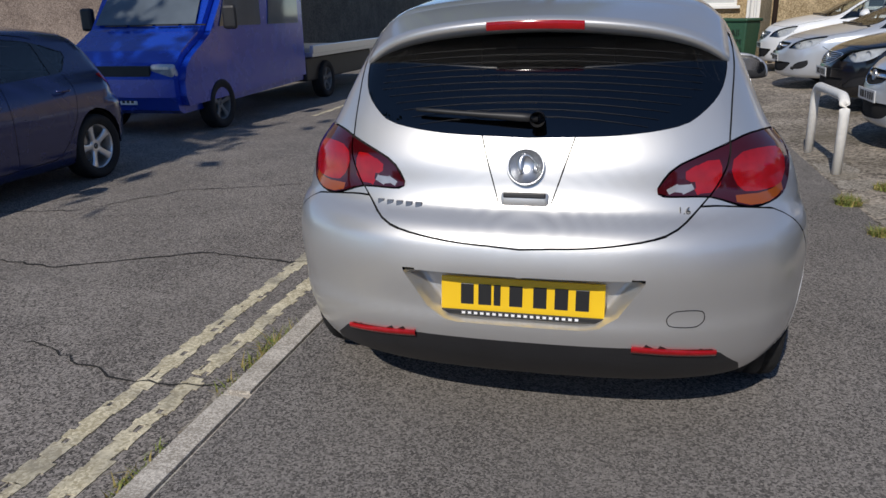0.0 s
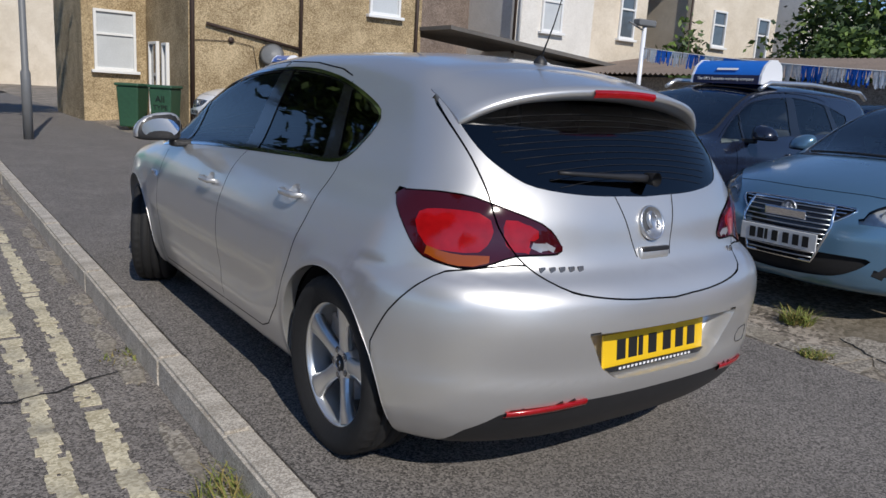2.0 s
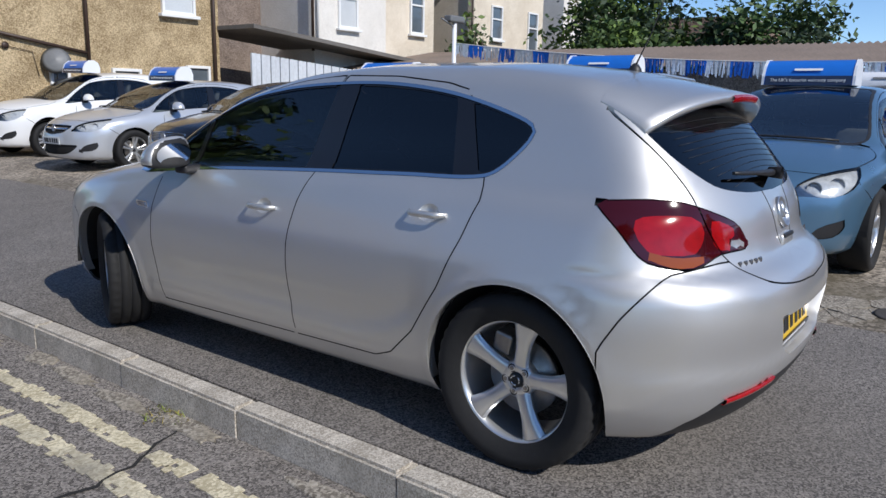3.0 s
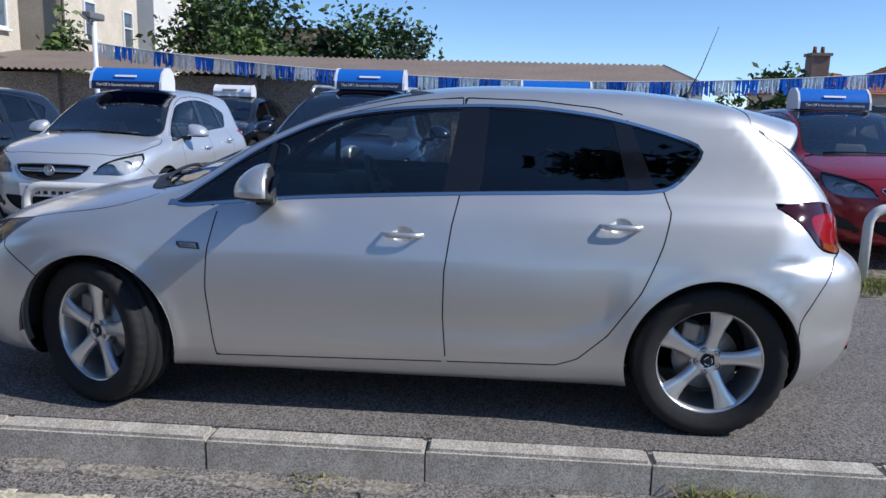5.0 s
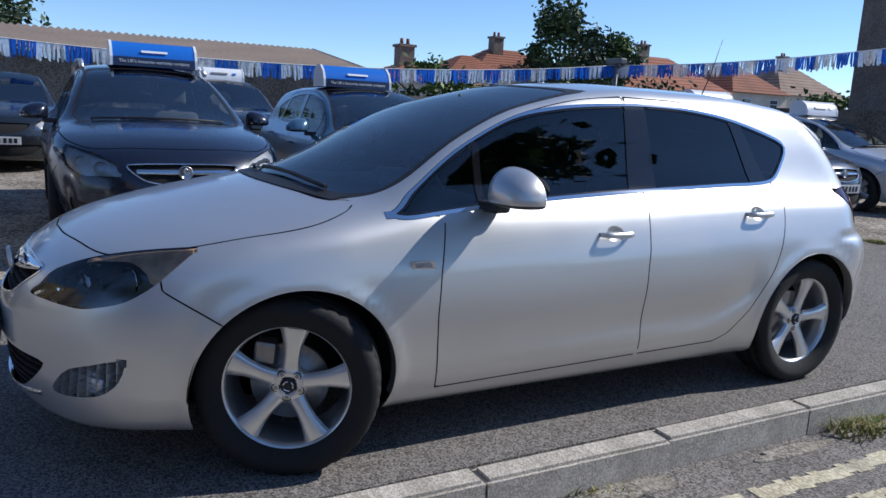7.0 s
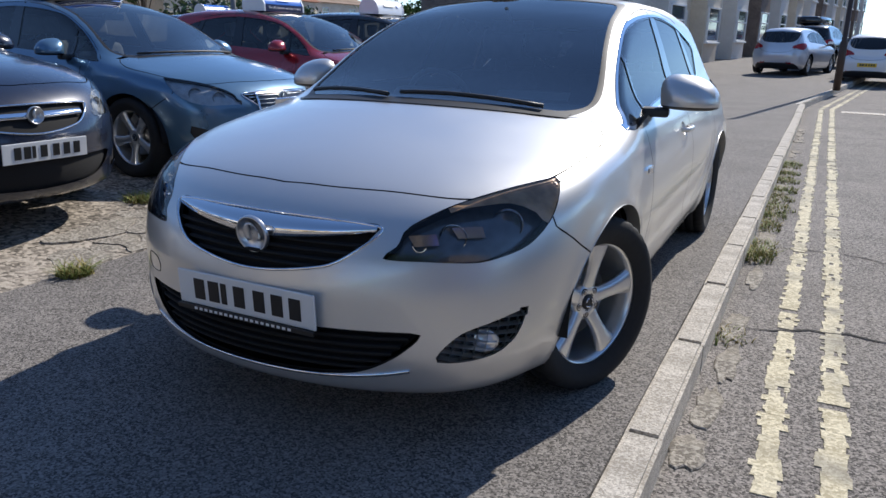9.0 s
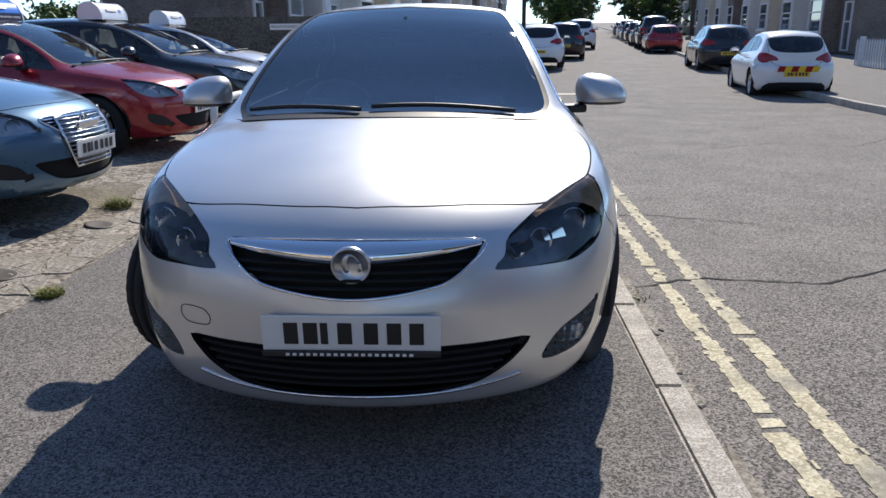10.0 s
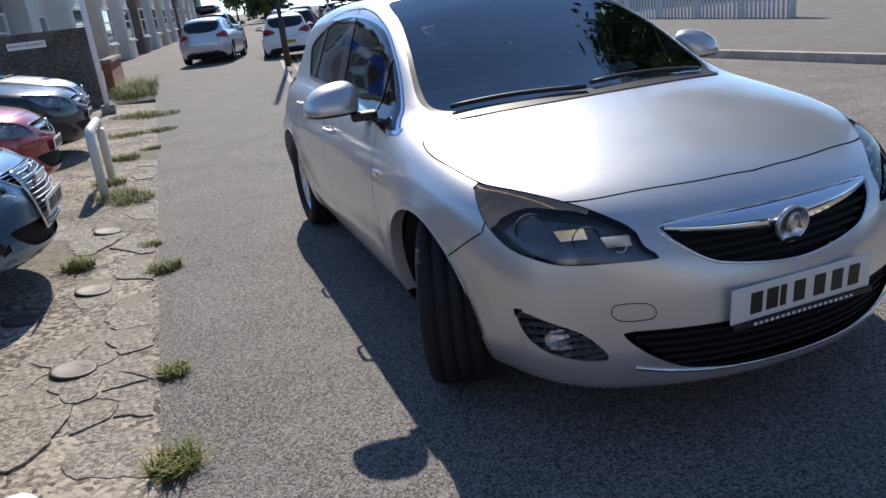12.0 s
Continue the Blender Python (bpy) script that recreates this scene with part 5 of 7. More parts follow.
    tube(bm, [surf(fld, (x, 4.0, z), (0, -1, 0)) for x, z in curve], 0.005, 6, closed=True)
    part("grille_rim", bm, M_chrome, gr)
    badge(gr, pose(0, surf(fld, (0, 4, 0.655), (0, -1, 0)).y + 0.012, 0.655, 0, 0, 180) @ pose(0, 0, 0, 8, 0, 0), 0.058)
    it = mesh_part("air_intake", B.take("intake", 0, 0.04, exact=False), M_void, fb)
    for z in (0.285, 0.31, 0.335, 0.36, 0.385):
        w = 0.30 + (z - 0.265) ** 0.5 * 0.55
        part("intake_slat", band(fld, np.linspace(-w, w, 21), lambda x: z - 0.005, lambda x: z + 0.005, 4.0, (0, -1, 0), -0.018, 0.02), M_void, it)
    part("lip_trim", band(fld, np.linspace(-0.50, 0.50, 31), lambda x: 0.243 + 0.30 * abs(x) ** 3, lambda x: 0.255 + 0.32 * abs(x) ** 3, 4.0, (0, -1, 0), 0.004, 0.01), M_chrome, fb)
    plate_bars(fb, pose(0, 3.603, 0.466, 4, 0, 180), M_white_plate)
    plate_bars(rb, pose(0, -0.722, 0.512, -6, 0, 0), M_yellow_plate)
    for y, z, s, mat in ((-0.735, 0.452, 1, M_ink), (3.612, 0.404, -1, M_ink)):
        bm = bmesh.new()
        box(bm, (-0.26, -0.004, -0.008), (0.26, 0.004, 0.008), 0.002)
        strip = part("plate_frame", bm, mat, rb if s > 0 else fb, m=pose(0, y, z, 0, 0, 0 if s > 0 else 180))
        for i in range(19):
            bm = bmesh.new()
            box(bm, (-0.19 + i * 0.02, -0.0055, -0.004), (-0.19 + i * 0.02 + 0.011, -0.003, 0.004))
            part("lettering_bar", bm, M_white, strip)
    for x, z, y0, way, owner in ((0.50, 0.475, -1.5, 1, rb), (0.50, 0.472, 4.0, -1, fb)):
        loop = round_outline([(x - 0.055, z + 0.004), (x - 0.03, z + 0.026), (x + 0.045, z + 0.024), (x + 0.055, z - 0.006), (x + 0.03, z - 0.027), (x - 0.045, z - 0.022)], 5)
        bm = bmesh.new()
        tube(bm, [surf(fld, (u, y0, w), (0, way, 0)) for u, w in loop], 0.0018, 5, closed=True)
        part("tow_eye_cover", bm, M_black, owner)
    # tailgate furniture
    badge(gate, pose(0, surf(fld, (0, -1.5, 0.914), (0, 1, 0)).y - 0.004, 0.914, -20, 0, 0), 0.06)
    for x in np.arange(5) * 0.034 - 0.49:
        p = surf(fld, (x, -1.5, 0.784), (0, 1, 0))
        bm = bmesh.new()
        box(bm, (-0.012, -0.005, -0.011), (0.012, 0.004, 0.011), 0.003)
        part("badge_bar", bm, M_lamp_dark, gate, m=pose(x + 0.012, p.y, p.z, -12, 0, 0))
    p = surf(fld, (0.478, -1.5, 0.79), (0, 1, 0))
    writing("engine_badge", "1.6", 0.032, 0.006, M_lamp_dark, gate, pose(p.x, p.y - 0.003, p.z, -12, 0, 8))
    bm = bmesh.new()
    box(bm, (-0.075, -0.02, -0.022), (0.075, 0.012, 0.022), 0.012, 3)
    hd = part("gate_handle", bm, M_silver, gate, m=pose(0, surf(fld, (0, -1.5, 0.822), (0, 1, 0)).y + 0.006, 0.815, -10, 0, 0), smooth=True)
    bm = bmesh.new()
    box(bm, (-0.066, -0.012, -0.006), (0.066, 0.004, 0.010), 0.004)
    part("handle_slot", bm, M_black, hd, m=pose(0, -0.013, 0.010))
    # tailgate folds drawn as near-black lines: their shade is put into the colour
    for s in (-1, 1):
        bm = bmesh.new()
        tube(bm, [surf(fld, (s * (0.145 - 0.062 * u), -1.5, 1.0 - 0.195 * u), (0, 1, 0)) + Vector((0, 0.0012, 0)) for u in np.linspace(0, 1, 9)], 0.0028, 5)
        part("crease_shade_line", bm, M_void, gate)
    bm = bmesh.new()
    pts = [surf(fld, (0.03 - 0.40 * u, -1.5, 1.045 + 0.02 * u), (0, 1, 0)) + Vector((0, -0.022, 0.012)) for u in np.linspace(0, 1, 9)]
    tube(bm, pts, [0.012, 0.014, 0.013, 0.010, 0.009, 0.008, 0.008, 0.007, 0.006], 8)
    lathe(bm, [(-0.02, 0.001), (-0.02, 0.02), (0.03, 0.024)], 16, "z")
    for v in bm.verts:
        if abs(v.co.x) < 0.03 and abs(v.co.y) < 0.03 and v.co.z < 0.1:
            v.co = Matrix.Translation(pts[0]) @ Matrix.Rotation(radians(90), 4, "X") @ v.co
    part("rear_wiper", bm, M_black, gate)
    for i in range(11):
        z = 1.06 + 0.02 * i
        w = 0.36 + 0.16 * min(1.0, i / 5)
        bm = bmesh.new()
        tube(bm, [surf(fld, (x, -1.5, z - 0.03 * (x / w) ** 2), (0, 1, 0)) + Vector((0, -0.0005, 0)) for x in np.linspace(-w, w, 9)], 0.0008, 4)
        part("heater_wire", bm, M_black, gate)
    # roof spoiler with the high brake lamp
    top = spline(HATCH["top"])
    bm = bmesh.new()
    grid = []
    for x in np.linspace(-0.605, 0.605, 41):
        e = (abs(x) / 0.605)
        y1, z1 = -0.475 + 0.30 * x * x + 0.04 * e**8, 1.35 - 0.20 * x * x - 0.055 * e**7
        col = []
        for u in np.linspace(0, 1, 7):
            y = -0.16 + (y1 + 0.16) * u
            zr = surf(fld, (x, y, 1.8), (0, 0, -1), 0.8).z if y > -0.3 else 0
            z0 = surf(fld, (x, -0.16, 1.8), (0, 0, -1), 0.8).z + 0.003
            z = z0 + (z1 - z0) * (u**1.15)
            col.append((x, y, max(z, zr + 0.003) if u < 0.5 else z))
        col += [(x, y1 - 0.004, z1 - 0.012), (x, y1 + 0.006, z1 - 0.028), (x, y1 + 0.12, z1 - 0.045)]
        grid.append([bm.verts.new(q) for q in col])
    for a, b in zip(grid, grid[1:]):
        for i in range(9):
            bm.faces.new((a[i], a[i + 1], b[i + 1], b[i])).smooth = True
    bm.faces.new(grid[0]), bm.faces.new(grid[-1][::-1])
    bmesh.ops.recalc_face_normals(bm, faces=bm.faces)
    sp = part("spoiler", bm, M_silver, gate)
    bm = bmesh.new()
    rows = []
    for x in np.linspace(-0.155, 0.155, 13):
        y1, z1 = -0.478 + 0.30 * x * x, 1.35 - 0.20 * x * x
        rows.append([bm.verts.new((x, y1 - 0.004, z1 - 0.003)), bm.verts.new((x, y1 - 0.010, z1 - 0.014)), bm.verts.new((x, y1 + 0.0, z1 - 0.030))])
    for a, b in zip(rows, rows[1:]):
        for i in range(2):
            bm.faces.new((a[i], a[i + 1], b[i + 1], b[i])).smooth = True
    part("brake_lamp", bm, M_red_lens, sp)
    # roof aerial
    bm = bmesh.new()
    lathe(bm, [(0, 0.028), (0.012, 0.026), (0.03, 0.012), (0.035, 0.001)], 20, "z")
    az = surf(fld, (0, -0.02, 1.8), (0, 0, -1), 0.8).z
    base = part("aerial", bm, M_black, car, m=pose(0, -0.02, az - 0.003))
    bm = bmesh.new()
    tube(bm, [(0, 0, 0.02), (0, -0.06, 0.15), (0, -0.13, 0.36)], [0.004, 0.0025, 0.0014], 8)
    part("aerial_rod", bm, M_black, base)
    # front wipers and scuttle
    for x0, x1, z1 in ((0.10, 0.60, 0.030), (-0.52, 0.06, 0.028)):
        bm = bmesh.new()
        pts = []
        for u in np.linspace(0, 1, 9):
            x = x0 + (x1 - x0) * u
            pts.append(surf(fld, (x, 2.66 - 0.45 * x * x - 0.06 - 0.05 * math.sin(u * 2.4), 1.6), (0, 0, -1), 1.0) + Vector((0, 0, 0.018)))
        tube(bm, pts, 0.009, 8)
        part("front_wiper", bm, M_black, car)
    bm = bmesh.new()
    rows = []
    for x in np.linspace(-0.62, 0.62, 25):
        rows.append([bm.verts.new(surf(fld, (x, 2.655 - 0.42 * x * x - dy, 1.6), (0, 0, -1), 1.0) + Vector((0, 0, 0.004))) for dy in (0.0, 0.03, 0.07)])
    for a, b in zip(rows, rows[1:]):
        for i in range(2):
            bm.faces.new((a[i], a[i + 1], b[i + 1], b[i])).smooth = True
    part("scuttle", bm, M_black, car)
    # side repeaters
    for s in (-1, 1):
        p = surf(fld, (s * 1.2, 2.235, 0.748), (-s, 0, 0))
        bm = bmesh.new()
        prism(bm, [(-0.052, -0.016), (-0.045, 0.014), (0.050, 0.017), (0.052, 0.004), (0.04, -0.012)], -0.004, 0.006, "x")
        rep = part("side_repeater", bm, M_chrome, car, m=pose(p.x, p.y, p.z, 0, 0, 0 if s > 0 else 0) @ Matrix.Diagonal((s, 1, 1, 1)))
        bm = bmesh.new()
        prism(bm, [(-0.036, -0.010), (-0.03, 0.009), (0.038, 0.011), (0.03, -0.007)], 0.004, 0.009, "x")
        part("repeater_lens", bm, M_white_lens, rep)
        for i in range(3):
            bm = bmesh.new()
            box(bm, (0, -0.006, -0.005), (0.004, 0.006, 0.005), 0.001)
            part("badge_bar", bm, M_black, rep, m=pose(0, -0.02 + i * 0.015, -0.045))
    for y, st in ((0.0, 0.0), (2.685, -24.0)):
        for s in (-1, 1):
            wheel(car, s * (0.775 if st == 0 else 0.765), y, (5, False, M_alloy), 0.327, st, True, 6 if y else 11)
            liner(car, y, s, 0.327)
    # a thin return round each wheel arch
    for y in (0.0, 2.685):
        for s in (-1, 1):
            bm = bmesh.new()
            rows = []
            for a in np.linspace(-0.20, math.pi + 0.20, 40):
                p = surf(fld, (s * 1.2, y + 0.3625 * math.cos(a), 0.325 + 0.3625 * math.sin(a)), (-s, 0, 0))
                rows.append([bm.verts.new(p + Vector((s * 0.002, 0, 0))), bm.verts.new(p + Vector((-s * 0.05, 0.004 * math.cos(a), 0.004 * math.sin(a))))])
            for a, b in zip(rows, rows[1:]):
                bm.faces.new((a[0], a[1], b[1], b[0])).smooth = True
            part("arch_lip", bm, M_silver, car)
    cabin(car)
    # paper notice in the windscreen
    bm = bmesh.new()
    box(bm, (-0.16, -0.001, -0.03), (0.16, 0.001, 0.03))
    part("paper_notice", bm, M_white, car, m=pose(-0.33, 2.08, 1.0, 58, 0, 8))
    return car


hero = build_hero()

# ---- the other cars ----
TALL = {**HATCH, "top": [(-0.75, 1.30), (-0.6, 1.40), (-0.3, 1.455), (0.2, 1.49), (0.7, 1.50), (1.2, 1.475), (1.55, 1.41), (2.0, 1.23), (2.4, 1.06), (2.56, 1.01), (2.8, 0.975), (3.1, 0.925), (3.35, 0.86), (3.5, 0.76), (3.6, 0.64)],
        "rear": [(0.16, -0.6), (0.32, -0.76), (0.6, -0.80), (0.74, -0.78), (0.9, -0.74), (1.0, -0.71), (1.2, -0.60), (1.42, -0.46), (1.55, -0.35)]}
COARSE = {}


def shape(kind):
    if kind not in COARSE:
        COARSE[kind] = cut_car(TALL if kind == "tall" else HATCH, 84, 50, 22, False)
    return COARSE[kind]


def roof_sign(x, y, z, w, blue, turn, group="roof signs", words=True):
    """A rounded advertising box that sits on a car roof."""
    t = thing("roof_sign", pose(x, y, z, 0, 0, turn), ("blue and navy" if blue else "white") + " rounded advertising box on a car roof", "sign", group)
    prof = [(-0.17, 0.0), (-0.175, 0.10), (-0.14, 0.19), (-0.06, 0.235), (0.04, 0.23), (0.12, 0.17), (0.165, 0.08), (0.17, 0.0)]
    bm = bmesh.new()
    a = [bm.verts.new((-w / 2, p, q)) for p, q in prof]
    b = [bm.verts.new((w / 2, p, q)) for p, q in prof]
    for i in range(7):
        bm.faces.new((a[i], a[i + 1], b[i + 1], b[i])).smooth = True
    part("sign_cover", bm, M_blue_box if blue else M_white_box, t)
    for s in (-1, 1):
        bm = bmesh.new()
        prism(bm, [(p * 1.03, q * 1.03) for p, q in prof], -0.012, 0.012, "x")
        part("end_cap", bm, M_white_box, t, m=pose(s * w / 2, 0, 0))
    if blue:
        bm = bmesh.new()
        prism(bm, [(0.178, 0.0), (0.172, 0.085), (0.168, 0.085), (0.17, 0.0)], -w / 2 + 0.02, w / 2 - 0.02, "x")
        st = part("sign_strip", bm, M_navy, t)
        if words:
            writing("slogan", "The UK's favourite warranty company", 0.042, 0.003, M_white, t, pose(0, 0.1785, 0.045, -4, 0, 180))
        bm = bmesh.new()
        box(bm, (-0.12, 0.0, -0.012), (0.12, 0.004, 0.012))
        part("lettering_bar", bm, M_white, t, m=pose(0, 0.148, 0.14, 38, 0, 0))
    else:
        for dx, ww in ((-0.22, 0.06), (0.05, 0.3)):
            bm = bmesh.new()
            box(bm, (dx - ww / 2, 0, -0.02), (dx + ww / 2, 0.004, 0.02))
            part("lettering_bar", bm, M_blue_box if ww < 0.1 else M_grey_post, t, m=pose(0, 0.150, 0.13, 38, 0, 0))
    return t


def price_card(x, y, z, turn, words, tilt=-35):
    t = thing("price_card", pose(x, y, z, 0, 0, turn) @ pose(0, 0, 0, tilt, 0, 0), "pale yellow price card behind a windscreen", "card", "price cards")
    bm = bmesh.new()
    box(bm, (-0.2, -0.002, -0.075), (0.2, 0.002, 0.075))
    part("card", bm, plain("card_tint", (0.55, 0.66, 0.62), 0.5), t)
    writing("price", words, 0.12, 0.003, M_ink, t, pose(0, 0.004, 0, 0, 0, 180))
    return t


def bg_car(x, y, z, turn, paint, label, scale=(1, 1, 1), kind="hatch", plate="white", grille="slats", near=True, style=(5, False, None), ro=0.315, group="cars for sale", rear_plate=None, wheels=True, tall_grille=False):
    """Any other car. x, y is the middle of its front edge."""
    sx, sy, sz = scale
    B = shape(kind)
    st = (sx, sy, sz)
    front = 3.60 * sy
    a = radians(turn)
    cx, cy = x + math.sin(a) * front, y - math.cos(a) * front
    car = thing("car", pose(cx, cy, z, 0, 0, turn), label, "car", group)
    fl = B.field
    dark = ("arch", "quarterlight", "front_window", "rear_window", "quarter_window", "windscreen", "rear_glass", "headlamp", "grille", "intake", "fog_recess")
    mesh_part("lining", B.take([n for n in B.names if n not in dark], 0, 0.02, st, False), M_void, car)
    shell = ["body", "plate_recess", "window_trim"] + ([] if near else ["front_door", "rear_door", "bonnet", "front_bumper", "rear_bumper", "tailgate"])
    mesh_part("body_shell", B.take(shell, 0, 0, st), paint, car)
    if near:
        for nm in ("front_door", "rear_door"):
            for s in (-1, 1):
                d = mesh_part(nm, B.take(nm, s, 0, st), paint, car)
                hy, hz = ((1.315, 0.826), (0.405, 0.888))[nm == "rear_door"]
                handle(d, s, hy * sy, hz * sz, 0.862 * sx, paint)
        for nm in ("bonnet", "front_bumper", "rear_bumper", "tailgate"):
            mesh_part(nm, B.take(nm, 0, 0, st), paint, car)
        cabs = cabin(car, st)
    for s in (-1, 1):
        mirror(car, s, paint, 1.9 * sy, 1.0 * sz, 0.96 * sx, 1.0)
        lamp = mesh_part("headlamp", B.take("headlamp", s, -0.002, st, near), M_lens, car)
        mesh_part("lamp_housing", B.take("headlamp", s, 0.03, st, False), M_clear, lamp)
        if near:
            for lx, ly, lz, r in ((0.55, 3.37, 0.672, 0.05), (0.67, 3.235, 0.70, 0.05)):
                bm = bmesh.new()
                lathe(bm, [(0.0, r), (-0.01, r), (0.02, r * 0.7), (0.045, r * 0.3), (0.012, 0.001)], 18)
                part("bulb_bowl", bm, M_lamp_grey, lamp, m=pose(s * lx * sx, (ly - 0.01) * sy, lz * sz, 0, 0, -90 - s * 22))
        mesh_part("tail_lamp", B.take("tail_lamp", s, -0.003, st, near), M_red_lens, car)
        mesh_part("fog_recess", B.take("fog_recess", s, 0.01, st, False), M_black, car)
        mesh_part("reflector", B.take("rear_reflector", s, -0.003, st, False), M_red_lens, car)
    mesh_part("diffuser", B.take("rear_diffuser", 0, 0, st, False), M_black, car)
    glazing(car, B, st, near, False)
    gr = mesh_part("grille", B.take("grille", 0, 0.02, st, False), M_void, car)
    mesh_part("air_intake", B.take("intake", 0, 0.02, st, False), M_void, car)
    if near:
        for zz in ((0.585, 0.607, 0.629, 0.651, 0.673, 0.695) if grille == "slats" else (0.66,)):
            w = 0.08 + (zz - 0.563) ** 0.5 * 0.80
            hh = 0.004 if grille == "slats" else 0.016
            bm = band(fl, np.linspace(-w, w, 9), lambda q: zz - hh, lambda q: zz + hh, 4.0, (0, -1, 0), -0.002, 0.01)
            bmesh.ops.transform(bm, matrix=Matrix.Diagonal((sx, sy, sz, 1)), verts=bm.verts)
            part("grille_slat", bm, M_chrome, gr)
        curve = round_outline([(-0.25, 0.592), (-0.335, 0.638), (-0.385, 0.703), (0, 0.717), (0.385, 0.703), (0.335, 0.638), (0.25, 0.592), (0, 0.561)], 4)
        bm = bmesh.new()
        tube(bm, [Vector(q * s for q, s in zip(surf(fl, (u, 4.0, w), (0, -1, 0)), st)) for u, w in curve], 0.006, 6, closed=True)
        part("grille_rim", bm, M_chrome, gr)
        badge(gr, pose(0, (surf(fl, (0, 4, 0.66), (0, -1, 0)).y + 0.01) * sy, 0.66 * sz, 0, 0, 180), 0.05)
        bm = bmesh.new()
        tube(bm, [Vector(q * s for q, s in zip(surf(fl, (u, 2.60 - 0.45 * u * u, 1.6), (0, 0, -1)) + Vector((0, 0, 0.015)), st)) for u in np.linspace(-0.5, 0.55, 9)], 0.01, 6)
        part("front_wiper", bm, M_black, car)
    if tall_grille:
        lift = Matrix.Diagonal((sx, sy, sz, 1))
        half = lambda z: 0.225 + 0.075 * min(1.0, max(0.0, (z - 0.34) / 0.22)) - 0.02 * max(0.0, (z - 0.60) / 0.1)
        zs = np.linspace(0.345, 0.70, 15)
        bm = bmesh.new()
        rows = [[bm.verts.new(surf(fl, (u * half(z), 4.0, z), (0, -1, 0)) + Vector((0, 0.010, 0))) for u in np.linspace(-1, 1, 11)] for z in zs]
        for p, q in zip(rows, rows[1:]):
            for i in range(10):
                bm.faces.new((p[i], p[i + 1], q[i + 1], q[i]))
        bmesh.ops.transform(bm, matrix=lift, verts=bm.verts)
        tall = part("grille_frame", bm, M_gloss_black, car)
        for z in list(np.linspace(0.372, 0.685, 11)):
            bm = bmesh.new()
            tube(bm, [surf(fl, (u * half(z) * 0.97, 4.0, z), (0, -1, 0)) + Vector((0, 0.016, 0)) for u in np.linspace(-1, 1, 9)], 0.0045, 5)
            bmesh.ops.transform(bm, matrix=lift, verts=bm.verts)
            part("grille_slat", bm, M_badge, tall)
        ring = [(-half(z), z) for z in zs] + [(half(z), z) for z in zs[::-1]]
        bm = bmesh.new()
        tube(bm, [surf(fl, (u, 4.0, z), (0, -1, 0)) + Vector((0, 0.014, 0)) for u, z in ring], 0.010, 8, closed=True)
        bmesh.ops.transform(bm, matrix=lift, verts=bm.verts)
        part("grille_rim", bm, M_chrome, tall)
        bm = bmesh.new()
        box(bm, (-0.14, -0.006, -0.03), (0.14, 0.012, 0.03), 0.018, 3)
        part("emblem", bm, M_chrome, tall, m=pose(0, (surf(fl, (0, 4.0, 0.63), (0, -1, 0)).y + 0.02) * sy, 0.63 * sz, -12, 0, 0))
    if plate:
        plate_bars(car, pose(0, front + (0.022 if tall_grille else 0) + 0.006, 0.47 * sz, 4, 0, 180), M_white_plate)
    if rear_plate:
        plate_bars(car, pose(0, -0.80 * sy - 0.004, 0.55 * sz, -4, 0, 0), rear_plate)
    sp = (style[0], style[1], style[2] or M_alloy)
    if wheels:
        for wy in (0.0, 2.685):
            for s in (-1, 1):
                wheel(car, s * (0.775 * sx), wy * sy, sp, ro, 0, False, 17 * s + wy * 9)
                liner(car, wy * sy, s, ro)
    return car


P_kia = car_paint("dark_slate_paint", (0.012, 0.016, 0.034), 0.25, 0.25)
P_audi = car_paint("blue_grey_paint", (0.11, 0.215, 0.33), 0.5, 0.28)
P_red = car_paint("red_paint", (0.33, 0.012, 0.02), 0.25, 0.25)
P_pale = car_paint("pale_silver_paint", (0.60, 0.63, 0.68), 0.45, 0.3)
P_char = car_paint("charcoal_paint", (0.018, 0.022, 0.028), 0.3, 0.25)
P_white = car_paint("white_paint", (0.78, 0.79, 0.8), 0.0, 0.35)
P_black = car_paint("black_paint", (0.008, 0.008, 0.01), 0.2, 0.2)
P_navy = car_paint("navy_paint", (0.012, 0.02, 0.10), 0.3, 0.25)
P_van = car_paint("bright_blue_paint", (0.006, 0.05, 0.46), 0.25, 0.25)
P_grey = car_paint("mid_grey_paint", (0.18, 0.19, 0.20), 0.5, 0.3)

Z_LOT = 0.1
# front row, noses to the pavement
bg_car(2.85, 13.7, Z_LOT, 90, P_white, "white tall hatchback parked against the tan house", (0.99, 0.96, 1.06), "tall", group="cars for sale", style=(7, True, None))
bg_car(2.62, 10.5, Z_LOT, 90, P_pale, "silver hatchback with a dark grille on the forecourt", (0.98, 0.97, 0.97), grille="bar", style=(5, True, None))
bg_car(2.70, 7.7, Z_LOT, 90, P_black, "small black hatchback on the forecourt", (0.96, 0.92, 0.96), style=(5, False, None))
bg_car(2.50, 4.95, Z_LOT, 90, P_pale, "small pale silver city car with a price card", (0.90, 0.79, 0.95), "tall", grille="bar", style=(7, False, None), ro=0.29)
bg_car(2.38, 2.50, Z_LOT, 90, P_kia, "dark slate estate car with silver roof rails", (1.0, 1.04, 1.0), "tall", grille="bar", style=(10, False, None), ro=0.33)
bg_car(2.42, 0.275, Z_LOT, 88, P_audi, "blue-grey hatchback with a tall slatted chrome grille", (0.97, 0.97, 0.955), style=(5, False, None), tall_grille=True)
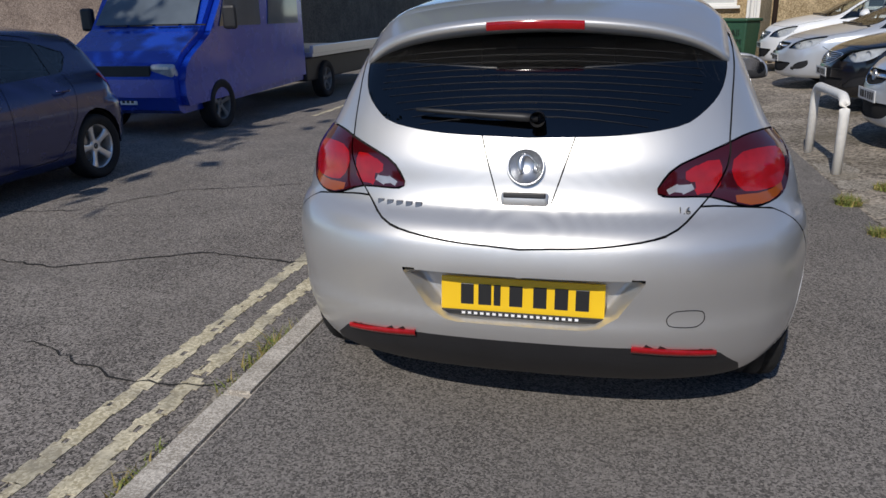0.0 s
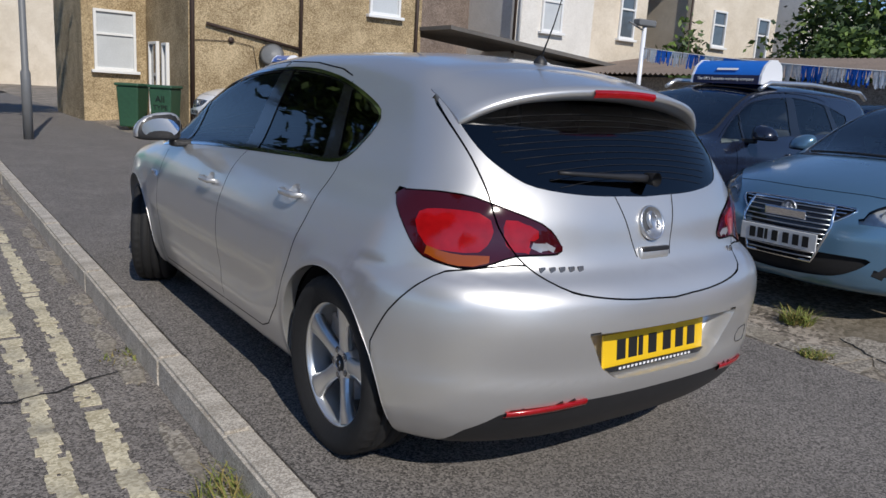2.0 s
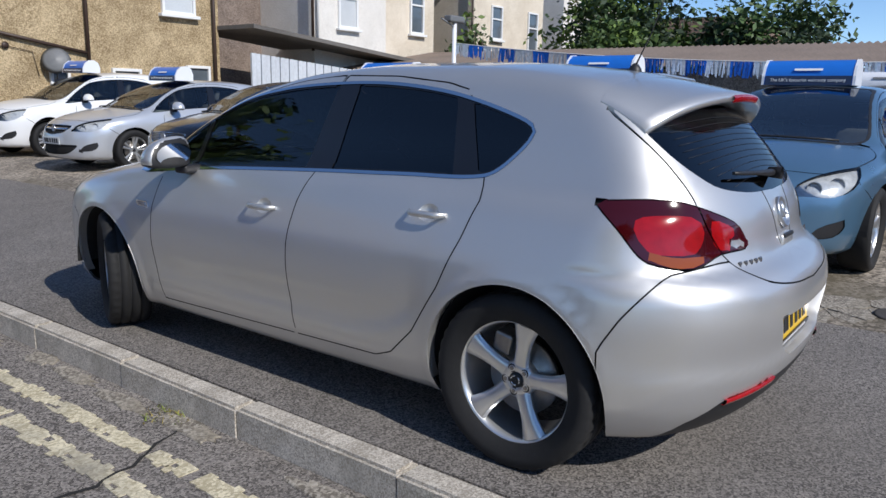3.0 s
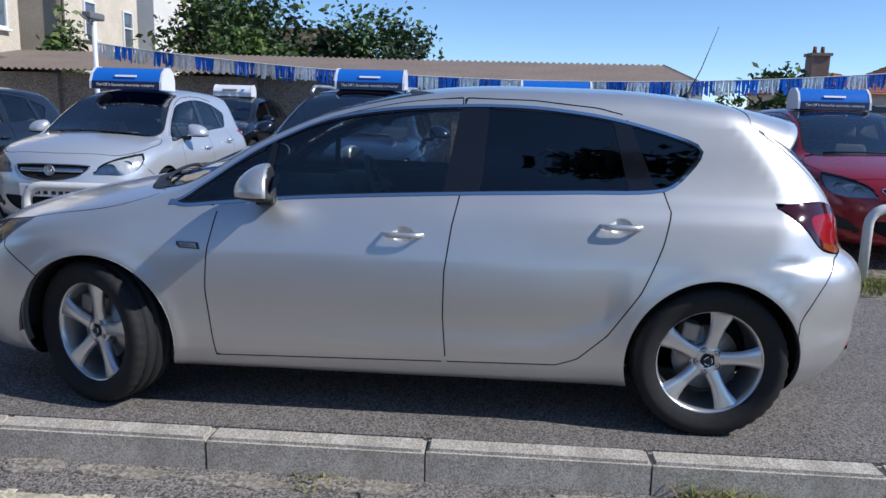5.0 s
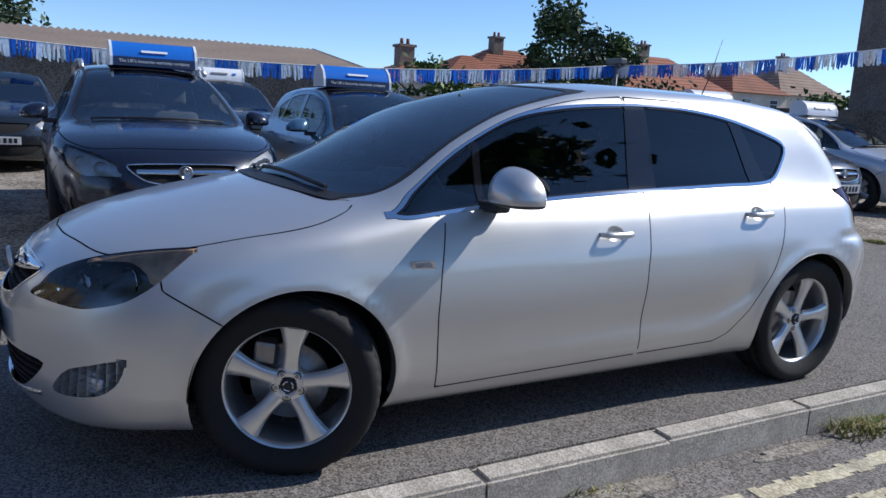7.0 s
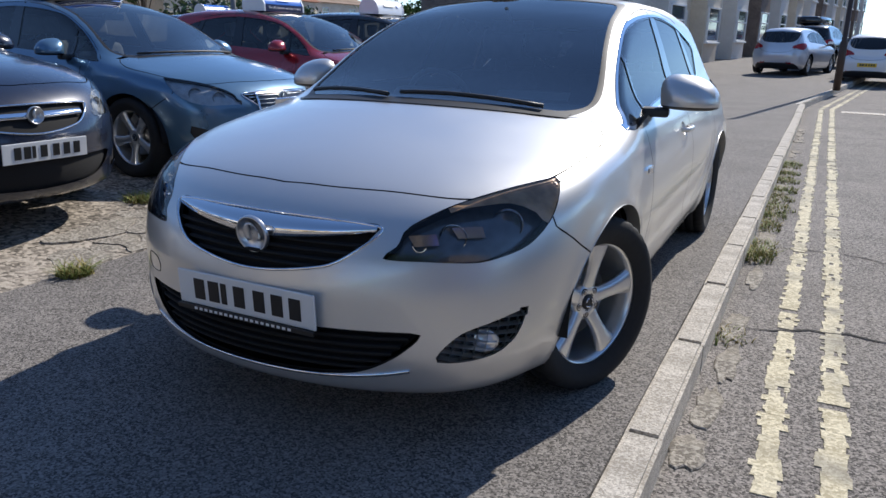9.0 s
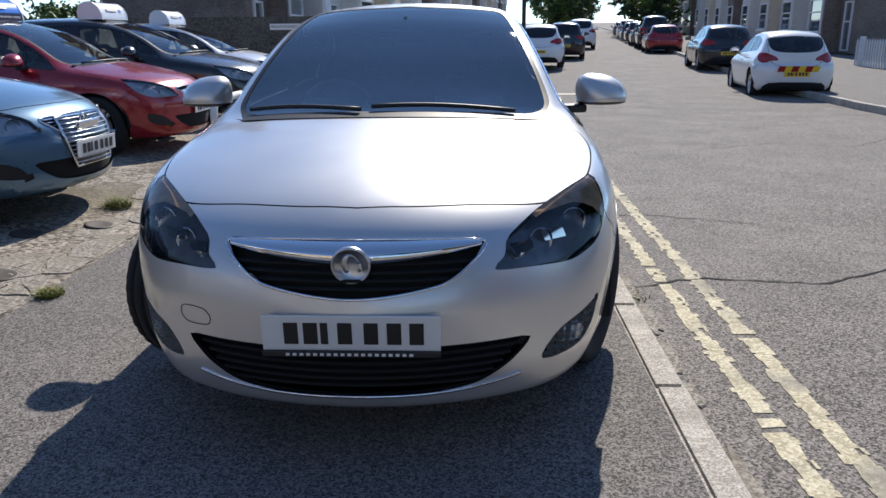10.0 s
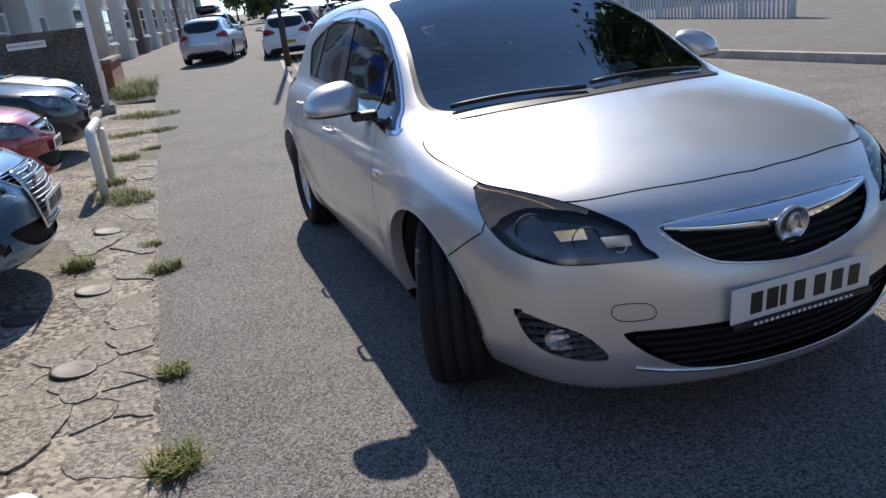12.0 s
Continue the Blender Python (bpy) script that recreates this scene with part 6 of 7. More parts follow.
bg_car(2.72, -2.85, Z_LOT, 90, P_red, "red hatchback with a dark lower grille", (0.97, 0.93, 0.96), grille="bar", style=(5, True, None))
bg_car(2.62, -5.55, Z_LOT, 90, P_char, "charcoal hatchback with a chrome grille bar", (1.0, 1.0, 1.0), grille="bar", style=(5, True, None))
bg_car(2.85, -8.3, Z_LOT, 92, P_pale, "silver hatchback beside the dark boundary wall", (0.97, 0.96, 0.98), style=(5, False, None))
for s in (-1, 1):
    bm = bmesh.new()
    tube(bm, [(4.6, 2.5 + s * 0.55, 1.52), (4.75, 2.5 + s * 0.55, 1.59), (5.5, 2.5 + s * 0.55, 1.61), (6.5, 2.5 + s * 0.54, 1.58), (6.65, 2.5 + s * 0.54, 1.51)], 0.022, 8)
    tagged(part("roof_rail", bm, M_alloy), "silver roof rail along a dark estate car roof", "roof rail", "roof rails")
# second row
bg_car(9.3, 6.4, Z_LOT, 90, P_black, "black hatchback in the second row", (0.98, 0.95, 1.0), near=False)
bg_car(9.0, 3.9, Z_LOT, 90, P_char, "charcoal hatchback in the second row", (0.98, 0.95, 1.0), near=False)
bg_car(8.8, 0.4, Z_LOT, 90, P_char, "dark hatchback in the second row beside the wall", (0.98, 0.95, 1.05), "tall", near=False)
bg_car(8.2, -2.0, Z_LOT, 90, P_navy, "dark blue hatchback with a price card in the second row", (0.98, 0.95, 1.0), near=False)
bg_car(8.8, -5.2, Z_LOT, 90, P_grey, "grey hatchback in the second row", (0.98, 0.95, 1.0), near=False)
bg_car(8.6, -8.0, Z_LOT, 90, P_navy, "navy hatchback in the second row", (0.98, 0.95, 1.0), near=False)

for x, y, z, blue in ((4.85, 13.7, 1.66, True), (4.75, 10.5, 1.51, True), (4.2, 4.95, 1.49, True), (4.85, 2.4, 1.57, True), (4.85, 0.275, 1.49, True), (5.05, -2.85, 1.49, True), (5.05, -5.55, 1.55, False), (5.2, -8.3, 1.52, False),
                      (11.6, 6.4, 1.55, False), (11.2, 0.4, 1.62, False), (10.5, -2.0, 1.55, True), (11.1, -5.2, 1.55, True), (10.9, -8.0, 1.55, True)):
    roof_sign(x, y, z, 0.78, blue, 90, words=x < 6)
price_card(4.0, 5.15, 1.08, 90, "5500")
price_card(4.3, 0.55, 1.1, 88, "7475")
price_card(4.5, -2.55, 1.1, 90, "2950")
price_card(9.9, -2.0, 1.1, 90, "7475")

# the street: this side and across
STREET = 172.6  # heading of cars parked beyond the bend


def kerb_car(x, y, paint, label, scale=(1, 1, 1), kind="hatch", turn=STREET, z=ROAD_Z, rear=False, wheels=True):
    return bg_car(x, y, z + climb(y + 2), turn, paint, label, scale, kind, near=False, group="street cars", rear_plate=M_yellow_plate if rear else None, plate=None, wheels=wheels)


kerb_car(-3.0, -24.8, P_white, "white hatchback parked half on the kerb", (0.97, 0.88, 1.0), z=-0.07, rear=True)
kerb_car(-4.75, -32.3, P_black, "dark estate car parked at the kerb", (1.0, 1.0, 1.05), "tall", rear=True)
kerb_car(-7.0, -44.0, P_white, "white tall car parked at the kerb", (1.0, 1.0, 1.15), "tall")
kerb_car(-0.95, -27.2, P_pale, "silver estate car on a front drive", (1.0, 1.04, 1.03), "tall", 166, 0.0)
kerb_car(-1.5, -32.4, P_black, "black sport utility car with a roof box on a drive", (1.05, 1.0, 1.12), "tall", 168, 0.0)
bm = bmesh.new()
box(bm, (-0.42, -1.0, 0.0), (0.42, 1.0, 0.34), 0.12, 3)
tagged(part("roof_box", bm, M_gloss_black, m=pose(-0.75, -30.0, climb(-30) + 1.66, 0, 0, -12), smooth=True), "glossy black roof box on a dark car", "roof box")
FIESTA = bg_car(-7.9, -15.2, ROAD_Z, 172, P_white, "white small hatchback van with hazard stripes parked across the kerb", (0.95, 0.87, 1.0), near=True, group="street cars", rear_plate=M_yellow_plate, plate=None)
kerb_car(-9.2, -24.3, P_char, "dark grey hatchback parked across the road", rear=True)
for i, (yy, pp, sc, kd) in enumerate(((-38, P_red, (1, 1, 0.95), "hatch"), (-43.5, P_char, (1, 1, 1.25), "tall"), (-49, P_grey, (1, 1, 1), "hatch"), (-55, P_black, (1, 1, 1.05), "hatch"), (-61, P_navy, (1, 1, 1), "hatch"), (-67, P_white, (1, 1, 1.1), "tall"), (-76, P_grey, (1, 1, 1), "hatch"))):
    kerb_car(-7.2 + aside(yy), yy, pp, "parked car in the row across the street", sc, kd, wheels=i < 3)
for yy, pp in ((-51, P_grey), (-57, P_char), (-64, P_white), (-72, P_black)):
    kerb_car(-2.3 + aside(yy), yy, pp, "parked car in the row along the kerb", (1, 1, 1.05), wheels=False)
bg_car(-5.62, 0.1, ROAD_Z, 180, P_navy, "dark blue hatchback parked in tree shade", (0.98, 0.93, 1.0), near=True, group="street cars")
bg_car(-8.8, 40.5, ROAD_Z, 90, P_grey, "grey saloon crossing the end of the road", (1.0, 1.05, 1.0), near=False, group="street cars")

# ---- forecourt things ----
def hoop(x, y0, y1, z, h, label):
    bm = bmesh.new()
    r, pts = 0.14, []
    pts += [(x, y0, z - 0.05), (x, y0, z + h - r)]
    for a in np.linspace(0, math.pi / 2, 6)[1:]:
        pts.append((x, y0 + r * (1 - math.cos(a)), z + h - r + r * math.sin(a)))
    for a in np.linspace(math.pi / 2, 0, 6):
        pts.append((x, y1 - r * (1 - math.cos(a)), z + h - r + r * math.sin(a)))
    pts.append((x, y1, z - 0.05))
    tube(bm, pts, 0.04, 14)
    return tagged(part("hoop_barrier", bm, M_rail), label, "barrier", "hoop barriers")


hoop(2.03, 3.8, 4.85, 0.02, 0.62, "white-painted steel hoop barrier in the concrete")
hoop(2.36, -3.25, -2.15, 0.06, 0.60, "white-painted steel hoop barrier with weeds at its feet")


def bunting(name, a, b, n, sag, drop, label, seed):
    """A line of foil streamers, blue and silver by turns."""
    r = random.Random(seed)
    t = thing(name, pose(0, 0, 0), label, "bunting")
    a, b = Vector(a), Vector(b)
    at = lambda u: a.lerp(b, u) - Vector((0, 0, sag * 4 * u * (1 - u)))
    bm = bmesh.new()
    tube(bm, [at(u) for u in np.linspace(0, 1, 40)], 0.008, 5)
    part("line", bm, M_white, t)
    side = (b - a).normalized()
    out = Vector((-side.y, side.x, 0))
    for i in range(n):
        bm = bmesh.new()
        u0, u1 = i / n, (i + 1) / n
        m = 16
        for k in range(m):
            u = u0 + (u1 - u0) * (k + r.uniform(0.1, 0.9)) / m
            w = (b - a).length / n / m * r.uniform(0.45, 0.75)
            p, L = at(u), drop * r.uniform(0.75, 1.05)
            sw, ox = r.uniform(-0.03, 0.03), r.uniform(-0.03, 0.03)
            q = [p - side * w, p + side * w, p + side * (w + sw) - Vector((0, 0, L)) + out * ox, p + side * (sw - w) - Vector((0, 0, L * r.uniform(0.9, 1))) + out * ox]
            bm.faces.new([bm.verts.new(v) for v in q])
        tagged(part("streamer", bm, M_foil_blue if i % 2 else M_foil_white, t), kind="stuff")
    return t


bunting("bunting", (11.3, 9.2, 2.55), (11.3, -9.1, 2.58), 44, 0.55, 0.30, "blue and silver foil bunting strung across the lot", 1)
bunting("bunting", (11.3, -9.1, 2.58), (2.78, -11.0, 3.15), 22, 0.18, 0.30, "blue and silver foil bunting reaching to the white pole", 2)


def pole(x, y, z, h, r, mat, label, lean=0.0, head=False):
    t = thing("pole", pose(x, y, z, 0, lean, 0), label, "pole")
    bm = bmesh.new()
    tube(bm, [(0, 0, -0.1), (0, 0, h)], r, 12)
    part("shaft", bm, mat, t)
    if head:
        bm = bmesh.new()
        box(bm, (-0.28, -0.1, h), (0.28, 0.1, h + 0.14), 0.03)
        tube(bm, [(0, 0, h - 0.1), (-0.5, 0, h + 0.05)], 0.02, 6)
        part("floodlight", bm, M_grey_post, t)
    else:
        bm = bmesh.new()
        box(bm, (-r * 2.6, -r * 2.6, -0.05), (r * 2.6, r * 2.6, 0.12), 0.02)
        part("footing", bm, M_slab, t)
    return t


pole(11.3, 9.2, Z_LOT, 2.9, 0.05, M_white_box, "white steel pole with a floodlight", 0, True)
pole(11.3, -9.1, Z_LOT, 2.5, 0.06, M_grey_post, "grey post carrying a floodlight and bunting", 0, True)
pole(2.78, -11.0, 0.12, 3.4, 0.05, M_white_box, "white pole set in a concrete footing at the lot corner", 0)
# grey street post and its kin
t = thing("street_post", pose(-0.28, 13.4, 0), "slim dark grey street lamp post on the pavement", "lamp post")
bm = bmesh.new()
tube(bm, [(0, 0, 0), (0, 0, 1.2), (0, 0, 1.25), (0, 0, 6.0)], [0.085, 0.085, 0.06, 0.05], 14)
part("shaft", bm, M_grey_post, t)
t = thing("street_post", pose(-1.75, -17.0, climb(-17)), "slim dark lamp post at the kerb", "lamp post")
bm = bmesh.new()
tube(bm, [(0, 0, 0), (0, 0, 1.2), (0, 0, 1.25), (0, 0, 7.0)], [0.09, 0.09, 0.06, 0.05], 12)
part("shaft", bm, M_pipe, t)

# wheelie bins by the tan house
def wheelie(x, y, turn, label, words=False):
    t = thing("wheelie_bin", pose(x, y, 0.03, 0, 0, turn), label, "bin", "wheelie bins")
    bm = bmesh.new()
    vs = box(bm, (-0.26, -0.3, 0.06), (0.26, 0.3, 0.98), 0.03)
    for v in bm.verts:
        k = 0.82 + 0.18 * v.co.z
        v.co.x *= k
        v.co.y *= k
    part("tub", bm, M_bin, t)
    bm = bmesh.new()
    box(bm, (-0.29, -0.34, 0.98), (0.29, 0.34, 1.05), 0.03)
    part("lid", bm, M_bin, t)
    for s in (-1, 1):
        bm = bmesh.new()
        lathe(bm, [(-0.02, 0.001), (-0.02, 0.1), (0.02, 0.1), (0.02, 0.001)], 18)
        part("bin_wheel", bm, M_rubber, t, m=pose(s * 0.22, 0.26, 0.1))
    if words:
        for i, wd in enumerate(("All", "TYPE", "CARS")):
            writing("lettering", wd, 0.2 - 0.05 * (i > 0), 0.004, M_ink, t, pose(0, -0.30 + 0.015 * i, 0.74 - 0.19 * i, 4, 0, 0))
    return t


wheelie(2.75, 15.55, -38, "green wheelie bin with black hand-painted words", True)
wheelie(2.22, 16.3, -38, "green wheelie bin standing behind another")


# ---- houses, walls, trees ----
def window(parent, x, y, z, w, h, face="-y", curtain=False, sill=True, sash=True):
    """A window set into a wall that faces -y or -x; x, y, z is the middle of its lower edge."""
    turn = {"-y": 0, "-x": -90, "+y": 180, "+x": 90}[face]
    bm = bmesh.new()
    f = 0.07
    for lo, hi in (((-w / 2, 0), (-w / 2 + f, h)), ((w / 2 - f, 0), (w / 2, h)), ((-w / 2 + f, 0), (w / 2 - f, f)), ((-w / 2 + f, h - f), (w / 2 - f, h))):
        box(bm, (lo[0], -0.06, lo[1]), (hi[0], 0.06, hi[1]), 0.008)
    if sash:
        box(bm, (-w / 2 + f, -0.045, h * 0.58), (w / 2 - f, 0.04, h * 0.58 + 0.06), 0.006)
    win = part("window_frame", bm, M_frame, parent, m=pose(x, y, z, 0, 0, turn))
    bm = bmesh.new()
    box(bm, (-w / 2 + f, 0.0, f), (w / 2 - f, 0.02, h - f))
    part("pane", bm, M_net if curtain else M_pane, win)
    if sill:
        bm = bmesh.new()
        box(bm, (-w / 2 - 0.08, -0.14, -0.08), (w / 2 + 0.08, 0.05, 0.0), 0.012)
        part("sill", bm, M_frame, win)
    return win


def drain(parent, pts, r=0.045):
    bm = bmesh.new()
    tube(bm, pts, r, 8)
    return part("drainpipe", bm, M_pipe, parent)


def roof_tiles(parent, x0, x1, y0, y1, z0, z1, mat, rows, name="roof"):
    """A pitched roof side, stepped course by course; eaves along x from (y0, z0) up to (y1, z1)."""
    bm = bmesh.new()
    for i in range(rows):
        u0, u1 = i / rows, (i + 1) / rows
        a, b = (y0 + (y1 - y0) * u0, z0 + (z1 - z0) * u0), (y0 + (y1 - y0) * u1, z0 + (z1 - z0) * u1)
        q = [(x0, a[0], a[1] + 0.03), (x1, a[0], a[1] + 0.03), (x1, b[0], b[1]), (x0, b[0], b[1])]
        bm.faces.new([bm.verts.new(v) for v in q])
        q = [(x0, a[0], a[1] + 0.03), (x1, a[0], a[1] + 0.03), (x1, a[0], a[1]), (x0, a[0], a[1])]
        bm.faces.new([bm.verts.new(v) for v in q[::-1]])
    return part(name, bm, mat, parent)


def shell(parent, name, lo, hi, mat, bev=0.0):
    bm = bmesh.new()
    box(bm, lo, hi, bev)
    return part(name, bm, mat, parent)


# the tan pebble-dashed house and its set-back bay
tan = thing("house", pose(0, 0, 0), "tan pebble-dashed two-storey house with brown pipes", "house")
shell(tan, "wall", (3.35, 15.8, -0.2), (9.75, 24, 6.2), M_roughcast)
shell(tan, "wall", (1.75, 19.6, -0.2), (3.35, 24, 6.2), M_roughcast)
window(tan, 2.55, 19.58, 1.35, 1.05, 1.55, curtain=True)
window(tan, 8.55, 15.78, 3.22, 0.95, 1.35, curtain=True)
window(tan, 7.05, 15.78, 1.25, 0.75, 0.6, sill=False, sash=False)
window(tan, 9.05, 15.78, 1.25, 0.7, 0.75, sill=False, sash=False)
window(tan, 3.33, 17.6, 0.95, 0.45, 1.15, "-x", sash=False)
window(tan, 3.33, 18.7, 0.25, 0.8, 1.9, "-x", sash=False, sill=False)
window(tan, 5.45, 15.78, 1.2, 0.45, 0.75, sill=False, sash=False)
drain(tan, [(3.42, 15.72, 0), (3.42, 15.72, 6.2)], 0.055)
drain(tan, [(6.12, 15.72, 1.3), (6.12, 15.72, 6.2)])
drain(tan, [(9.55, 15.72, 0), (9.55, 15.72, 6.2)])
drain(tan, [(3.75, 15.73, 2.55), (6.1, 15.73, 2.15)], 0.04)
drain(tan, [(3.36, 15.77, 2.16), (4.4, 15.77, 2.2), (4.9, 15.77, 2.12), (5.0, 15.77, 1.6)], 0.008)
bm = bmesh.new()
lathe(bm, [(0, 0.07), (-0.03, 0.075), (-0.03, 0.001)], 16)
part("flue", bm, M_pipe, tan, m=pose(4.35, 15.78, 2.22, 0, 0, 90))
bm = bmesh.new()
lathe(bm, [(0.0, 0.001), (0.02, 0.12), (0.06, 0.22), (0.11, 0.29), (0.105, 0.30), (0.05, 0.21), (0.01, 0.001)], 28)
tube(bm, [(0.05, 0, 0), (0.25, 0, -0.1), (0.3, 0, -0.35)], 0.018, 6)
tagged(part("satellite_dish", bm, M_grey_post, m=pose(5.25, 15.5, 1.98, 0, 20, 60)), "dark grey satellite dish bracketed to the tan wall", "dish")

# lean-to and the pale houses behind the lot
lean = thing("shed", pose(0, 0, 0), "lean-to shed with pale sheeting and a felt roof", "shed")
for i in range(28):
    shell(lean, "sheet", (9.85 + i * 0.16, 14.6 + 0.02 * (i % 2), 0), (9.99 + i * 0.16, 14.66 + 0.02 * (i % 2), 2.35 - 0.012 * i), M_lean)
bm = bmesh.new()
prism(bm, [(9.7, 3.05), (9.7, 2.95), (20.5, 2.0), (20.5, 2.12)], 14.3, 17.0, "y")
part("roof", bm, M_felt, lean)
shell(lean, "wall", (14.3, 14.7, 0), (20.4, 15.0, 2.05), M_block)
pale = thing("house", pose(0, 0, 0), "cream-rendered house wings behind the lot", "house")
shell(pale, "wall", (9.9, 18.0, 0), (13.0, 24, 6.5), M_brown_render)
shell(pale, "wall", (13.0, 15.6, 0), (16.2, 24, 7.0), M_white_render)
shell(pale, "wall", (16.2, 15.7, 0), (18.9, 24, 7.0), M_cream)
shell(pale, "wall", (18.9, 18.6, 0), (21.2, 24, 6.5), M_brown_render)
shell(pale, "wall", (21.2, 15.6, 0), (26.5, 24, 6.6), M_cream)
window(pale, 14.4, 15.58, 3.35, 0.85, 1.5, curtain=True)
window(pale, 17.9, 15.68, 3.45, 0.75, 1.6)
window(pale, 22.8, 15.58, 3.6, 0.8, 1.3)
window(pale, 25.6, 15.58, 3.3, 0.8, 1.6)
drain(pale, [(12.9, 15.55, 2.6), (12.9, 15.55, 7)])
bm = bmesh.new()
tube(bm, [(13.05, 15.5, 2.8), (13.05, 15.5, 7)], 0.04, 8)
part("downpipe", bm, M_frame, pale)
drain(pale, [(21.1, 15.55, 0), (21.1, 15.55, 6.6)])
roof_tiles(pale, 13, 26.5, 15.3, 20, 6.6, 9.0, M_tile_brown, 12)

# garages with corrugated roofs along the back of the lot
gar = thing("garage", pose(0, 0, 0), "low block garages with corrugated roofs behind the bunting", "garage")
shell(gar, "wall", (14.2, -3.5, 0), (14.5, 15.0, 2.05), M_block)
for i in range(8):
    shell(gar, "pier", (14.08, -3.3 + 2.5 * i, 0), (14.2, -3.0 + 2.5 * i, 2.0), M_block)
bm = bmesh.new()
n = 220
top = []
for i in range(n + 1):
    yy = -3.8 + 19.2 * i / n
    dz = 0.03 * math.cos(i * math.pi)
    top.append((bm.verts.new((13.85, yy, 2.12 + dz)), bm.verts.new((18.5, yy, 2.85 + dz))))
for a, b in zip(top, top[1:]):
    bm.faces.new((a[0], a[1], b[1], b[0])).smooth = True
part("corrugated_roof", bm, M_corr, gar)
lot_wall = shell(None, "wall_lot", (13.6, -24, 0), (13.85, -3.9, 1.6), M_block)
tagged(lot_wall, "old block wall along the back of the lot", "wall", kind="structure")
fence = thing("fence", pose(0, 0, 0), "weathered dark wooden board fence", "fence")
for i in range(90):
    shell(fence, "board", (12.9 - 0.001 * i, -24.5 + 0.16 * i, 0.1), (12.93 - 0.001 * i, -24.36 + 0.16 * i, 1.72 + 0.03 * math.sin(i * 1.7)), M_wood)
bw = shell(None, "wall_side", (2.95, -12.75, 0), (13.0, -12.5, 1.75), M_dark_wall)
tagged(bw, "dark stained boundary wall beside the lot", "wall", kind="structure")
sg = thing("sign", pose(4.1, -12.48, 1.52), "small white sign with black words on the dark wall", "sign")
shell(sg, "board", (-0.36, 0, -0.07), (0.36, 0.02, 0.07), M_white, 0.004)
writing("lettering", "PRIVATE PROPERTY", 0.075, 0.004, M_ink, sg, pose(0, 0.023, 0, 0, 0, 180))
low = thing("wall", pose(0, 0, 0), "low red-brown garden wall along the street", "garden wall")
shell(low, "coping", (2.75, -21, 0.92), (3.05, -15.2, 1.0), M_slab)
shell(low, "brickwork", (2.8, -21, 0), (3.0, -15.2, 0.92), M_tile)


def tree(x, y, h, trunk_h, rx, ry, rz, n, mats, seed, label, leaf=0.09, reach=0.0):
    """Trunk, limbs, and a crown of many small leaves in uneven clumps."""
    r = random.Random(seed)
    t = thing("tree", pose(x, y, climb(y) if x < 10 else 0), label, "tree")
    bm = bmesh.new()
    tube(bm, [(0, 0, -0.1), (0.05, 0.02, trunk_h * 0.6), (0.0, 0.06, trunk_h), (0.1, 0, h * 0.8)], [0.06 * h**0.7, 0.045 * h**0.7, 0.035 * h**0.7, 0.02], 9)
    for _ in range(9):
        a, u = r.uniform(0, 6.28), r.uniform(0.5, 1.0)
        z0 = trunk_h * u
        tip = (rx * 0.75 * math.cos(a), ry * 0.75 * math.sin(a), h - rz + rz * r.uniform(-0.4, 0.7))
        tube(bm, [(0, 0, z0), (tip[0] * 0.5, tip[1] * 0.5, (z0 + tip[2]) / 2 + 0.2), tip], [0.05, 0.035, 0.01], 6)
    part("trunk", bm, M_bark, t)
    clumps = []
    for _ in range(34):
        a, b, d = r.uniform(0, 6.28), r.uniform(-1, 1), r.uniform(0.45, 1.0)
        c = math.sqrt(1 - b * b)
        clumps.append((Vector((rx * d * c * math.cos(a), ry * d * c * math.sin(a), h - rz + rz * d * b)), r.uniform(0.16, 0.34), r.randrange(len(mats))))
    bm = bmesh.new()
    for _ in range(n):
        c, s, k = clumps[r.randrange(len(clumps))]
        p = c + Vector((r.gauss(0, 1) * s * rx * 0.62, r.gauss(0, 1) * s * ry * 0.62, r.gauss(0, 1) * s * rz * 0.62))
        u = Vector((r.gauss(0, 1), r.gauss(0, 1), r.gauss(0, 0.6))).normalized()
        v = u.cross(Vector((r.gauss(0, 1), r.gauss(0, 1), r.gauss(0, 1)))).normalized()
        L = leaf * r.uniform(0.6, 1.5)
        f = bm.faces.new([bm.verts.new(q) for q in (p - u * L, p + v * L * 0.5, p + u * L, p - v * L * 0.5)])
        f.material_index = k if r.random() < 0.8 else r.randrange(len(mats))
    part("crown", bm, mats, t, m=pose(reach, 0, 0))
    return t


G = [M_leaf, M_leaf3, M_leaf2]
tree(22.5, 9.9, 5.3, 1.6, 2.6, 2.4, 2.2, 9000, G, 1, "broad green tree behind the garages", 0.12)
tree(24.0, 5.8, 5.0, 1.6, 2.0, 2.3, 2.2, 9000, [M_leaf3, M_leaf], 2, "dark green tree behind the garages", 0.12)
tree(19.8, 8.9, 3.7, 1.2, 1.2, 1.5, 1.3, 4500, [M_leaf2, M_leaf], 3, "bright green bushy tree", 0.11)
tree(20.4, 15.0, 4.4, 1.5, 0.6, 0.5, 1.7, 700, G, 4, "sparse green tree against the cream house", 0.11)
tree(19.2, 14.6, 3.3, 1.5, 0.7, 0.6, 1.0, 700, [M_leaf2, M_leaf], 5, "thin climbing shrub with yellow-green leaves", 0.12)
tree(45.0, -32.5, 9.8, 3.0, 3.0, 3.0, 3.6, 6000, [M_leaf3, M_leaf], 6, "tall open-crowned tree among red roofs", 0.20)
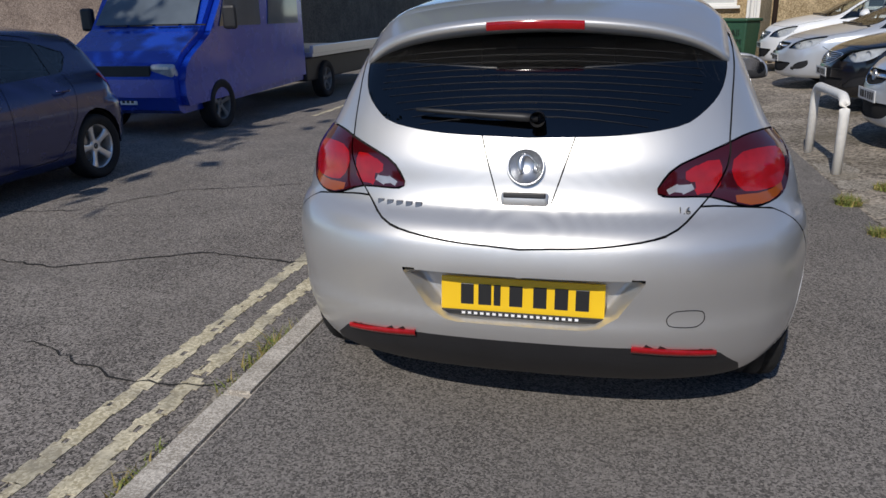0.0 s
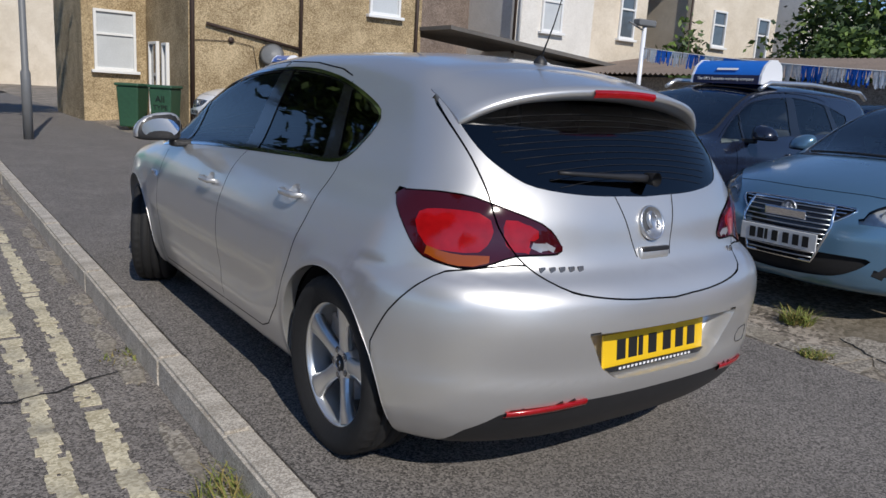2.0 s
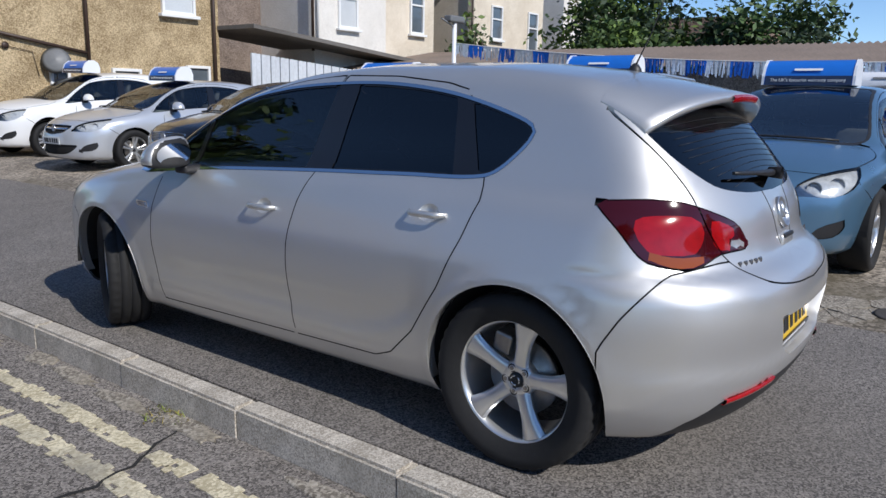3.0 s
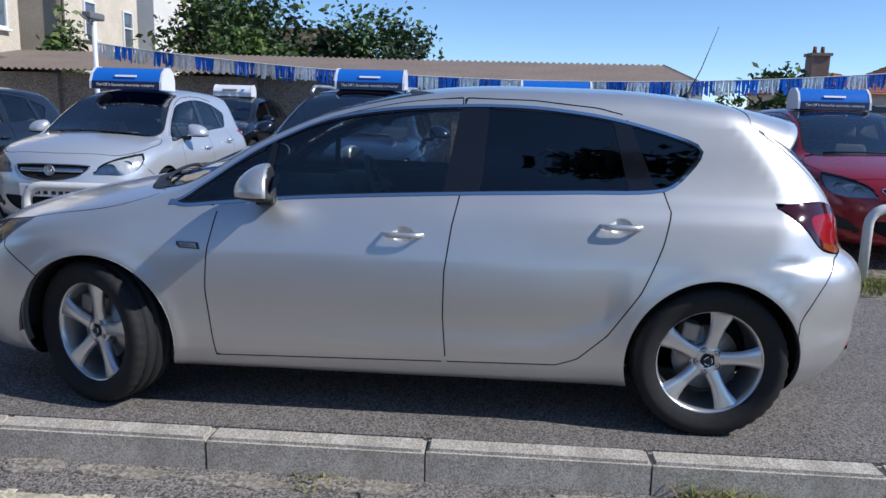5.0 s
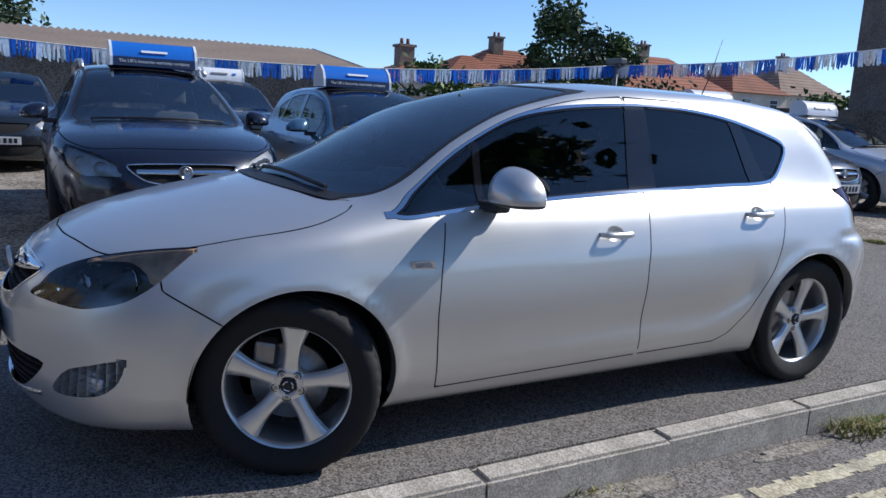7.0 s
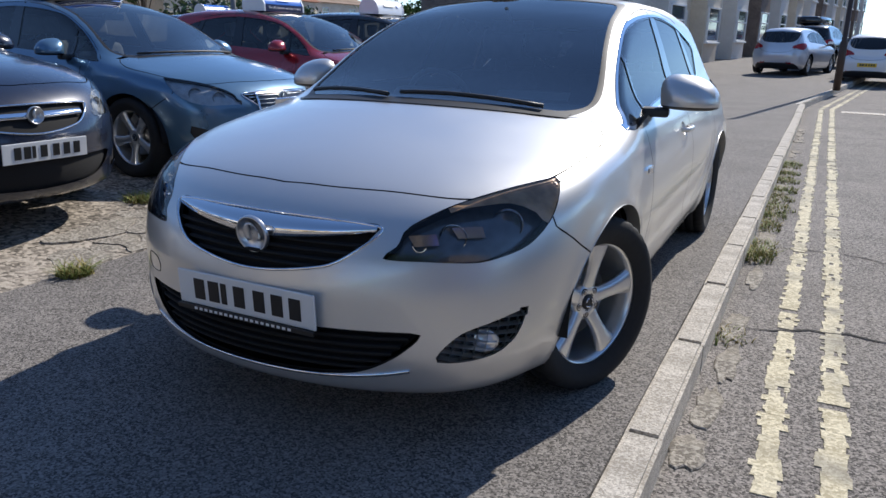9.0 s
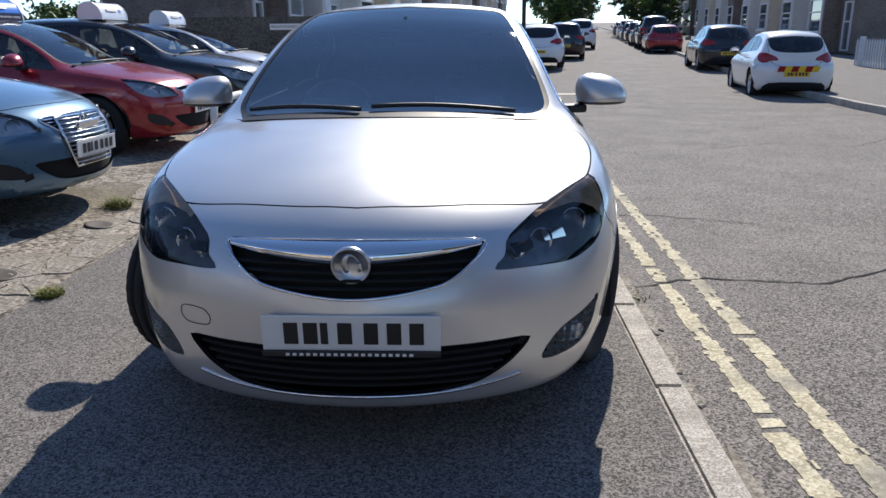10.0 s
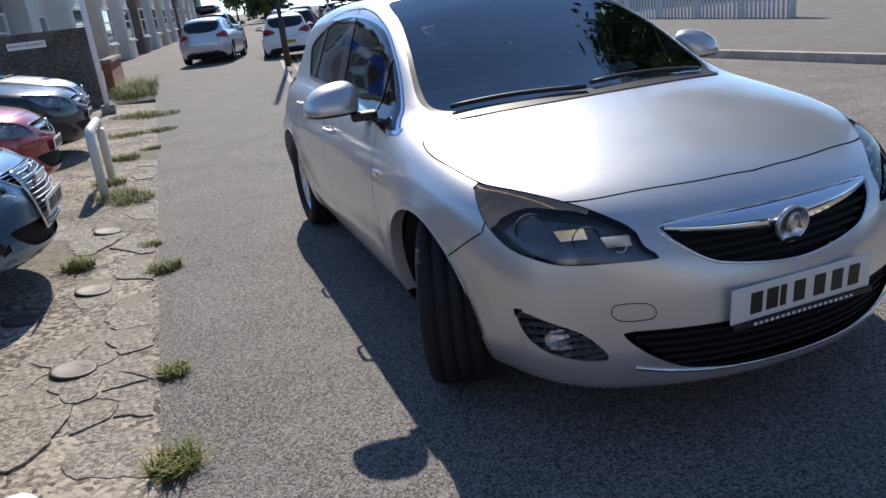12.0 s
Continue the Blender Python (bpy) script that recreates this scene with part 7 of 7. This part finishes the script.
tree(47.0, -39.0, 8.0, 2.0, 2.4, 3.0, 2.2, 5000, G, 7, "round green tree among red roofs", 0.20)
tree(18.0, -17.5, 2.7, 0.8, 1.8, 4.0, 1.1, 6500, [M_leaf2, M_leaf, M_leaf3], 8, "wide hedge-like bush behind the fence", 0.10)
tree(15.8, -26.0, 2.9, 0.8, 1.4, 3.0, 1.1, 4000, [M_leaf2, M_leaf], 9, "bush with yellow-green leaves behind the fence", 0.10)
tree(15.2, -6.2, 2.5, 0.8, 0.9, 1.6, 0.9, 2500, [M_leaf2, M_leaf], 10, "yellow-green bush above the back wall", 0.09)
# trees out of view across the road, added to shade the parked vehicles and road
tree(-11.4, -3.6, 8.8, 3.4, 3.2, 3.4, 2.6, 15000, G, 11, "large leafy street tree out of view across the road", 0.17, 1.7)
tree(-9.2, 15.5, 10.5, 3.6, 3.6, 3.2, 2.8, 16000, G, 12, "large leafy tree out of view overhanging the road", 0.2, 4.6)
for i, (x, y) in enumerate(((-11.5, -92), (-15.5, -112), (-22, -104), (-17.5, -72), (-20, -86), (-27, -118), (-19, -135), (-13, -140))):
    tree(x, y, 6.5 + i % 3 * 1.5, 1.6, 3.2, 3.2, 3.0, 2600, G, 20 + i, "distant tree closing the end of the street", 0.3)


def chimney(parent, x, y, z, h=1.5, w=0.8, mat=None):
    bm = bmesh.new()
    box(bm, (x - w / 2, y - w / 2, z), (x + w / 2, y + w / 2, z + h))
    box(bm, (x - w * 0.6, y - w * 0.6, z + h), (x + w * 0.6, y + w * 0.6, z + h + 0.15))
    c = part("chimney", bm, mat or M_brown_render, parent)
    for k in (-0.2, 0.2):
        bm = bmesh.new()
        tube(bm, [(x, y + k, z + h + 0.1), (x, y + k, z + h + 0.5)], [0.12, 0.1], 8)
        part("chimney_pot", bm, M_tile, c)


def hip_house(x, y, w, d, eave, ridge, mat, label, wall=None, chim=True):
    """A far house: walls, hipped roof of courses, a chimney and windows."""
    t = thing("house", pose(x, y, 0), label, "house", "far houses")
    shell(t, "wall", (-w / 2, -d / 2, 0), (w / 2, d / 2, eave), wall or M_cream)
    bm = bmesh.new()
    k = min(w, d) / 2
    rows = 10
    ring0 = None
    for i in range(rows + 1):
        u = i / rows
        a, b, z = w / 2 + 0.3 - k * u, d / 2 + 0.3 - k * u, eave + (ridge - eave) * u
        for zz in ((z, z + 0.04) if i < rows else (z,)):
            ring = [bm.verts.new(q) for q in ((-a, -b, zz), (a, -b, zz), (a, b, zz), (-a, b, zz))]
            if ring0:
                for j in range(4):
                    bm.faces.new((ring0[j], ring0[(j + 1) % 4], ring[(j + 1) % 4], ring[j]))
            ring0 = ring
    bm.faces.new(ring0)
    part("roof", bm, mat, t)
    if chim:
        chimney(t, -w * 0.1, d * 0.12, ridge - 1.2, 2.0, 0.9)
    for yy in (-d * 0.25, d * 0.25):
        window(t, -w / 2 - 0.02, yy, eave - 1.7, 1.3, 1.2, "-x")
    return t


hip_house(35.0, 0.5, 2.2, 6.8, 3.0, 3.9, M_tile_brown, "low brown-tiled house behind the garages", M_block, False)
hip_house(41.0, -7.6, 3.0, 5.8, 3.2, 3.95, M_tile_brown, "far house with a brown tiled roof and chimney", None, False)
hip_house(38.5, -16.6, 6, 6, 2.8, 4.0, M_tile, "far house with a tall chimney")
hip_house(45.0, -24.0, 5, 5, 3.8, 5.2, M_tile, "far house with a red hipped roof", None, False)
hip_house(51.0, -31.0, 7, 9, 4.2, 6.4, M_tile, "far house with a red hipped roof and chimney")
hip_house(52.0, -48.0, 9, 13, 4.0, 7.2, M_tile, "far house with a wide red roof and chimney")
hip_house(53.0, -60.0, 9, 8, 4.4, 7.3, M_tile, "far house with a red hipped roof", None, False)
hip_house(55.0, -71.0, 9, 11, 4.6, 8.0, M_tile_brown, "far house with a brown roof and chimney")
shell(tagged(new("house"), "far block with a slatted brown roof behind trees", "house"), "wall", (33, 9, 0), (40, 22, 5.2), M_tile_brown)
hs = thing("house", pose(0, 0, 0), "long dark-roofed house end beyond the trees", "house")
shell(hs, "wall", (30, 16.5, 0), (36, 26, 6.6), M_white_render)
roof_tiles(hs, 30, 36, 16.2, 21, 6.6, 9.0, M_felt, 8)

# terraced houses down the street
def terrace(x, y0, n, face, label, shallow=False):
    for i in range(n):
        y = y0 - 5.2 * i
        end = shallow and i == 0
        t = thing("house", pose(x + (0 if end else aside(y)), y, climb(y), 0, 0, 0 if end else -7.4), label, "house", "terraced houses")
        s = 1 if face == "-x" else -1
        a, b = (0, 4.4 if end else 9) if s > 0 else (-9, 0)
        wall = (M_brown_render, M_white_render, M_cream, M_white_render)[i % 4]
        shell(t, "wall", (a, -2.6, 0), (b, 2.6, 5.6), wall)
        shell(t, "bay", (-0.7 * s if s > 0 else 0, -2.0, 0), (0 if s > 0 else 0.7, 0.3, 5.2), wall)
        window(t, -0.72 * s, -0.85, 0.9, 1.9, 1.5, face)
        window(t, -0.72 * s, -0.85, 3.5, 1.9, 1.3, face)
        window(t, -0.02 * s, 1.4, 0.1, 0.95, 2.1, face, sill=False)
        window(t, -0.02 * s, 1.4, 3.5, 0.9, 1.3, face)
        bm = bmesh.new()
        prism(bm, [(a - 0.3 * s * (s > 0) - 0.0, 5.6), ((a + b) / 2, 8.2), (b + 0.3, 5.6)], -2.6, 2.6, "y")
        part("roof", bm, M_tile_brown, t)
        chimney(t, (a + b) / 2, 2.3, 7.6, 1.4, 0.8)


terrace(6.6, -20.5, 14, "-x", "terraced house with bay windows along the street", True)
terrace(-14.5, -30.5, 12, "+x", "terraced house with bay windows across the street")
window(thing("house_gable", pose(0, 0, 0), "window in a dark rendered gable end", "window"), 9.4, -17.88, 4.3, 1.0, 1.3, "+y")

# picket fence across the road
pf = thing("fence", pose(0, 0, 0), "pale grey picket fence across the road", "fence")
for i in range(70):
    bm = bmesh.new()
    prism(bm, [(-0.045, 0), (-0.045, 1.0), (0, 1.08), (0.045, 1.0), (0.045, 0)], -0.01, 0.01, "x")
    part("picket", bm, M_lean, pf, m=pose(-13.2, -21 + 0.16 * i, 0))
for i in range(7):
    shell(pf, "post", (-13.4, -21 + 1.8 * i, 0), (-13.26, -20.86 + 1.8 * i, 1.15), M_lean)
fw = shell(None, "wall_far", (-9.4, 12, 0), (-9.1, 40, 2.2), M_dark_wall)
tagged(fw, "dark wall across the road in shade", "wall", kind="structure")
fh = thing("house", pose(0, 0, 0), "dark rendered house end across the road", "house")
shell(fh, "wall", (-20, 13, 0), (-9.6, 21, 7.5), M_brown_render)

# recovery truck: cab, and a flat bed with a ramp
def truck():
    t = thing("recovery_truck", pose(-6.2, 5.8, ROAD_Z), "bright blue crew-cab recovery truck with a flat bed", "truck")
    bm = bmesh.new()
    prof = [(0.02, 0.35), (-0.04, 0.52), (-0.03, 0.75), (0.06, 0.96), (0.22, 1.10), (0.55, 1.27), (0.74, 1.37), (1.45, 2.22), (1.75, 2.34), (3.9, 2.36), (4.0, 2.2), (4.0, 0.4), (0.1, 0.3)]
    prism(bm, prof, -0.95, 0.95, "x")
    es = [e for e in bm.edges if abs(e.verts[0].co.x - e.verts[1].co.x) < 1e-4]
    bmesh.ops.bevel(bm, geom=es, offset=0.10, segments=4, affect="EDGES")
    part("cab", bm, P_van, t, smooth=False)
    bm = bmesh.new()
    q = [(-0.78, 0.76, 1.405), (0.78, 0.76, 1.405), (0.68, 1.40, 2.175), (-0.68, 1.40, 2.175)]
    bm.faces.new([bm.verts.new(Vector(v) + Vector((0, -0.02, 0.02))) for v in q])
    part("windscreen", bm, M_pane, t)
    for s in (-1, 1):
        for y0, y1 in ((1.3, 2.3), (2.55, 3.7)):
            bm = bmesh.new()
            prism(bm, [(y0 + (0.0 if y0 > 2 else -0.25), 1.38), (y1, 1.38), (y1, 2.12), (y0 + 0.15, 2.12)], s * 0.952, s * 0.962, "x")
            part("side_window", bm, M_pane, t)
        bm = bmesh.new()
        box(bm, (-0.19, -0.03, -0.09), (0.19, 0.09, 0.09), 0.04)
        part("headlamp", bm, M_clear, t, m=pose(s * 0.66, 0.02, 0.84, 20, 0, s * -12))
        bm = bmesh.new()
        box(bm, (-0.10, -0.04, -0.16), (0.10, 0.06, 0.16), 0.04)
        part("door_mirror", bm, M_black, t, m=pose(s * 1.13, 1.05, 1.5))
        wheel(t, s * 0.86, 0.95, (5, False, M_grey_post), 0.34, 0, False)
        wheel(t, s * 0.86, 4.9, (5, False, M_grey_post), 0.34, 0, False)
        liner(t, 0.95, s * 1.08, 0.34)
    bm = bmesh.new()
    box(bm, (-0.5, -0.015, 0.70), (0.5, 0.03, 0.92), 0.01)
    part("grille", bm, M_black, t)
    plate_bars(t, pose(0, -0.02, 0.48), M_white_plate)
    bm = bmesh.new()
    box(bm, (-1.05, 4.02, 0.78), (1.05, 8.3, 0.86), 0.01)
    box(bm, (-1.07, 4.02, 0.84), (-1.0, 8.3, 0.98), 0.01)
    box(bm, (1.0, 4.02, 0.84), (1.07, 8.3, 0.98), 0.01)
    part("flat_bed", bm, M_alloy, t)
    bm = bmesh.new()
    box(bm, (-1.0, 8.3, 0.78), (1.0, 9.5, 0.84), 0.01, m=Matrix.Translation((0, 8.3, 0.8)) @ Matrix.Rotation(radians(-12), 4, "X") @ Matrix.Translation((0, -8.3, -0.8)))
    part("ramp", bm, M_alloy, t)
    bm = bmesh.new()
    box(bm, (-0.9, 4.05, 0.35), (0.9, 7.6, 0.76), 0.03)
    part("chassis", bm, M_black, t)
    for i in range(4):
        shell(t, "wiper", (-0.6 + 0.4 * i, 0.70, 1.40), (-0.25 + 0.4 * i, 0.72, 1.42), M_black)
    return t


truck()


# articulated lorry crossing the end of the road
def lorry():
    t = thing("lorry", pose(0.6, 47, -0.085, 0, 0, -8), "green curtain-sided lorry with a white cab", "lorry")
    shell(t, "curtain", (-15.0, -1.25, 1.25), (-1.9, 1.25, 4.2), M_lorry_green, 0.03)
    for i in range(26):
        shell(t, "strap", (-14.8 + 0.5 * i, -1.27, 1.0), (-14.76 + 0.5 * i, -1.25, 1.6), M_white)
    shell(t, "bed", (-15.0, -1.25, 1.05), (-1.9, 1.25, 1.25), M_grey_post, 0.01)
    shell(t, "chassis", (-14.5, -0.5, 0.6), (0.3, 0.5, 1.05), M_black)
    shell(t, "fuel_tank", (-4.6, -1.2, 0.45), (-2.6, -0.6, 0.95), M_alloy, 0.08)
    cab = shell(t, "cab", (-1.6, -1.22, 0.6), (0.7, 1.22, 3.6), M_white_box, 0.12)
    shell(cab, "side_window", (-0.3, -1.24, 2.0), (0.45, -1.215, 2.8), M_pane)
    shell(cab, "windscreen", (0.69, -1.0, 1.9), (0.715, 1.0, 2.9), M_pane)
    for x in (-13.2, -12.0, -10.8, -1.9, 0.0):
        wheel(t, 0, 0, (7, False, M_lamp_grey), 0.5, 0, False)
        w = [c for c in t.children if c.name.startswith("wheel")][-1]
        w.matrix_basis = pose(x, -1.0, 0.46, 0, 0, 90)
    for k, (wd, sz, xx, zz) in enumerate((("PARTITIONING", 0.85, -10.2, 3.1), ("SCREEDING FIRE PROTECTION", 0.36, -10.2, 2.5), ("INSULATION", 0.8, -10.2, 1.95))):
        writing("lettering", wd, sz, 0.01, M_white, t, pose(xx, -1.275, zz))
    for x0, x1, zz, hh in ((-4.6, -2.9, 3.1, 0.5), (-5.0, -2.6, 2.25, 0.12)):
        shell(t, "lettering_bar", (x0, -1.28, zz), (x1, -1.26, zz + hh), M_white)
    return t


lorry()
far = thing("shop_building", pose(0, 0, 0), "far pale shop buildings with coloured boards across the junction", "building")
shell(far, "wall", (-45, 62, 0), (-4, 70, 7), M_white_render)
for i, m in enumerate((M_blue_box, M_frame, M_lorry_green, M_foil_blue, M_red_lens, M_blue_box)):
    shell(far, "shop_board", (-40 + 6 * i, 61.9, 2.6), (-35 + 6 * i, 62, 3.8), m)
    shell(far, "shop_window", (-40 + 6 * i, 61.95, 0.4), (-35 + 6 * i, 62, 2.4), M_pane)
shell(far, "hedge_bank", (-40, 58.5, 0), (-10, 60, 0.9), M_leaf)
shell(thing("building", pose(0, 0, 0), "tall pale building beyond the lorry", "building"), "wall", (-3, 56, 0), (14, 66, 8), M_cream)
# hazard stripes on the white van-like hatchback
for i in range(6):
    bm = bmesh.new()
    prism(bm, [(-0.42 + 0.14 * i, 0.60), (-0.28 + 0.14 * i, 0.60), (-0.24 + 0.14 * i, 0.72), (-0.38 + 0.14 * i, 0.72)], -0.004, 0.004, "y")
    part("hazard_stripe", bm, M_yellow_plate if i % 2 else M_red_lens, FIESTA, m=pose(0, -0.72, 0))
